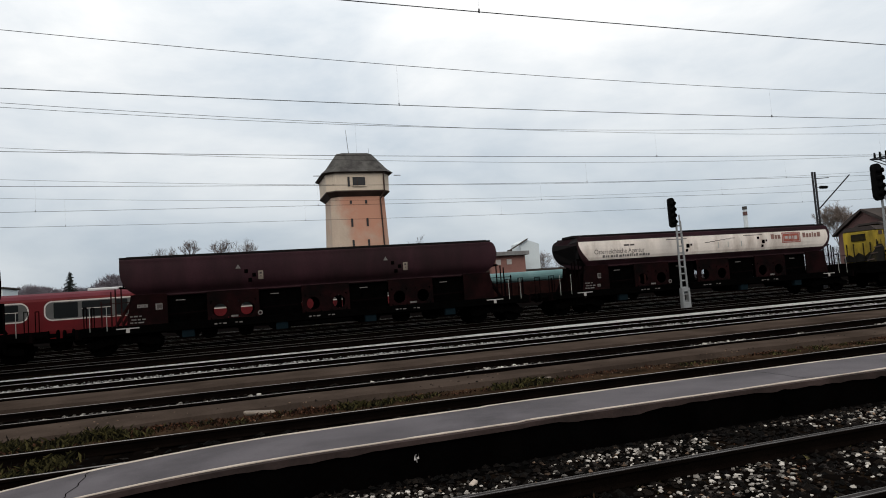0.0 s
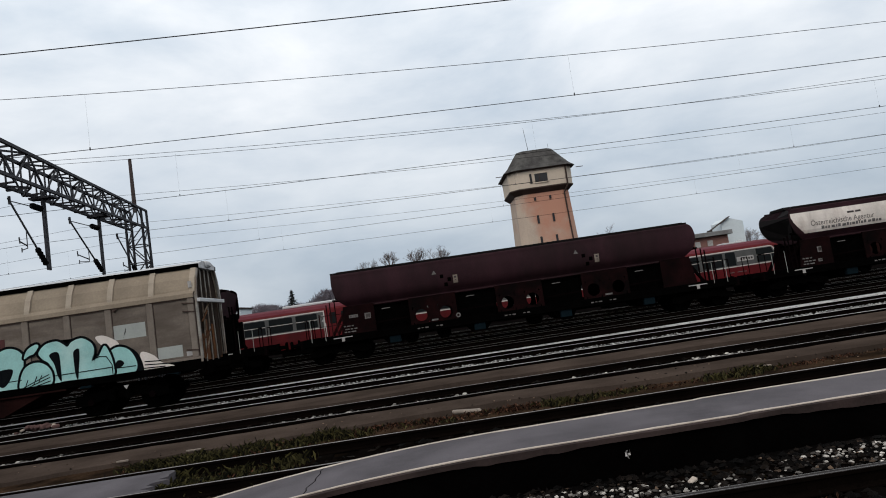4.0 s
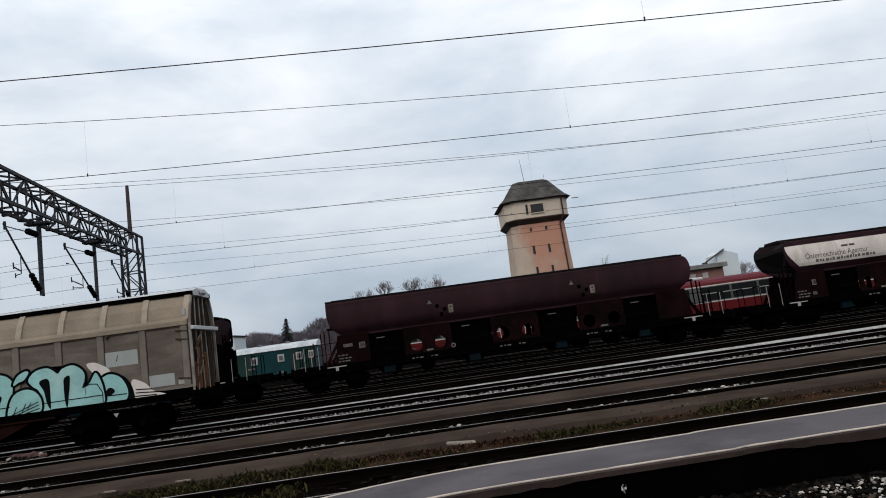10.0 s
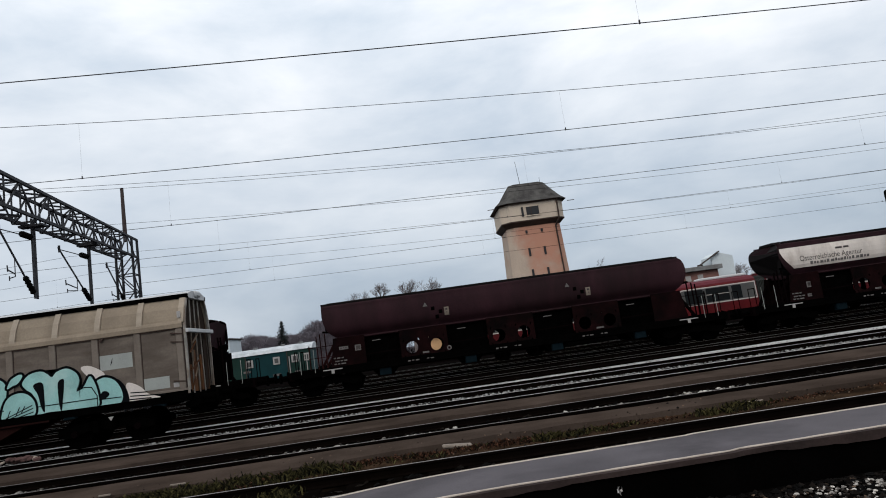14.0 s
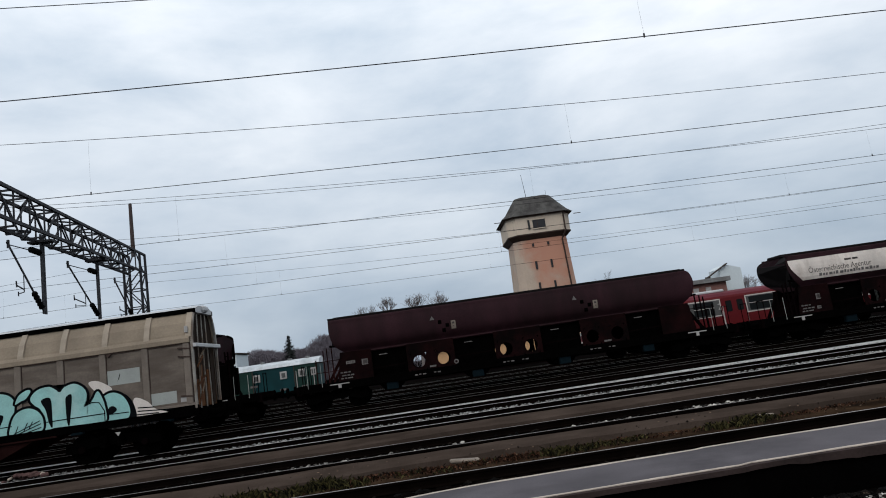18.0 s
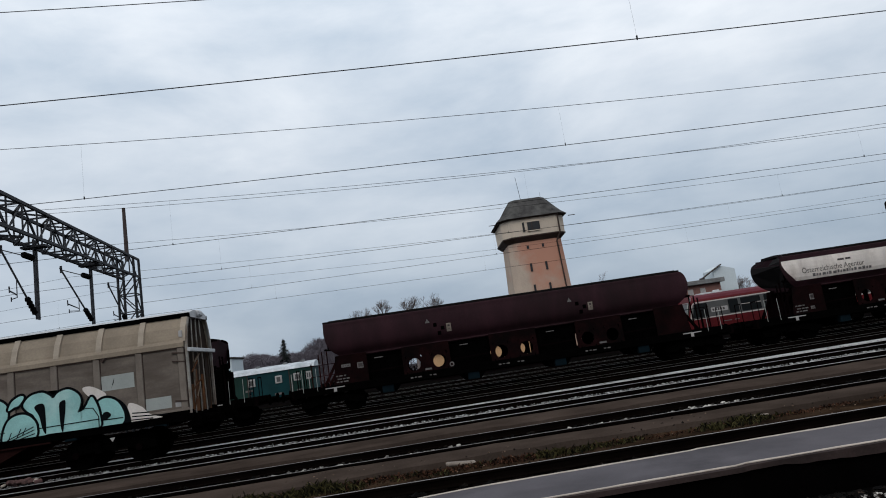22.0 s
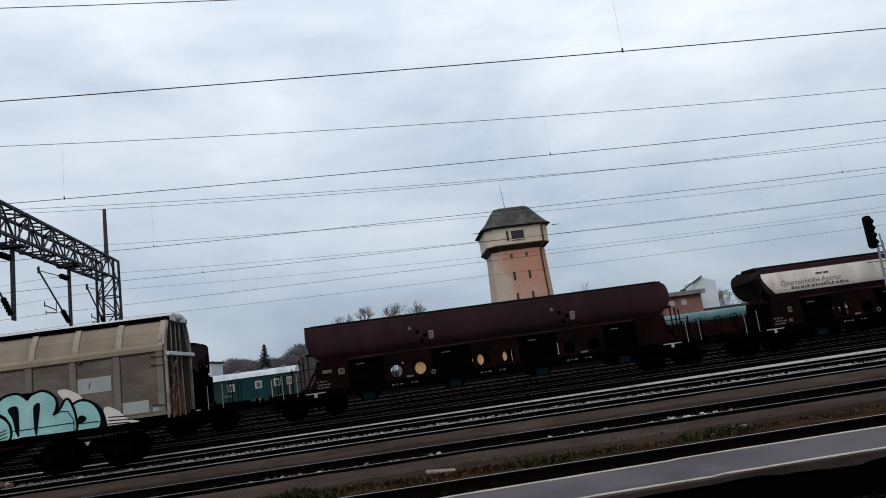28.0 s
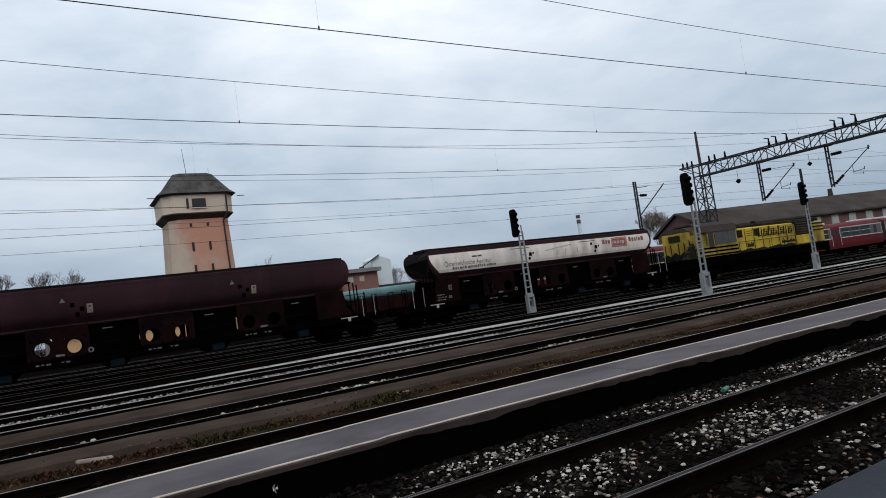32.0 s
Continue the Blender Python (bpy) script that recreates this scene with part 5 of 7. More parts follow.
    part("engine_tray", b, BLACK, parent)
    for x in (2.6, 4.7, 14.6, 16.7):
        wheelset(parent, at(x), 0.42)
    b = BM()
    rod(b, (at(0.35 + back), -0.8, 0.95), (at(-0.12 + back), -0.8, 0.95), 0.12, 0.16, 10)
    rod(b, (at(0.35 + back), 0.8, 0.95), (at(-0.12 + back), 0.8, 0.95), 0.12, 0.16, 10)
    part("buffer", b, BLACK, parent)


def railcar_set(name, m, label, back=0.0):
    t = thing(name, m, label, "railcar")
    railcar(t, False, back)
    railcar(t, True)
    b = BM()
    for k in range(7):
        x = CAR_LEN - 0.35 + 0.1 * k
        prism(b, [(-1.30, 0.85), (-1.33, 2.75), (-0.95, 3.10), (0.95, 3.10), (1.33, 2.75), (1.30, 0.85)], x, x + 0.06)
    box(b, CAR_LEN - 0.35, CAR_LEN + 0.35, -1.2, 1.2, 0.9, 3.0)
    part("gangway_bellows", b, BELLOWS, t, "dark grey folded gangway bellows")
    return t


railcar_train = railcar_set("railcar_train", pose(-23.3, 42.9, 0), "faded red two-car railcar train with cream window trim", 0.5)
railcar_set("railcar", pose(96.15, 37.3, 0, 0, 0, 180), "parked faded red railcar with cream window trim")


# ---- yellow diesel locomotive ----
def locomotive():
    t = thing("diesel_locomotive", pose(36.9, 32.5, 0), "grimy yellow diesel locomotive with black stripes", "locomotive")

    def block(name, x0, x1, y, z0, z1, mat, label="", bev=0.06):
        b = BM()
        box(b, x0, x1, -y, y, z0, z1, bev)
        return part(name, b, mat, t, label)

    def plate(name, x0, x1, y, z0, z1, mat, label="", parent=None):
        b = BM()
        box(b, x0, x1, -y - 0.02, -y + 0.02, z0, z1)
        return part(name, b, mat, parent or t, label)

    block("frame", 1.2, 20.0, 1.40, 0.95, 1.66, BLACK, "black underframe", 0.03)
    nose = block("short_hood", 2.5, 5.0, 1.25, 1.66, 3.75, YELLOW, "grimy yellow nose hood", 0.14)
    b = BM()
    prism(b, [(-1.30, 3.70), (-0.9, 3.98), (0.9, 3.98), (1.30, 3.70)], 2.5, 5.1)
    part("hood_roof", b, GREYROOF, t, "dark nose roof")
    for x, w in ((2.7, 0.3), (3.15, 0.6), (3.95, 0.3)):
        plate("vent", x, x + w, 1.26, 3.36, 3.62, DARKTRIM, "dark air vent", nose)
    plate("vent", 3.3, 3.8, 1.26, 2.75, 3.15, LOCOGRIME, "grimy vent flap", nose)
    # soot and dark steps round the front corner
    b = BM()
    prism(b, [(-1.2, 1.7), (1.2, 1.7), (1.2, 1.95), (0.8, 2.2), (0.45, 2.0), (0.1, 2.3), (-0.35, 2.05), (-0.7, 2.3), (-1.0, 2.0), (-1.2, 2.15)], 2.47, 2.52)
    part("grime_patch", b, LOCOGRIME, nose, "oily black stain on the nose")
    for y0 in (-0.85, 0.35):
        b = BM()
        bar(b, (2.43, y0, 1.7), (1.7, y0, 1.2), 0.06)
        bar(b, (2.40, y0, 1.7), (2.40, y0, 2.9), 0.05)
        bar(b, (2.40, y0 + 0.5, 1.7), (2.40, y0 + 0.5, 2.9), 0.05)
        part("front_handrail", b, LOCOGRIME, nose, "dark front handrail")
    b = BM()
    box(b, 2.44, 2.52, -0.5, 0.5, 3.05, 3.5)
    part("front_lamp_box", b, LOCOGRIME, nose, "dark lamp box")
    b = BM()
    prism_y(b, [(1.4, 1.5), (3.6, 1.5), (3.5, 1.9), (3.1, 2.3), (2.8, 2.75), (2.5, 2.75), (2.2, 2.4), (1.7, 2.0)], -1.34, -1.25)
    part("nose_steps", b, LOCOGRIME, t, "dark grimy steps")
    for k in range(3):
        b = BM()
        bar(b, (1.35 + 0.35 * k, -1.38, 1.75 + 0.4 * k), (1.95 + 0.35 * k, -1.38, 1.82 + 0.4 * k), 0.06)
        part("step_edge", b, DARKTRIM, t)
    b = BM()
    prism(b, [(-1.42, 1.66), (-1.42, 3.5), (-1.25, 3.9), (-0.7, 4.12), (0.7, 4.12), (1.25, 3.9), (1.42, 3.5), (1.42, 1.66)], 4.3, 7.75)
    cab = part("cab", b, YELLOW, t, "yellow driver's cab")
    b = BM()
    prism(b, [(-1.50, 3.46), (-1.32, 3.95), (-0.7, 4.22), (0.7, 4.22), (1.32, 3.95), (1.50, 3.46), (0.7, 4.1), (-0.7, 4.1)], 3.5, 7.8)
    part("cab_roof", b, GREYROOF, t, "dark rounded cab roof")
    plate("cab_door", 4.42, 4.98, 1.42, 2.2, 3.42, WINDARK, "dark cab doorway", cab)
    plate("cab_window", 5.25, 6.6, 1.42, 2.48, 3.5, LOCOGLASS, "wide dull cab window", cab)
    plate("cab_window", 6.72, 7.62, 1.42, 2.52, 3.46, LOCOGLASS, "wide dull cab window", cab)
    b = BM()
    rod(b, (5.1, -1.47, 1.7), (5.1, -1.47, 3.3), 0.025, 0.025, 6)
    part("handrail", b, DARKTRIM, cab)
    hood = block("long_hood", 7.75, 15.5, 1.22, 1.66, 3.52, YELLOW, "yellow engine hood", 0.10)
    block("hood_top", 7.75, 19.7, 0.98, 3.50, 3.78, LOCOGRIME, "sooty hood roof", 0.08)
    x, k = 8.0, 0
    while x < 15.2:
        if k in (0, 2):
            plate("hood_door", x, x + 0.7, 1.225, 2.80, 3.36, LOCOGRIME, "sooty engine door", hood)
        else:
            plate("hood_door", x, x + 0.95, 1.225, 2.72, 3.40, YELLOW, "louvred engine door", hood)
        plate("hood_door", x, x + 0.95, 1.225, 1.76, 2.60, YELLOW, "", hood)
        plate("door_gap", x + 0.98, x + 1.01, 1.228, 1.76, 3.40, LOCOGRIME, "", hood)
        for q in range(3):
            if k not in (0, 2):
                plate("louvre", x + 0.12, x + 0.83, 1.245, 2.86 + 0.17 * q, 2.90 + 0.17 * q, LOCOGRIME, "", hood)
        x += 1.08
        k += 1
    # stylised lettering that cannot be read
    for k, (dx, h1) in enumerate(((0, 0.5), (0.42, 0.42), (0.8, 0.55), (1.2, 0.4), (1.62, 0.5), (2.05, 0.42), (2.5, 0.3))):
        b = BM()
        xx = 10.6 + dx * 1.6
        bar(b, (xx, -1.27, 2.72), (xx + 0.2, -1.27, 2.74 + 1.3 * h1), 0.075)
        bar(b, (xx + 0.02, -1.27, 2.74), (xx + 0.5, -1.27, 2.80), 0.055)
        bar(b, (xx + 0.45, -1.27, 2.79), (xx + 0.5, -1.27, 2.74 + 0.9 * h1), 0.055)
        part("lettering_bar", b, LOCOGRIME, t, "dark unreadable lettering")
    # oil and rust below the hood and round the corners
    for x0, x1, z0, z1 in ((7.8, 15.4, 1.67, 1.98), (2.5, 2.95, 1.7, 3.3), (9.1, 9.9, 2.0, 2.45), (13.6, 15.4, 1.98, 2.3)):
        b = BM()
        n = 14
        top = [(x0 + (x1 - x0) * k / n, z1 - (z1 - z0) * (0.15 + 0.6 * ((k * 37) % 10) / 10)) for k in range(n + 1)]
        prism_y(b, [(x1, z0), *top[::-1], (x0, z0)], -1.262, -1.2)
        part("grime_patch", b, LOCOGRIME, t, "oily black stain")
    block("rear_hood", 15.5, 19.8, 1.24, 1.66, 3.40, YELLOW, "yellow rear hood", 0.08)
    rad = block("radiator", 15.6, 17.7, 1.30, 2.45, 3.62, LOCOGRIME, "black sooty radiator housing", 0.06)
    for k in range(5):
        plate("radiator_slat", 15.7, 17.6, 1.31, 2.55 + 0.2 * k, 2.62 + 0.2 * k, DARKTRIM, "", rad)
    for k in range(3):
        plate("stripe", 17.9, 19.75, 1.255, 2.65 + 0.28 * k, 2.77 + 0.28 * k, LOCOGRIME, "black warning stripe")
    for k in range(3):
        plate("stripe", 2.9, 7.72, 1.43, 1.70 + 0.26 * k, 1.82 + 0.26 * k, BLACK, "black warning stripe")
    plate("stripe_ground", 2.9, 7.72, 1.405, 1.66, 2.44, YELLOW, "yellow striped sill panel")
    for x in (7.9, 9.8, 11.7, 13.6, 15.3):
        b = BM()
        rod(b, (x, -1.40, 1.66), (x, -1.40, 2.45), 0.022, 0.022, 6)
        part("handrail_post", b, LOCOGRIME, t)
    b = BM()
    rod(b, (7.9, -1.40, 2.45), (15.3, -1.40, 2.45), 0.022, 0.022, 6)
    part("handrail", b, LOCOGRIME, t)
    b = BM()
    rod(b, (12.4, 0.2, 3.75), (12.4, 0.2, 4.05), 0.22, 0.2, 10)
    part("exhaust", b, LOCOGRIME, t)
    b = BM()
    box(b, 7.2, 12.4, -1.25, 1.25, 0.35, 0.98, 0.08)
    part("fuel_tank", b, BLACK, t)
    for z in (0.42, 0.72):
        plate("step", 3.3, 3.8, 1.38, z, z + 0.05, DIMWHITE, "pale step edge")
    for x in (4.2, 16.2):
        bogie(t, x)
        for s in (-1, 1):
            b = BM()
            box(b, x - 1.7, x + 1.7, s * 1.08 - 0.05, s * 1.08 + 0.05, 0.30, 0.95, 0.04)
            part("bogie_cover", b, BLACK, t)
    buffers(t, 1.2, -1)
    buffers(t, 20.0, 1)


locomotive()


# ---- water tower ----
def water_tower():
    t = thing("water_tower", pose(15.15, 78.5, -0.2), "old plastered water tower, orange shaft under a cream tank", "water tower")

    def ring(b, r, z):
        a, c = 0.875 * r, 0.645 * r
        return [b.verts.new((x, y, z)) for x, y in ((a, c), (c, a), (-c, a), (-a, c), (-a, -c), (-c, -a), (c, -a), (a, -c))]

    def frustum(name, levels, mat, label, n=8):
        b = BM()
        rs = [ring(b, r, z) for r, z in levels]
        for p, q in zip(rs, rs[1:]):
            for k in range(n):
                b.faces.new((p[k], p[(k + 1) % n], q[(k + 1) % n], q[k]))
        b.faces.new(rs[0][::-1])
        b.faces.new(rs[-1])
        return part(name, b, mat, t, label)

    shaft = frustum("shaft", [(4.05, 0), (3.86, 7.5), (3.62, 13.75)], TOWERCOAT, "orange plaster shaft, pale where worn, left side greyed by painted shade")
    frustum("cornice", [(3.68, 13.75), (4.05, 14.05), (4.30, 14.25), (4.30, 14.38)], DARKTRIM, "dark projecting cornice")
    tank = frustum("tank_drum", [(4.22, 14.35), (4.28, 16.4)], RENDER_CR, "cream plaster tank drum")
    frustum("eaves_board", [(4.58, 16.38), (4.68, 16.55), (4.5, 16.75)], DARKTRIM, "dark timber eaves")
    frustum("roof", [(4.82, 16.5), (4.2, 16.98), (3.4, 17.9), (2.45, 19.05), (2.3, 19.12)], ROOFTILE, "mossy grey tent roof")
    b = BM()
    rod(b, (-0.6, 0, 19.0), (-0.6, 0, 19.45), 0.45, 0.35, 10)
    part("roof_vent", b, ROOFTILE, t)
    b = BM()
    rod(b, (-0.4, -0.4, 19.1), (-0.62, -0.4, 22.3), 0.035, 0.02, 6)
    part("antenna", b, LATTICE, t)
    b = BM()
    rod(b, (2.2, 0.3, 18.9), (2.2, 0.3, 20.2), 0.02, 0.015, 6)
    part("antenna", b, LATTICE, t)

    def on_face(name, k, u, z, wd, h, r, parent, mat, label="", depth=0.10):
        """A framed opening on the k-th face, u metres from its middle."""
        ang = math.pi / 8 + (k + 0.5) * math.pi / 4
        ap = 0.875 * r
        b = BM()
        box(b, u - wd / 2, u + wd / 2, -depth, 0.03, z, z + h)
        rot = Matrix.Rotation(ang + math.pi / 2, 4, "Z")
        bmesh.ops.transform(b, matrix=rot, verts=b.verts)
        off = Vector((math.cos(ang), math.sin(ang), 0)) * ap
        bmesh.ops.translate(b, vec=off, verts=b.verts)
        return part(name, b, mat, parent, label)

    fk = 5  # the face that looks across the tracks
    on_face("window", fk, -0.05, 14.90, 1.45, 1.0, 4.25, tank, WINDARK, "small dark window")
    for z in (14.82, 15.90):
        on_face("window_frame", fk, -0.05, z, 1.65, 0.09, 4.25, tank, RENDER_CR, depth=0.14)
    on_face("window_bar", fk, -0.25, 14.90, 0.07, 1.0, 4.25, tank, DARKTRIM, depth=0.13)
    on_face("window", fk, -1.25, 14.85, 0.24, 1.1, 4.25, tank, WINDARK, "narrow dark slit")
    for z, h in ((12.9, 0.36), (10.2, 0.95), (7.75, 0.9), (3.0, 0.9)):
        for u in (-1.05, 0.75):
            on_face("slit_window", fk, u, z, 0.24, h, 3.62 + (13.75 - z - h / 2) * 0.0345, shaft, WINDARK, "narrow dark slit window")
    for x, y in ((-4.62, -3.2), (4.62, -3.0)):
        b = BM()
        rod(b, (x * 0.94, y, 16.2), (x * 1.12, y, 16.2), 0.05, 0.04, 6)
        part("eaves_bracket", b, DARKTRIM, t, "short dark rod at the eaves")
    # downpipe on the corner
    def corner(r):
        return 0.645 * r, -0.875 * r
    b = BM()
    for (r0, z0), (r1, z1) in zip(((4.46, 16.4), (4.44, 14.2), (3.80, 13.4)), ((4.44, 14.2), (3.80, 13.4), (4.2, 0.0))):
        rod(b, (*corner(r0), z0), (*corner(r1), z1), 0.09, 0.09, 6)
    part("downpipe", b, DARKTRIM, t, "dark rusty downpipe")


water_tower()


# ---- catenary gantries and wires ----
def lattice_box(name, parent, p0, p1, s1, s2, n, w):
    """Diagonals and struts round a box girder from p0 to p1 with half sides s1, s2; each bar is a part."""
    p0, p1, s1, s2 = (Vector(v) for v in (p0, p1, s1, s2))
    for k in range(n):
        q0, q1 = p0.lerp(p1, k / n), p0.lerp(p1, (k + 1) / n)
        for a, c in ((s1 + s2, s1 - s2), (-s1 + s2, -s1 - s2), (s1 + s2, -s1 + s2), (s1 - s2, -s1 - s2)):
            b = BM()
            bar(b, q0 + (a if k % 2 else c), q1 + (c if k % 2 else a), w)
            part(name + "_diagonal", b, LATTICE, parent)
            b = BM()
            bar(b, q0 + a, q0 + c, w)
            part(name + "_strut", b, LATTICE, parent)


def cantilever(parent, y, z, reach, stay=True):
    """A bracket that reaches from its post towards the camera side: slanting tube, stay, insulators and steady arms."""
    tip = Vector((0, y - reach, 7.52))
    foot = Vector((0, y, z))
    run = (tip - foot).normalized()
    b = BM()
    bar(b, foot, tip + run * 0.12, 0.05)
    part("cantilever_arm", b, LATTICE, parent)
    b = BM()
    for k in range(5):
        rod(b, foot + run * (0.16 + 0.16 * k), foot + run * (0.26 + 0.16 * k), 0.115, 0.085, 8)
    part("insulator", b, SIGNALBLACK, parent, "dark ribbed insulator")
    b = BM()
    bar(b, (0, y, 7.63), tip, 0.028)
    part("stay_wire", b, LATTICE, parent)
    b = BM()
    for k in range(4 if stay else 0):
        rod(b, (0, y - 0.16 - 0.17 * k, 7.62), (0, y - 0.29 - 0.17 * k, 7.62), 0.125, 0.10, 8)
    if stay:
        part("top_insulator", b, SIGNALBLACK, parent, "dark ribbed insulator")
    b = BM()
    bar(b, tip + Vector((0, 0, 0.16)), tip - Vector((0, 0, 0.12)), 0.07)
    part("wire_clamp", b, LATTICE, parent)
    ya = y - 1.35
    za = foot.z + (tip.z - foot.z) * 1.35 / reach
    b = BM()
    bar(b, (0, ya, za), (0, ya, 5.98), 0.025)
    bar(b, (0, ya, 6.08), (0, y - reach + 0.45, 6.17), 0.035)
    bar(b, (0, y - reach + 0.45, 6.10), (0, y - reach + 0.43, 6.32), 0.035)
    bar(b, (0, ya - 0.05, 5.98), (0, y - reach + 0.55, 5.88), 0.03)
    bar(b, (0, y - reach + 0.55, 5.80), (0, y - reach + 0.55, 5.96), 0.03)
    part("steady_arm", b, LATTICE, parent)


def gantry(x, drops, haunch=0.0, brackets=True):
    g = thing("catenary_gantry", pose(x, 0, 0), "grey steel lattice gantry carrying the overhead wires", "gantry", "catenary gantries")
    y0, y1, zb, zt = -8.0, 35.0, 8.35, 9.30
    for yy in (y1, y0):
        for sx in (-0.42, 0.42):
            for sy in (-0.42, 0.42):
                b = BM()
                bar(b, (sx * 1.15, yy + sy * 1.15, -0.25), (sx, yy + sy, zt), 0.10)
                part("leg_chord", b, LATTICE, g)
        lattice_box("leg", g, (0, yy, -0.2), (0, yy, zb), (0.42, 0, 0), (0, 0.42, 0), 9, 0.05)
        b = BM()
        box(b, -0.8, 0.8, yy - 0.8, yy + 0.8, -0.3, 0.15, 0.03)
        part("footing", b, PAVING, g)
    for sx in (-0.42, 0.42):
        for z in (zb, zt):
            b = BM()
            bar(b, (sx, y0 - 0.45, z), (sx, y1 + (1.6 if brackets and z > 9 else 0.45), z), 0.10)
            part("beam_chord", b, LATTICE, g)
    lattice_box("beam", g, (0, y0, (zb + zt) / 2), (0, y1, (zb + zt) / 2), (0.42, 0, 0), (0, 0, (zt - zb) / 2), 40, 0.05)
    b = BM()
    rod(b, (0, y1 - 0.05, zt - 0.1), (0.0, y1 - 0.05, zt + 2.8), 0.12, 0.09, 8)
    part("mast_tip", b, RUSTPOST, g, "reddish mast tip")
    # the line wires stand in clusters of three along the beam
    for yc in (29.1, 24.4, 19.4, 14.4, 9.4) if brackets else ():
        for dy in (0.0, 0.55, 1.35):
            b = BM()
            rod(b, (0, yc - dy, zt), (0, yc - dy, zt + 0.62), 0.05, 0.05, 6)
            rod(b, (0, yc - dy, zt + 0.12), (0, yc - dy, zt + 0.42), 0.085, 0.06, 6)
            rod(b, (0.05, yc - dy, zt + 0.60), (-0.32, yc - dy + 0.12, zt + 0.66), 0.045, 0.035, 6)
            part("pin_insulator", b, SIGNALBLACK, g)
        b = BM()
        bar(b, (0, yc + 0.1, zt + 0.06), (0, yc - 1.45, zt + 0.06), 0.06)
        part("insulator_rail", b, LATTICE, g)
    for yy in (34.1, 33.6, 32.7) if brackets else ():
        b = BM()
        rod(b, (0, yy, zt), (0, yy, zt + 0.55), 0.09, 0.06, 6)
        part("pin_insulator", b, SIGNALBLACK, g)
    if brackets:
        b = BM()
        bar(b, (-0.42, y1 + 1.6, zt), (0.42, y1 + 1.6, zt), 0.08)
        for sx in (-0.42, 0.42):
            bar(b, (sx, y1 + 0.4, zb + 0.25), (sx, y1 + 1.6, zt), 0.06)
        part("overhang_frame", b, LATTICE, g)
        for yy in (0.7, 1.15, 1.55):
            b = BM()
            rod(b, (0, y1 + yy, zt), (0, y1 + yy, zt + 0.5), 0.09, 0.06, 6)
            part("pin_insulator", b, SIGNALBLACK, g)
    for yd, zf, reach in drops:
        b = BM()
        for dy in (-0.09, 0.09):
            bar(b, (0, yd + dy, zb), (0, yd + dy, zf), 0.055, 0.10)
        for q in range(6):
            bar(b, (0, yd - 0.1, zf + 0.05 + 0.48 * q), (0, yd + 0.1, zf + 0.28 + 0.48 * q), 0.06)
        d = part("drop_post", b, LATTICE, g, "hanging drop post of twin channels")
        b = BM()
        box(b, -0.45, 0.45, yd - 0.2, yd + 0.2, zb - 0.08, zb)
        part("base_plate", b, LATTICE, d)
        cantilever(d, yd - 0.1, zf + 0.12, reach)
    if not brackets:
        cantilever(g, y1 - 0.45, 5.72, 2.5, False)
    # the girder crosses the tracks a little askew, and may grow deeper towards the middle of its span
    for ob in [*g.children, *[c for d in g.children for c in d.children]]:
        for v in ob.data.vertices:
            run = y1 - v.co.y
            v.co.x += 0.085 * run
            if ob.name[:4] == "beam":
                v.co.z -= haunch * min(max(run, 0), 21.0) * (zt - v.co.z) / (zt - zb)
            elif ob.name[:10] == "base_plate":
                v.co.z -= haunch * run
    return g


GANTRIES = (-14.6, 47.0)
gantry(GANTRIES[0], ((30.0, 5.5, 2.9), (24.88, 5.33, 2.3), (19.6, 5.33, 2.4), (14.4, 5.33, 2.4), (9.4, 5.33, 2.4)), 0.024, False)
gantry(GANTRIES[1], tuple((y, 5.33, 2.5) for y in (30.2, 25.2, 20.4, 15.4, 10.8)), 0.0, True)


def wire(y, z_of, x0, x1, r, label, step=6.0):
    n = int((x1 - x0) / step)
    b = BM()
    prev = None
    for k in range(n + 1):
        x = x0 + (x1 - x0) * k / n
        c = Vector((x, y, z_of(x)))
        ringv = [b.verts.new(c + Vector((0, r * math.cos(q), r * math.sin(q)))) for q in (0.5, 2.6, 4.7)]
        if prev:
            for i in range(3):
                b.faces.new((prev[i], prev[(i + 1) % 3], ringv[(i + 1) % 3], ringv[i]))
        prev = ringv
    return tagged(link("overhead_wire", b, WIRE), label, "overhead wire", "overhead wires")


def sag(low, k, mid=17.0):
    def z(x):
        u = (x - mid + 30.8) % 61.6 - 30.8
        return low + k * u * u
    return z


# across the yard: y, contact wire (height, sag), messenger wire (height, sag)
CATENARY = ((9.05, 5.787, 0.00059, 6.76, 0.0014), (14.0, 5.813, 0.00062, 6.572, 0.00139), (19.1, 5.837, 0.00045, 6.655, 0.00130), (23.8, 5.799, 0.00042, 6.62, 0.00115), (28.0, 5.724, 0.00017, 6.486, 0.00094), (32.8, 5.674, 0.00031, 6.579, 0.00088))
for y, zc, kc, zm, km in CATENARY:
    mid = 16.2 + 0.085 * (35 - y)
    cz, mz = sag(zc, kc, mid), sag(zm, km, mid)
    wire(y, cz, -70, 160, 0.0084, "thin dark contact wire over a track", 2.0)
    wire(y, mz, -70, 160, 0.0068, "sagging messenger wire over a track", 2.0)
    b = BM()
    x = 3.85 - 10.5 * 6
    while x < 120:
        rod(b, (x, y, cz(x)), (x, y, mz(x)), 0.0012, 0.0012, 4, caps=False)
        box(b, x - 0.010, x + 0.010, y - 0.010, y + 0.010, cz(x) - 0.015, cz(x) + 0.05)
        x += 10.5
    tagged(link("dropper_wires", b, WIRE), "thin droppers between messenger and contact wire", "overhead wire", kind="stuff")
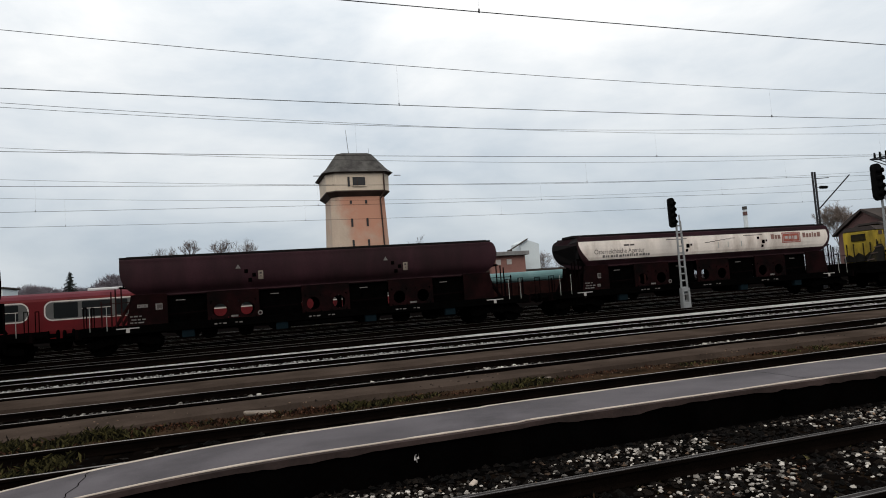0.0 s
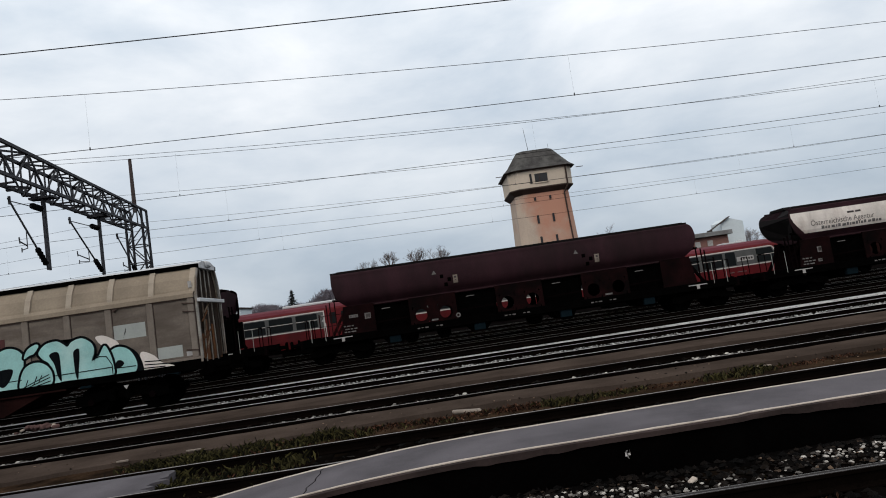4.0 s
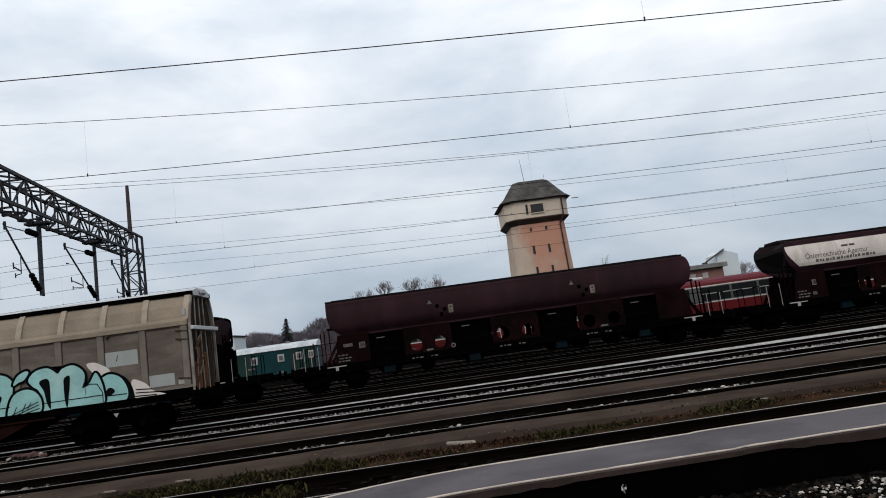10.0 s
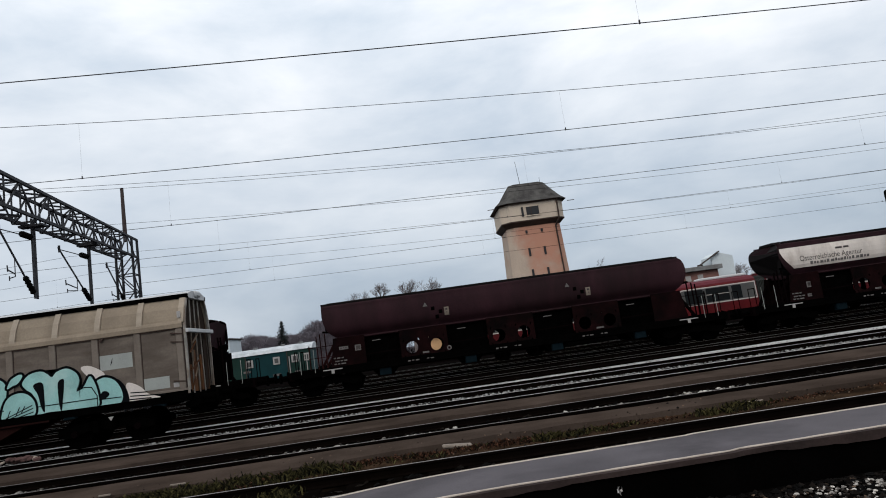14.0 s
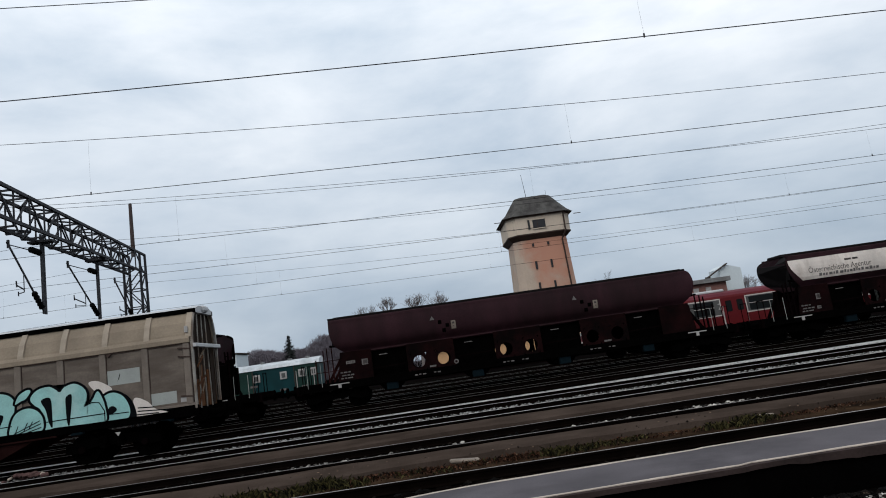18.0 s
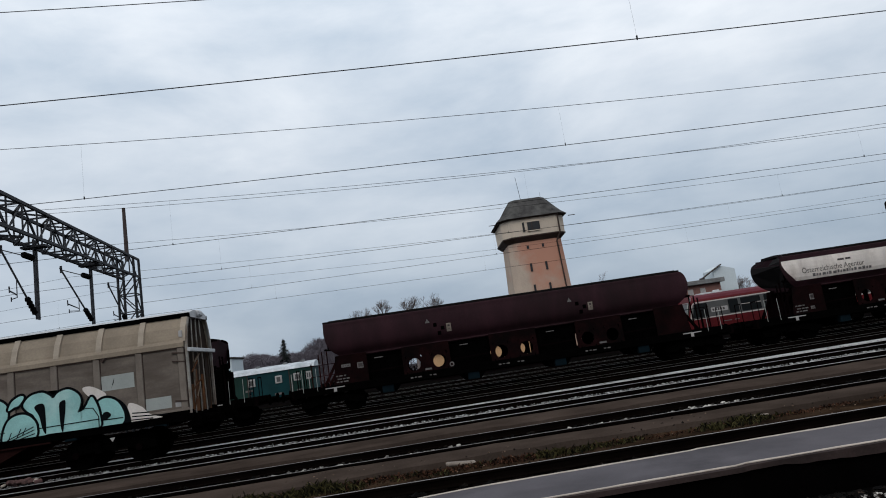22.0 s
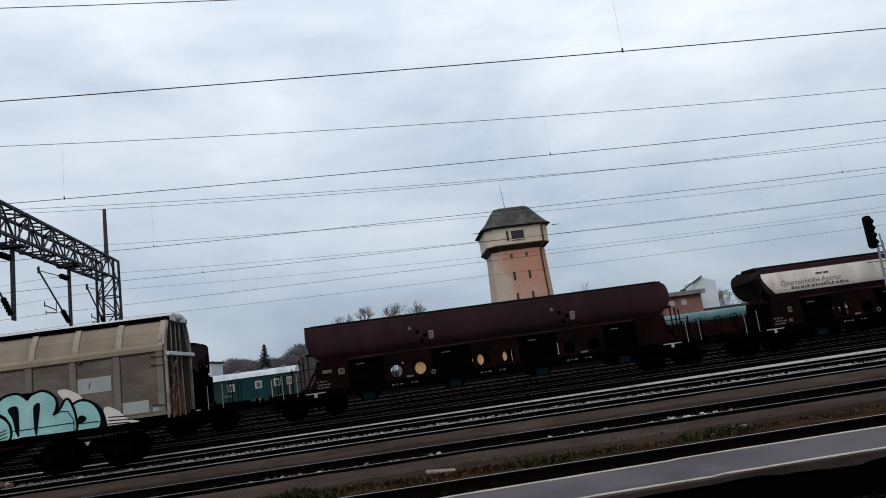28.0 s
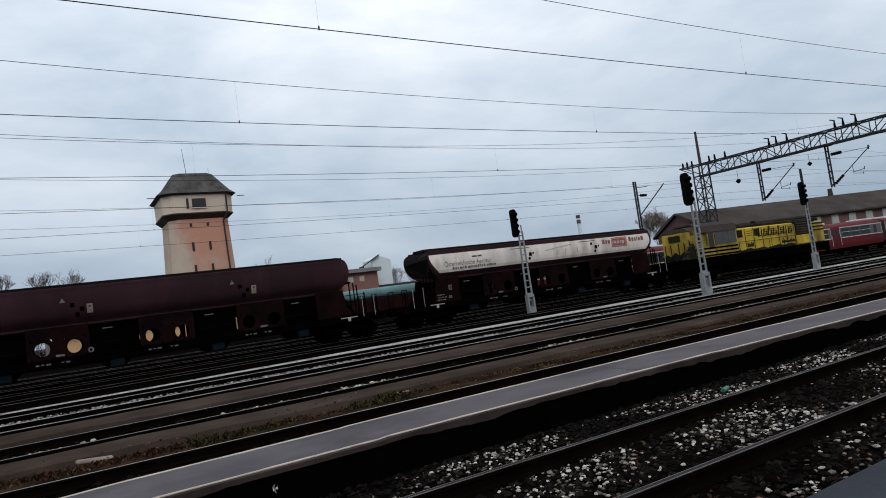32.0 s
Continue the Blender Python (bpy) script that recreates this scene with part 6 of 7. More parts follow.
wire(19.4, sag(6.836, 0.00165, 11.5), -70, 160, 0.0068, "second sagging messenger wire over a track", 2.0)


for x, y, z in ((35.2, 23.8, 5.85), (42.9, 23.8, 6.76)):
    wi = thing("wire_insulator", pose(x, y, z), "dark round insulator hung in a wire", "insulator", "insulators in the wires")
    b = BM()
    for za, zb2, r0, r1 in ((-0.14, 0.0, 0.05, 0.16), (0.0, 0.12, 0.16, 0.05), (0.12, 0.62, 0.012, 0.012)):
        rod(b, (0, 0, za), (0, 0, zb2), r0, r1, 10)
    part("disc", b, SIGNALBLACK, wi)


# ---- light signals ----
def signal_post(x, y, head_side=-1, hw=0.26):
    s = thing("light_signal", pose(x, y, 0.0), "black light signal on a pale steel lattice post", "railway signal", "light signals")
    for k in (-1, 1):
        b = BM()
        bar(b, (k * 0.21, 0, -0.2), (k * 0.13, 0, 4.62), 0.045, 0.10)
        part("post_rail", b, GALV, s)
    for k in range(12):
        b = BM()
        z = 0.25 + 0.37 * k
        wdt = 0.21 - 0.08 * z / 4.6
        box(b, -wdt, wdt, -0.04, 0.04, z, z + 0.07)
        part("rung", b, GALV, s)
    b = BM()
    box(b, -0.25, 0.25, -0.14, 0.14, -0.2, 0.22, 0.02)
    for k in (-1, 1):
        box(b, k * 0.19 - 0.06, k * 0.19 + 0.06, -0.13, 0.13, 0.2, 0.85, 0.01)
    box(b, -0.24, 0.24, -0.13, 0.13, 0.8, 0.98, 0.01)
    part("cable_box", b, GALV, s, "pale cable cabinet at the foot")
    b = BM()
    bar(b, (0, 0, 4.55), (head_side * 0.42, -0.1, 4.75), 0.07)
    bar(b, (0.1, 0, 4.62), (0.1, 0, 4.95), 0.05)
    part("head_bracket", b, GALV, s)
    hx = head_side * 0.43
    b = BM()
    o = rounded(hx - hw, hx + hw, 4.26, 5.86, hw - 0.02, hw - 0.02, 6)
    vs = [b.verts.new((p[0], -0.18, p[1])) for p in o]
    v2 = [b.verts.new((p[0], -0.02, p[1])) for p in o]
    b.faces.new(vs)
    b.faces.new(v2[::-1])
    for i in range(len(o)):
        b.faces.new((vs[i], vs[(i + 1) % len(o)], v2[(i + 1) % len(o)], v2[i]))
    head = part("signal_head", b, SIGNALBLACK, s, "black oval signal head")
    for k in range(4):
        z = 4.55 + 0.33 * k
        b = BM()
        rod(b, (hx, -0.18, z), (hx, -0.40, z), 0.12, 0.11, 12, caps=False)
        rod(b, (hx, -0.19, z), (hx, -0.20, z), 0.09, 0.09, 12)
        part("lamp_hood", b, SIGNALBLACK, head)
    return s


signal_post(23.3, 29.75, hw=0.19)
signal_post(27.2, 21.0)
signal_post(44.75, 25.55)
b = BM()
rod(b, (0, 0, -0.2), (0, 0, 7.0), 0.11, 0.09, 8)
mast = thing("catenary_mast", pose(46.6, 26.6, 0), "slim grey catenary mast beside a signal", "mast")
part("pole", b, LATTICE, mast)
mast2 = thing("catenary_mast", pose(41.2, 37.0, 0), "grey twin-channel catenary mast with a slanted arm", "mast")
for k in (-0.12, 0.12):
    b = BM()
    bar(b, (k, 0, -0.2), (k, 0, 8.5), 0.10)
    part("pole_channel", b, LATTICE, mast2)
b = BM()
bar(b, (0.1, 0, 5.7), (3.1, -0.3, 8.2), 0.07)
bar(b, (0.1, 0, 8.0), (1.3, -0.1, 8.05), 0.05)
part("cantilever_arm", b, LATTICE, mast2)
b = BM()
for k in range(4):
    rod(b, (0.45 + 0.17 * k, -0.05, 7.35), (0.58 + 0.17 * k, -0.05, 7.35), 0.12, 0.10, 8)
bar(b, (0.1, 0, 7.35), (1.2, -0.1, 7.36), 0.03)
part("insulator", b, SIGNALBLACK, mast2, "dark ribbed insulator")


# ---- work huts, loaded wagon and buildings behind ----
def work_hut(x0, x1, y, label):
    h = thing("work_coach", pose((x0 + x1) / 2, y, 0), label, "work coach")
    hl = (x1 - x0) / 2
    b = BM()
    box(b, -hl, hl, -1.35, 1.35, 0.75, 2.62, 0.03)
    part("body", b, TEAL, h, "teal painted coach body")
    for a, c in ((-hl - 0.004, -0.92), (2.05, hl + 0.004)):
        b = BM()
        box(b, a, c, -1.372, -1.30, 0.80, 2.60)
        part("end_section", b, DULLGREEN, h, "dull green end section")
    b = BM()
    prism(b, [(-1.45, 2.6), (-1.2, 2.85), (0, 3.05), (1.2, 2.85), (1.45, 2.6)], -hl - 0.15, hl + 0.15)
    part("roof", b, SNOWROOF, h, "pale tin roof")
    for x in (-2.6, -0.61, 1.28, 2.58, 3.42):
        b = BM()
        box(b, x - 0.24, x + 0.24, -1.42, -1.34, 1.74, 2.28, 0.02)
        fr = part("window_frame", b, MARKWHITE, h, "white window frame")
        b = BM()
        box(b, x - 0.13, x + 0.13, -1.432, -1.405, 1.85, 2.17)
        part("window_pane", b, GREYBAND, fr, "dull grey pane")
    for x in (-2.9, -0.4, 1.6, 2.9):
        b = BM()
        rod(b, (x, -0.1, 2.98), (x, -0.1, 3.16), 0.14, 0.17, 8)
        part("roof_vent", b, SLABGREY, h, "small grey roof vent")
    for x in (-0.75, 2.2, hl - 0.3):
        b = BM()
        rod(b, (x, -1.46, 0.85), (x, -1.46, 2.2), 0.03, 0.03, 6)
        part("handrail", b, MARKWHITE, h, "white handrail")
    for x0, x1, z in ((-1.1, -0.6, 1.42), (0.95, 1.5, 0.95), (2.5, 2.9, 1.0)):
        b = BM()
        box(b, x0, x1, -1.386, -1.36, z, z + 0.14)
        part("data_plate", b, DIMWHITE, h, "worn pale data plate")
    for x in (-hl + 0.2, -0.90, 2.05, hl - 0.1):
        b = BM()
        bar(b, (x, -1.38, 0.8), (x, -1.38, 2.55), 0.05)
        part("corner_strip", b, DARKTRIM, h)
    b = BM()
    box(b, -hl, hl, -1.1, 1.1, 0.45, 0.75)
    part("underframe", b, BLACK, h)
    for x in (-hl * 0.6, hl * 0.6):
        wheelset(h, x, 0.42)


track(49.4)
work_hut(-15.2, -7.75, 49.4, "teal work coach with white-framed windows")


def pipe_wagon():
    w = thing("flat_wagon", pose(24.5, 47.6, 0), "dark maroon low-sided wagon under a pale teal cover", "freight wagon")
    b = BM()
    box(b, -9.0, 9.0, -1.3, 1.3, 1.0, 2.05, 0.03)
    part("body", b, TRUSSBROWN, w, "dark maroon boarded wagon body")
    b = BM()
    rod(b, (-9.2, -0.6, 2.45), (9.2, -0.6, 2.45), 0.40, 0.40, 16)
    part("cover_roll", b, TEALPIPE, w, "pale teal rolled cover", smooth=False)
    for x in (-8, -5.5, -3, -0.5, 2, 4.5, 7):
        b = BM()
        bar(b, (x, -1.33, 0.9), (x, -1.33, 2.2), 0.09)
        part("stake", b, BROWN_DK, w)
    b = BM()
    box(b, -9.0, 9.0, -1.2, 1.2, 0.7, 1.0)
    part("underframe", b, BLACK, w)
    for x in (-6.2, 6.2):
        bogie(w, x)


pipe_wagon()


def house(name, x, y, rz, w, d, eave, ridge, wall, roof, label, windows=(), category="house"):
    h = thing(name, pose(x, y, -0.2, 0, 0, rz), label, category)
    b = BM()
    prism_y(b, [(-w / 2, 0), (w / 2, 0), (w / 2, eave), (0, ridge), (-w / 2, eave)], -d / 2, d / 2)
    part("wall", b, wall, h)
    for s in (-1, 1):
        b = BM()
        ex = w / 2 + 0.5
        ez = eave - (ridge - eave) * 0.5 / (w / 2)
        prism_y(b, [(0, ridge + 0.25), (s * ex, ez + 0.25), (s * ex, ez), (0, ridge)], -d / 2 - 0.5, d / 2 + 0.5)
        part("roof", b, roof, h)
    for u, z, ww, hh in windows:
        b = BM()
        box(b, u - ww / 2, u + ww / 2, -d / 2 - 0.05, -d / 2 + 0.05, z, z + hh)
        win = part("window", b, MARKWHITE, h, "white window frame")
        b = BM()
        box(b, u - ww / 2 + 0.12, u + ww / 2 - 0.12, -d / 2 - 0.07, -d / 2 - 0.04, z + 0.12, z + hh - 0.12)
        part("pane", b, PATCH, win)
    return h


def gabled_house():
    h = thing("gabled_house", pose(51.0, 112, -0.2), "pale blue-grey gabled house behind the yard", "house")
    b = BM()
    prism_y(b, [(-0.4, 0), (3.3, 0), (3.3, 9.45), (1.0, 10.25), (0.6, 10.25), (-0.4, 9.65)], -3.5, 0.5)
    part("wall", b, PALEWALL, h, "pale plaster wall with distance haze painted in")
    b = BM()
    prism_y(b, [(-3.5, 8.10), (1.0, 10.50), (1.0, 10.36), (-3.5, 7.96)], -4.0, -3.2)
    part("roof", b, GREYROOF, h, "dark overhanging roof slope")
    b = BM()
    box(b, -2.9, -2.2, -3.8, -3.2, 7.2, 8.6)
    part("balcony_post", b, GREYROOF, h)


gabled_house()


def flat_block():
    h = thing("brick_building", pose(46.2, 108, -0.2, 0, 0, 4), "dull red brick building with a flat overhanging roof", "building")
    b = BM()
    box(b, -3.2, 3.4, -3, 3, 0, 7.4)
    part("wall", b, PINKWALL, h)
    b = BM()
    box(b, -4.2, 3.9, -3.8, 3.6, 7.4, 8.1, 0.05)
    part("roof", b, SLABGREY, h, "grey concrete roof slab")
    for x in (-1.9, 0.2):
        b = BM()
        box(b, x - 0.45, x + 0.45, -3.08, -2.95, 5.9, 6.8)
        part("window", b, MARKWHITE, h, "white window")
    b = BM()
    box(b, 3.4, 14.0, -2, 4, 0, 4.9)
    part("annexe", b, GREYROOF, h, "dark low annexe")
    b = BM()
    box(b, -20, -3.2, -2, 4, 0, 5.2)
    part("annexe", b, GREYROOF, h, "dark low annexe")


flat_block()
shed = thing("flat_roofed_building", pose(-26.6, 95, -0.2), "white flat-roofed building behind the wagons", "building")
b = BM()
box(b, -2.0, 1.0, -3, 3, 0, 6.2)
shed_wall = part("wall", b, PALEWALL, shed, "white rendered wall")
b = BM()
box(b, -2.2, 1.2, -3.2, 3.2, 6.2, 6.42, 0.03)
part("roof", b, GREYROOF, shed, "thin dark flat roof")
for z in (2.6, 4.1, 5.2):
    for x in (-1.2, -0.3, 0.5):
        b = BM()
        box(b, x - 0.3, x + 0.3, -3.04, -2.96, z, z + 0.55)
        part("window", b, BLUEGREY, shed_wall, "small dark window")
low_hall = house("hall", 6.8, 70, 90, 8, 12.0, 2.7, 3.0, OCHRE, GREYROOF, "low ochre-walled hall behind the railcar track", category="hall")


b = BM()
box(b, -4.12, 4.12, -6.12, 6.12, 0.0, 1.15)
part("plinth", b, BROWN_DK, low_hall, "dark brown plinth")


def station_hall():
    """Long hall with a pitched grey roof, standing at an angle to the tracks."""
    a, c = Vector((98.8, 80.0, 0)), Vector((189.8, 55.0, 0))
    mid, L = (a + c) / 2, (c - a).length
    ang = math.degrees(math.atan2(c.y - a.y, c.x - a.x))
    h = thing("long_hall", pose(mid.x, mid.y, -0.2, 0, 0, ang), "long brick hall with a weathered grey roof", "hall")
    b = BM()
    prism(b, [(-7, 0), (7, 0), (7, 6.9), (0, 10.2), (-7, 6.9)], -L / 2, L / 2)
    part("wall", b, BRICKRED, h)
    for s in (-1, 1):
        b = BM()
        prism(b, [(0, 10.45), (s * 2.5, 9.55), (s * 5.4, 8.2), (s * 7.8, 6.8), (s * 7.8, 6.5), (0, 10.15)], -L / 2 - 0.6, L / 2 + 0.6)
        part("roof", b, GREYROOF, h, "weathered grey roof slope")
    x = -L / 2 + 3
    while x < L / 2 - 2:
        b = BM()
        box(b, x, x + 1.6, -7.08, -6.95, 4.4, 6.3)
        win = part("window", b, MARKWHITE, h, "pale window frame")
        b = BM()
        box(b, x + 0.15, x + 1.45, -7.1, -6.96, 4.55, 6.15)
        part("pane", b, PATCH, win)
        x += 4.0
    b = BM()
    rod(b, (-12, 0, 10.0), (-12, 0, 11.8), 0.5, 0.4, 10)
    part("roof_vent", b, GREYROOF, h)


station_hall()
ch = thing("chimney", pose(131.0, 140.0, -0.2), "far slim factory chimney", "chimney")
b = BM()
rod(b, (0, 0, 0), (0, 0, 18.0), 0.75, 0.5, 12)
part("stack", b, PALEWALL, ch)
b = BM()
rod(b, (0, 0, 17.9), (0, 0, 18.7), 0.62, 0.62, 12)
part("cap", b, ROOFTILE, ch, "dark chimney head")
b = BM()
rod(b, (0, 0, 16.3), (0, 0, 17.3), 0.6, 0.58, 12)
part("band", b, BRICKRED, ch, "dull red band")


# ---- trees ----
def bare_tree(x, y, h, half, seed, bark=BARK, dense=1, label="bare winter tree with a spreading crown"):
    """A trunk that forks again and again into ever finer branches, h metres high and about 2 * half wide."""
    rnd = random.Random(seed)
    t = thing("bare_tree", pose(x, y, -0.2), label, "tree", "bare trees behind the yard")
    fork = Vector((rnd.uniform(-0.2, 0.2), rnd.uniform(-0.2, 0.2), max(h * 0.35, h - 2.3 * half)))
    b = BM()
    rod(b, (0, 0, 0), fork, h * 0.022, h * 0.015, 7)
    part("trunk", b, BARK, t)
    b = BM()
    span = h - fork.z
    floor_r = 0.008 * dense ** 0.3

    def grow(p, d, ln, r, level):
        bend = Vector((rnd.uniform(-0.25, 0.25), rnd.uniform(-0.25, 0.25), rnd.uniform(-0.05, 0.25)))
        mid = p + d * ln * 0.5
        d2 = (d + bend).normalized()
        e = mid + d2 * ln * 0.5
        rod(b, p, mid, r, r * 0.8, 3, caps=False)
        rod(b, mid, e, r * 0.8, r * 0.6, 3, caps=False)
        if level == 0:
            return
        for _ in range(4 if dense > 1 or level % 2 else 3):
            out = Vector((rnd.uniform(-0.85, 0.85), rnd.uniform(-0.85, 0.85), rnd.uniform(-0.15, 0.65)))
            grow(p.lerp(e, rnd.uniform(0.45, 1.0)), (d2 + out).normalized(), ln * rnd.uniform(0.5, 0.75), max(floor_r, r * 0.55), level - 1)

    for k in range(8):
        ang = k * 0.785 + rnd.uniform(-0.3, 0.3)
        lean = rnd.uniform(0.25, 0.95) * half / span * 1.25
        grow(fork, Vector((math.cos(ang) * lean, math.sin(ang) * lean, 1)).normalized(), span * rnd.uniform(0.42, 0.54), h * 0.005, 5 if dense > 1 else 4)
    top = max(v.co.z for v in b.verts)
    wide = sorted(max(abs(v.co.x), abs(v.co.y)) for v in b.verts)[int(0.97 * len(b.verts))]
    for v in b.verts:
        v.co.x *= half / wide
        v.co.y *= half / wide
        v.co.z = fork.z + (v.co.z - fork.z) * span / (top - fork.z)
    part("crown", b, bark, t, "fine bare branches")
    return t


for k, (x, y, h, half) in enumerate(((-5.3, 112, 13.3, 1.5), (-0.5, 112, 13.3, 1.8), (3.5, 112, 13.1, 1.95), (-9.0, 112, 12.4, 2.0), (33.0, 116, 12.9, 2.6), (57.4, 118, 9.6, 2.4), (60.5, 120, 9.3, 2.6),
                                     (63.5, 118, 8.8, 2.0), (107.0, 92, 13.6, 3.8), (75, 190, 14, 5), (86, 200, 13, 5))):
    bare_tree(x, y, h, half, 10 + k, PALETWIG if 90 < x < 130 else BARK, 3 if 90 < x < 130 else 1)


def fir(x, y, h):
    t = thing("fir_tree", pose(x, y, -0.2), "dark narrow fir tree", "tree")
    b = BM()
    rod(b, (0, 0, 0), (0, 0, h), 0.16, 0.02, 6)
    part("trunk", b, BARK, t)
    rnd = random.Random(5)
    b = BM()
    z = 0.12 * h
    while z < h - 0.15:
        reach = (1 - z / h) ** 0.8 * 2.7 * rnd.uniform(0.75, 1.12) + 0.12
        for _ in range(9):
            a = rnd.uniform(0, 6.283)
            ln = reach * rnd.uniform(0.55, 1.1)
            for q in range(10):
                f0, f1 = q / 10, min(1.0, q / 10 + 0.28)
                side = rnd.uniform(-0.5, 0.5)
                p = Vector((math.cos(a) * ln * f0, math.sin(a) * ln * f0, z - 0.30 * ln * f0))
                e = Vector((math.cos(a + side) * ln * f1, math.sin(a + side) * ln * f1, z - 0.34 * ln * f1 - rnd.uniform(0, 0.18)))
                sd = Vector((-math.sin(a), math.cos(a), 0.3)) * 0.10
                b.faces.new([b.verts.new(v) for v in (p, p.lerp(e, 0.6) + sd, e, p.lerp(e, 0.6) - sd)])
        z += 0.20
    part("crown", b, FIR, t, "dark drooping fir branches")


fir(-21.95, 110, 9.1)


def scrub():
    """Far brown woods along the horizon: many thin bare twigs."""
    rnd = np.random.default_rng(3)
    n = 110000
    x = np.where(rnd.random(n) < 0.6, rnd.uniform(-52, -10, n), rnd.uniform(-130, 240, n))
    y = rnd.uniform(150, 170, n)
    hgt = 6.3 + 0.7 * np.sin(x * 0.11) + 0.5 * np.sin(x * 0.8 + 1) + 3.9 * np.exp(-((x + 22) / 6.5) ** 2) + 1.7 * np.exp(-((x + 37) / 5) ** 2)
    z0 = rnd.uniform(0, 1, n) ** 0.75 * hgt
    ln = rnd.uniform(0.5, 1.5, n) * (1.15 - 0.5 * z0 / hgt)
    a = rnd.uniform(-1.1, 1.1, n)
    vs, fs = [], []
    for i in range(n):
        k = len(vs)
        dx, dz = math.sin(a[i]) * ln[i], math.cos(a[i]) * ln[i]
        vs += [(x[i] - 0.06, y[i], z0[i]), (x[i] + 0.06, y[i], z0[i]), (x[i] + dx, y[i] + rnd.uniform(-0.5, 0.5), z0[i] + dz)]
        fs.append((k, k + 1, k + 2))
    tagged(raw("far_woods", vs, fs, WOODS), "brown leafless woods along the horizon, paled by painted haze", "woods", kind="stuff")


scrub()


# ---- stones, weeds and litter ----
def stones(name, n, xr, yr, z, size, mat, label, seed, taper=None, clump=0.0, cobble=False):
    """Loose angular stones, each a small irregular polyhedron."""
    rnd = np.random.default_rng(seed)
    base = np.array([(1, 0, 0), (-1, 0, 0), (0, 1, 0), (0, -1, 0), (0, 0, 1), (0, 0, -1)], float)
    tri = [(0, 2, 4), (2, 1, 4), (1, 3, 4), (3, 0, 4), (2, 0, 5), (1, 2, 5), (3, 1, 5), (0, 3, 5)]
    if cobble:
        g = (1 + 5 ** 0.5) / 2
        base = np.array([(-1, g, 0), (1, g, 0), (-1, -g, 0), (1, -g, 0), (0, -1, g), (0, 1, g), (0, -1, -g), (0, 1, -g), (g, 0, -1), (g, 0, 1), (-g, 0, -1), (-g, 0, 1)], float) / 1.9
        tri = [(0, 11, 5), (0, 5, 1), (0, 1, 7), (0, 7, 10), (0, 10, 11), (1, 5, 9), (5, 11, 4), (11, 10, 2), (10, 7, 6), (7, 1, 8),
               (3, 9, 4), (3, 4, 2), (3, 2, 6), (3, 6, 8), (3, 8, 9), (4, 9, 5), (2, 4, 11), (6, 2, 10), (8, 6, 7), (9, 8, 1)]
    m = len(base)
    u = rnd.random(n) if taper is None else rnd.random(n) ** taper
    px = xr[0] + (xr[1] - xr[0]) * u
    py = rnd.uniform(yr[0], yr[1], n)
    if clump:
        f = np.sin(px * 2.1 + 1.3 * np.sin(py * 1.9)) + np.sin(py * 3.3 + 1.7 * np.sin(px * 0.9)) + rnd.normal(0, 0.5, n)
        keep = f > clump
        px, py, n = px[keep], py[keep], int(keep.sum())
    s = size * rnd.uniform(0.5, 1.5, n)
    ang = rnd.uniform(0, 6.283, n)
    jit = rnd.uniform(0.68 if cobble else 0.6, 1.22 if cobble else 1.25, (n, m, 3)) * rnd.uniform(0.7, 1.35, (n, 1, 3))
    v = base[None] * jit * s[:, None, None]
    v += rnd.uniform(-0.25, 0.25, (n, m, 3)) * s[:, None, None] * (0.5 if cobble else 1.0)
    v[:, :, 2] *= 0.6
    c, sn = np.cos(ang)[:, None], np.sin(ang)[:, None]
    vx, vy = v[:, :, 0] * c - v[:, :, 1] * sn, v[:, :, 0] * sn + v[:, :, 1] * c
    out = np.stack([vx + px[:, None], vy + py[:, None], v[:, :, 2] + z + s[:, None] * 0.25], -1).reshape(-1, 3)
    faces = [(m * i + a, m * i + b2, m * i + c2) for i in range(n) for a, b2, c2 in tri]
    return tagged(raw(name, out.tolist(), faces, mat), label, "ballast stones", kind="stuff")


stones("ballast_stones", 9000, (-12, 26), (2.75, 6.5), -0.155, 0.02, STONE_BR, "brownish loose stones in the near track", 22, None, clump=-0.5)
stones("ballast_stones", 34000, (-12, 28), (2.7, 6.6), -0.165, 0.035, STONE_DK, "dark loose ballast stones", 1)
stones("ballast_stones", 36000, (-12, 26), (2.75, 6.4), -0.152, 0.019, STONE, "pale loose stones scattered in the near track", 2, clump=0.12, cobble=True)
stones("ballast_stones", 8500, (-12, 40), (13.3, 14.45), -0.145, 0.036, STONE, "pale loose stones along a track", 4, clump=0.7, cobble=True)
stones("ballast_stones", 900, (-10, 30), (11.6, 12.9), -0.03, 0.02, STONE_BR, "brownish grit on the walkway", 9, clump=0.5)
stones("ballast_stones", 2600, (-5, 24), (10.8, 11.7), -0.115, 0.014, STONE_BR, "small brownish stones on the verge", 15, clump=0.2)
stones("ballast_stones", 1200, (-4, 24), (8.0, 8.4), -0.135, 0.016, STONE_BR, "small brownish stones behind the island platform", 16, clump=0.2)
stones("ballast_stones", 1800, (-14, 40), (13.9, 15.5), -0.16, 0.045, STONE_DK, "dark loose stones along a track", 5)
stones("ballast_stones", 11000, (-30, 60), (20.5, 21.9), -0.155, 0.036, STONE_LT, "light grey ballast shoulder", 6)
stones("ballast_stones", 3500, (-14, 40), (8.0, 10.9), -0.165, 0.045, STONE_DK, "dark loose stones beside the island platform", 7)
stones("gravel_stones", 3500, (-25, 60), (24.5, 25.5), -0.14, 0.022, STONE_LT, "pale gravel on the path", 8)


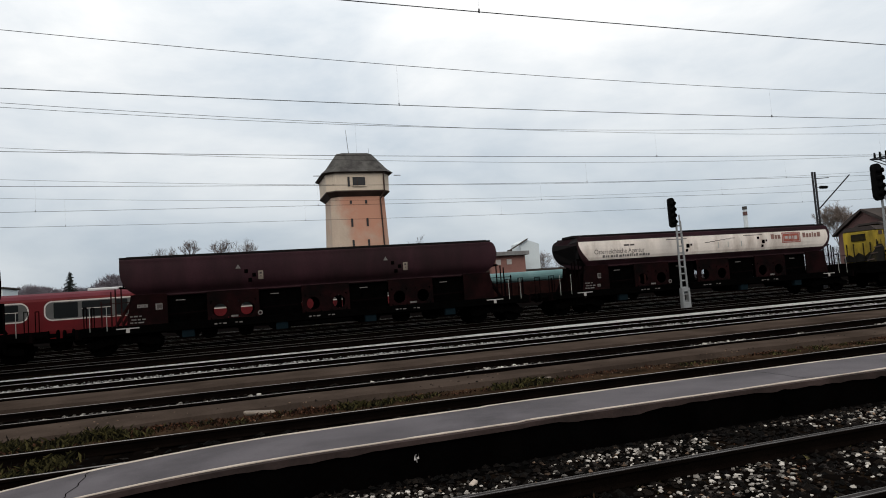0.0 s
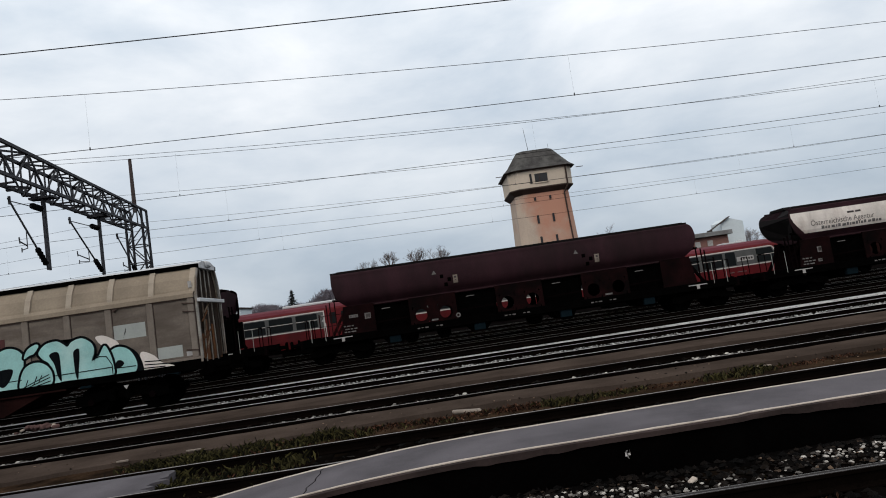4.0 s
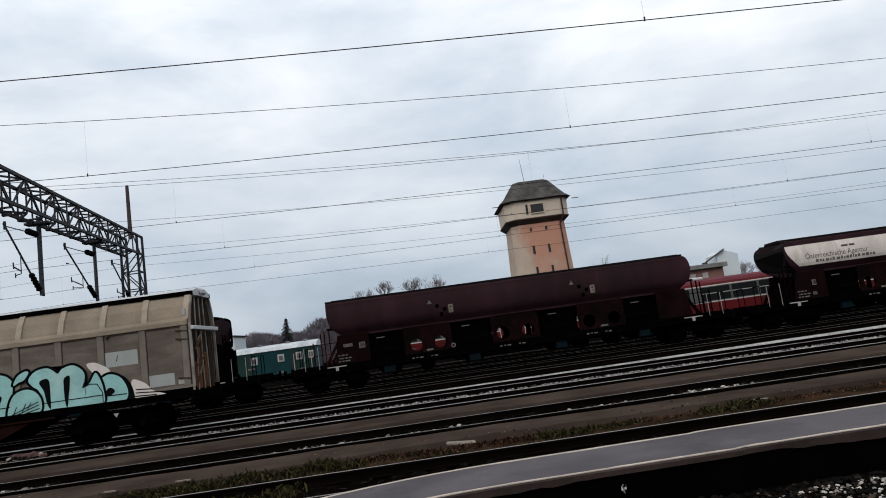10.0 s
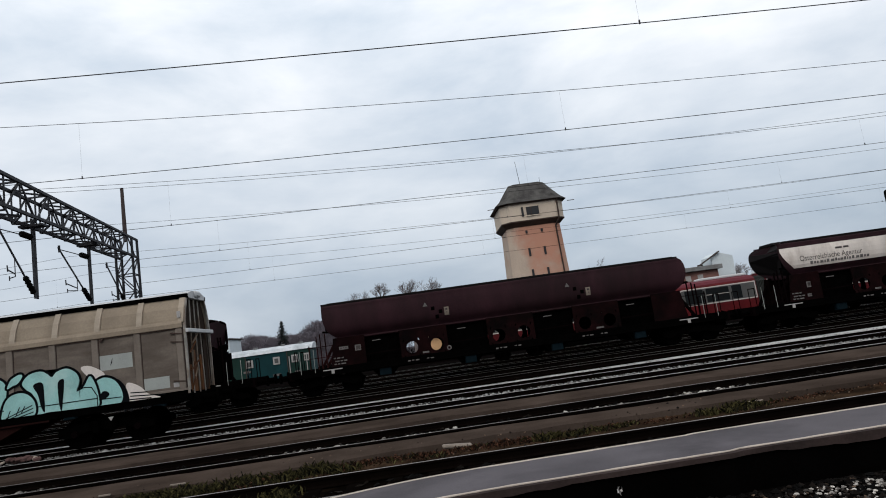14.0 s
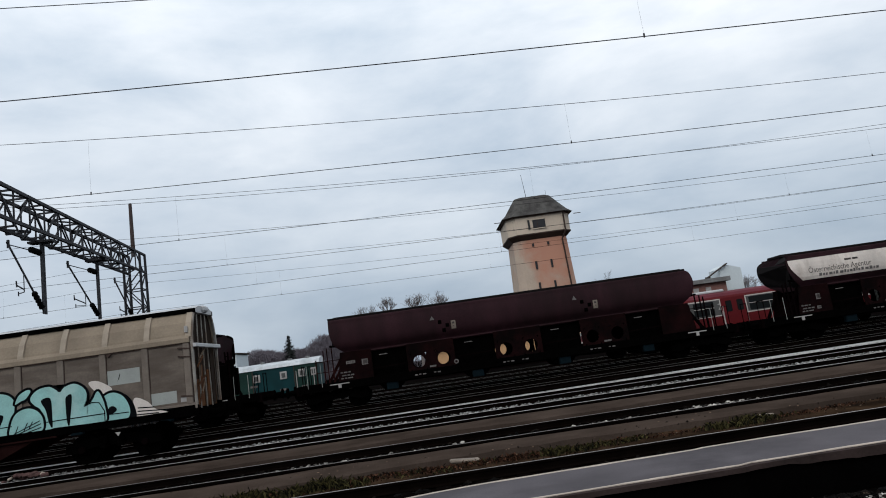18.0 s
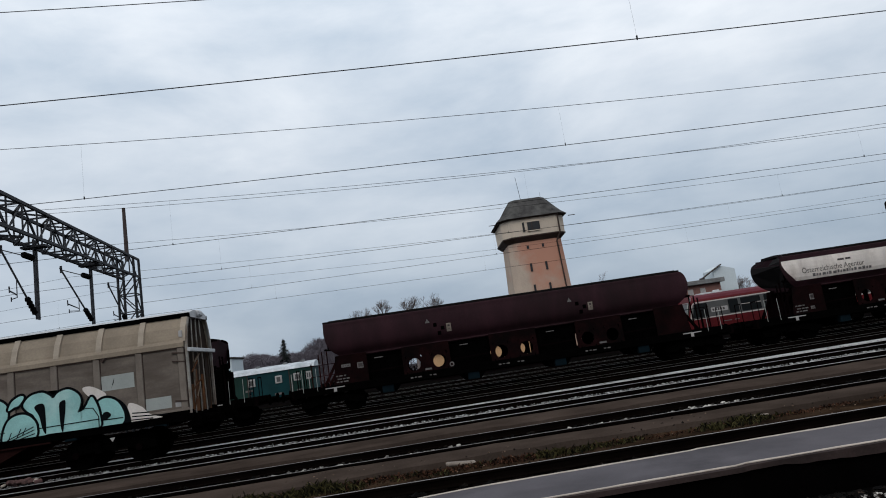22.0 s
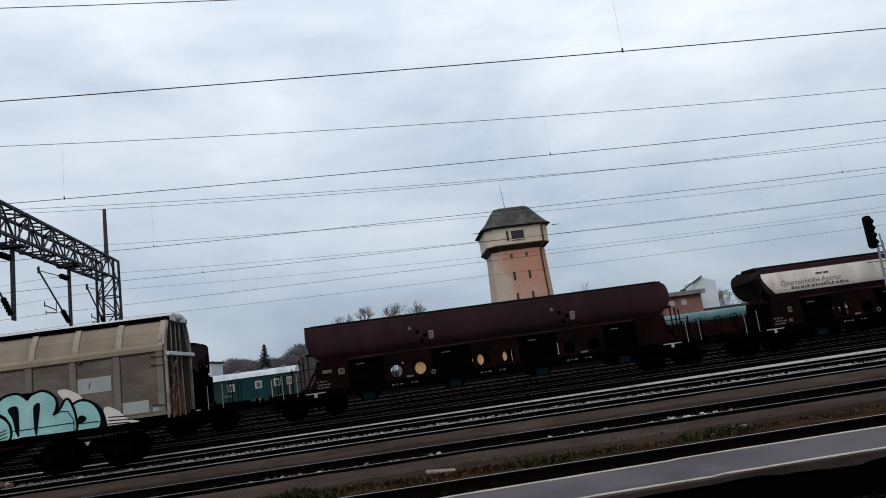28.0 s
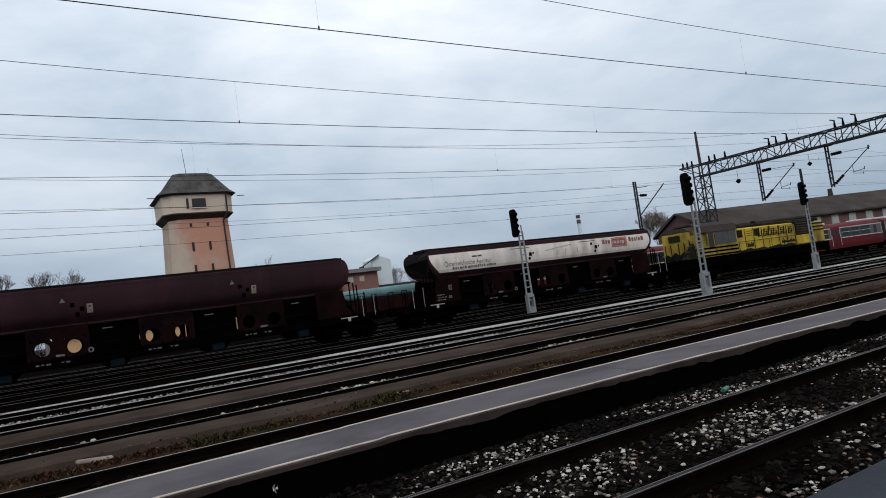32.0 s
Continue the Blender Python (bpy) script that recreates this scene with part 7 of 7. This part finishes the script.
def weeds(name, clumps, mat, label, seed):
    """Low leafy plants, every leaf a bent blade; clumps are (x, y, spread x, spread y, leaves, height)."""
    rnd = np.random.default_rng(seed)
    vs, fs = [], []
    for cx, cy, rx, ry, n, h in clumps:
        for _ in range(n):
            x, y = cx + rnd.normal(0, rx), cy + rnd.normal(0, ry)
            ground = -0.125 if 10.75 < y < 11.75 else -0.175
            a, ln, lean = rnd.uniform(0, 6.283), h * rnd.uniform(0.15, 1.0) ** 1.4, rnd.uniform(0.2, 1.3)
            w = 0.006 + 0.016 * rnd.random()
            ca, sa = math.cos(a), math.sin(a)
            k = len(vs)
            tip = (x + ca * ln * lean, y + sa * ln * lean, ground + ln)
            mid = (x + ca * ln * lean * 0.4, y + sa * ln * lean * 0.4, ground + ln * 0.7)
            vs += [(x - sa * w * 0.4, y + ca * w * 0.4, ground), (x + sa * w * 0.4, y - ca * w * 0.4, ground), (mid[0] + sa * w, mid[1] - ca * w, mid[2]), tip, (mid[0] - sa * w, mid[1] + ca * w, mid[2])]
            fs.append((k, k + 1, k + 2, k + 3, k + 4))
    return tagged(raw(name, vs, fs, mat), label, "weeds", kind="stuff")


rg = random.Random(11)
green, russet = [], []
# the strip beside the walkway: green, then withered, then thinning out
for x in np.arange(-5.0, 26.0, 0.22):
    y = 11.28 + rg.uniform(-0.2, 0.22)
    thick = rg.random()
    if x < -1.3:
        green.append((x, y - 0.1, 0.16, 0.16, int(60 + 200 * thick), 0.06 + 0.10 * thick))
    elif 1.6 < x < 3.1 or 4.6 < x < 5.6:
        green.append((x, y, 0.14, 0.13, int(30 + 170 * thick), 0.05 + 0.09 * thick))
    elif thick < 0.3:
        green.append((x, y - 0.1, 0.1, 0.1, int(20 + 150 * thick), 0.09))
    if -1.6 < x < 1.7:
        russet.append((x, y + 0.08, 0.16, 0.14, int(70 + 190 * rg.random()), 0.04 + 0.05 * thick))
    elif x > -3 and rg.random() < 0.6:
        russet.append((x, y + 0.12, 0.2, 0.1, int(25 + 150 * rg.random() ** 2), 0.06))
# the overgrown end of the siding and the tufts behind the island platform
for x in np.arange(-5.0, -2.0, 0.2):
    for y in np.arange(8.9, 11.0, 0.28):
        if rg.random() < 0.62:
            green.append((x + rg.uniform(-0.1, 0.1), y, 0.13, 0.11, int(20 + 120 * rg.random()), 0.07 + 0.10 * rg.random()))
        if rg.random() < 0.25:
            russet.append((x, y, 0.15, 0.12, 40, 0.07))
for x in np.arange(-2.4, 20, 0.42):
    if rg.random() < 0.55:
        green.append((x, 8.4 + rg.uniform(-0.1, 0.45), 0.1, 0.1, int(10 + 70 * rg.random() ** 2), 0.06 + 0.1 * rg.random()))
# thin growth in the near track
green += [(x, 4.5 + rg.uniform(-0.9, 1.2), 0.25, 0.2, int(8 + 40 * rg.random()), 0.06) for x in np.arange(1, 20, 0.5)]
russet += [(x, 4.6 + rg.uniform(-1.3, 1.5), 0.3, 0.2, int(20 + 60 * rg.random()), 0.05) for x in np.arange(1, 22, 0.35)]
weeds("weeds", green, WEED, "low green weeds between the tracks", 12)
weeds("weeds", russet, RUSTWEED, "withered russet weeds between the tracks", 13)

b = BM()
box(b, -0.26, 0.26, -0.07, 0.07, 0, 0.06, 0.02)
b2 = BM()
box(b2, -0.17, 0.17, -0.03, 0.03, 0, 0.03, 0.008)
plank = thing("board", pose(5.75, 11.8, -0.12, 0, 0, -14), "pale broken board lying by the track", "rubble")
part("plank", b2, PALECONC, plank)
slabstone = thing("concrete_slab", pose(0.42, 11.72, -0.12, 4, 6, 8), "broken pale concrete slab among the weeds", "rubble")
part("slab", b, PALECONC, slabstone)
for x, y, s in ((2.15, 6.1, 0.045), (3.2, 8.5, 0.06), (1.5, 8.45, 0.07), (1.25, 8.5, 0.05), (-6.9, 12.75, 0.09), (-7.3, 12.8, 0.07)):
    t = thing("stone_block", pose(x, y, -0.16, rg.uniform(-20, 20), rg.uniform(-20, 20), rg.uniform(0, 90)), "pale broken stone lying by the track", "rubble")
    b = BM()
    box(b, -s, s, -s * 0.6, s * 0.6, 0, s * 0.8, s * 0.2)
    part("stone", b, EDGE, t)
heap = thing("rubble_heap", pose(-12.5, 21.0, -0.16), "small heap of reddish rubble beside a rail", "rubble")
for k in range(16):
    b = BM()
    a2, rr = rg.uniform(0, 6.283), rg.uniform(0, 0.75)
    sz = rg.uniform(0.05, 0.13)
    box(b, -sz, sz, -sz * 0.7, sz * 0.7, 0, sz, sz * 0.2)
    bmesh.ops.transform(b, matrix=pose(rr * math.cos(a2) * 1.3, rr * math.sin(a2) * 0.3, 0.16 * (1 - rr) - 0.02, rg.uniform(-30, 30), rg.uniform(-30, 30), rg.uniform(0, 90)), verts=b.verts)
    part("chunk", b, EDGE if k in (3, 7) else RUBBLE, heap)
for x, y, w in ((-5.5, 11.62, 0.10), (-4.3, 11.64, 0.13)):
    b = BM()
    box(b, -w, w, -0.02, 0.02, 0, 0.03, 0.006)
    chip = thing("kerb_fragment", pose(x, y, -0.04, 0, 0, rg.uniform(-4, 4)), "pale broken kerb fragment at the walkway edge", "rubble", "kerb fragments")
    part("fragment", b, PALECONC, chip)
t = thing("paper_scrap", pose(1.74, 6.66, 0.03, 0, 0, 20), "crumpled white paper scrap caught under the platform edge", "litter")
b = BM()
for k in range(5):
    q = k * 1.25
    vs = [b.verts.new(p) for p in ((0, 0, 0), (0.03 * math.cos(q), -0.02, 0.03 * math.sin(q) + 0.02), (0.04 * math.cos(q + 1), -0.035, 0.05 * math.sin(q + 1) + 0.01), (0.02 * math.cos(q + 0.5), -0.045, 0.0))]
    b.faces.new(vs)
part("sheet", b, MARKWHITE, t)
t = thing("plastic_bottle", pose(7.75, 5.95, -0.11, 0, 90, 20), "discarded green plastic bottle on the ballast", "bottle")
b = BM()
rod(b, (0, 0, -0.12), (0, 0, 0.07), 0.033, 0.033, 10)
rod(b, (0, 0, 0.07), (0, 0, 0.12), 0.033, 0.013, 10)
rod(b, (0, 0, 0.12), (0, 0, 0.145), 0.014, 0.014, 8)
part("bottle", b, BOTTLE, t)


# ---- a bird over the yard ----
def bird():
    t = thing("bird", pose(34.8, 70, 19.6), "small dark bird flying over the yard", "bird")
    b = BM()
    rod(b, (-0.16, 0, 0), (0.02, 0, 0.01), 0.02, 0.055, 8)
    rod(b, (0.02, 0, 0.01), (0.16, 0, 0.02), 0.055, 0.03, 8)
    part("body", b, SIGNALBLACK, t)
    for s in (-1, 1):
        b = BM()
        prism(b, [(s * 0.03, 0.02), (s * 0.17, 0.11), (s * 0.32, 0.08), (s * 0.17, 0.09)], [-0.07, -0.07, 0.0, 0.05], [0.07, 0.06, 0.02, 0.06])
        part("wing", b, SIGNALBLACK, t)
    b = BM()
    box(b, 0.15, 0.27, -0.04, 0.04, 0.005, 0.02)
    part("tail", b, SIGNALBLACK, t)
    return t


yard_bird = bird()


# ---- movement ----
def motions():
    """The red railcar train rolls slowly from the one side to the other behind the standing wagons."""
    rows = []
    for k in range(0, 33):
        s = 0.9886 * (-23.6 + 2.015 * k - 0.008 * k * k) - 0.37
        rows.append((float(k), pose(s, 42.9, 0)))
    walk(railcar_train, rows)
    # the bird crosses the sky from one side to the other
    flight = ((0.0, 128.0, 23.0), (5.5, 34.8, 19.6), (6.0, 25.9, 18.8), (6.4, 19.2, 18.2), (7.4, 4.0, 17.3), (8.0, -5.4, 16.9), (9.0, -20.8, 15.9), (12.0, -66.0, 14.0), (32.0, -366.0, 14.0))
    walk(yard_bird, [(t, pose(x, 70, z)) for t, x, z in flight])


motions()
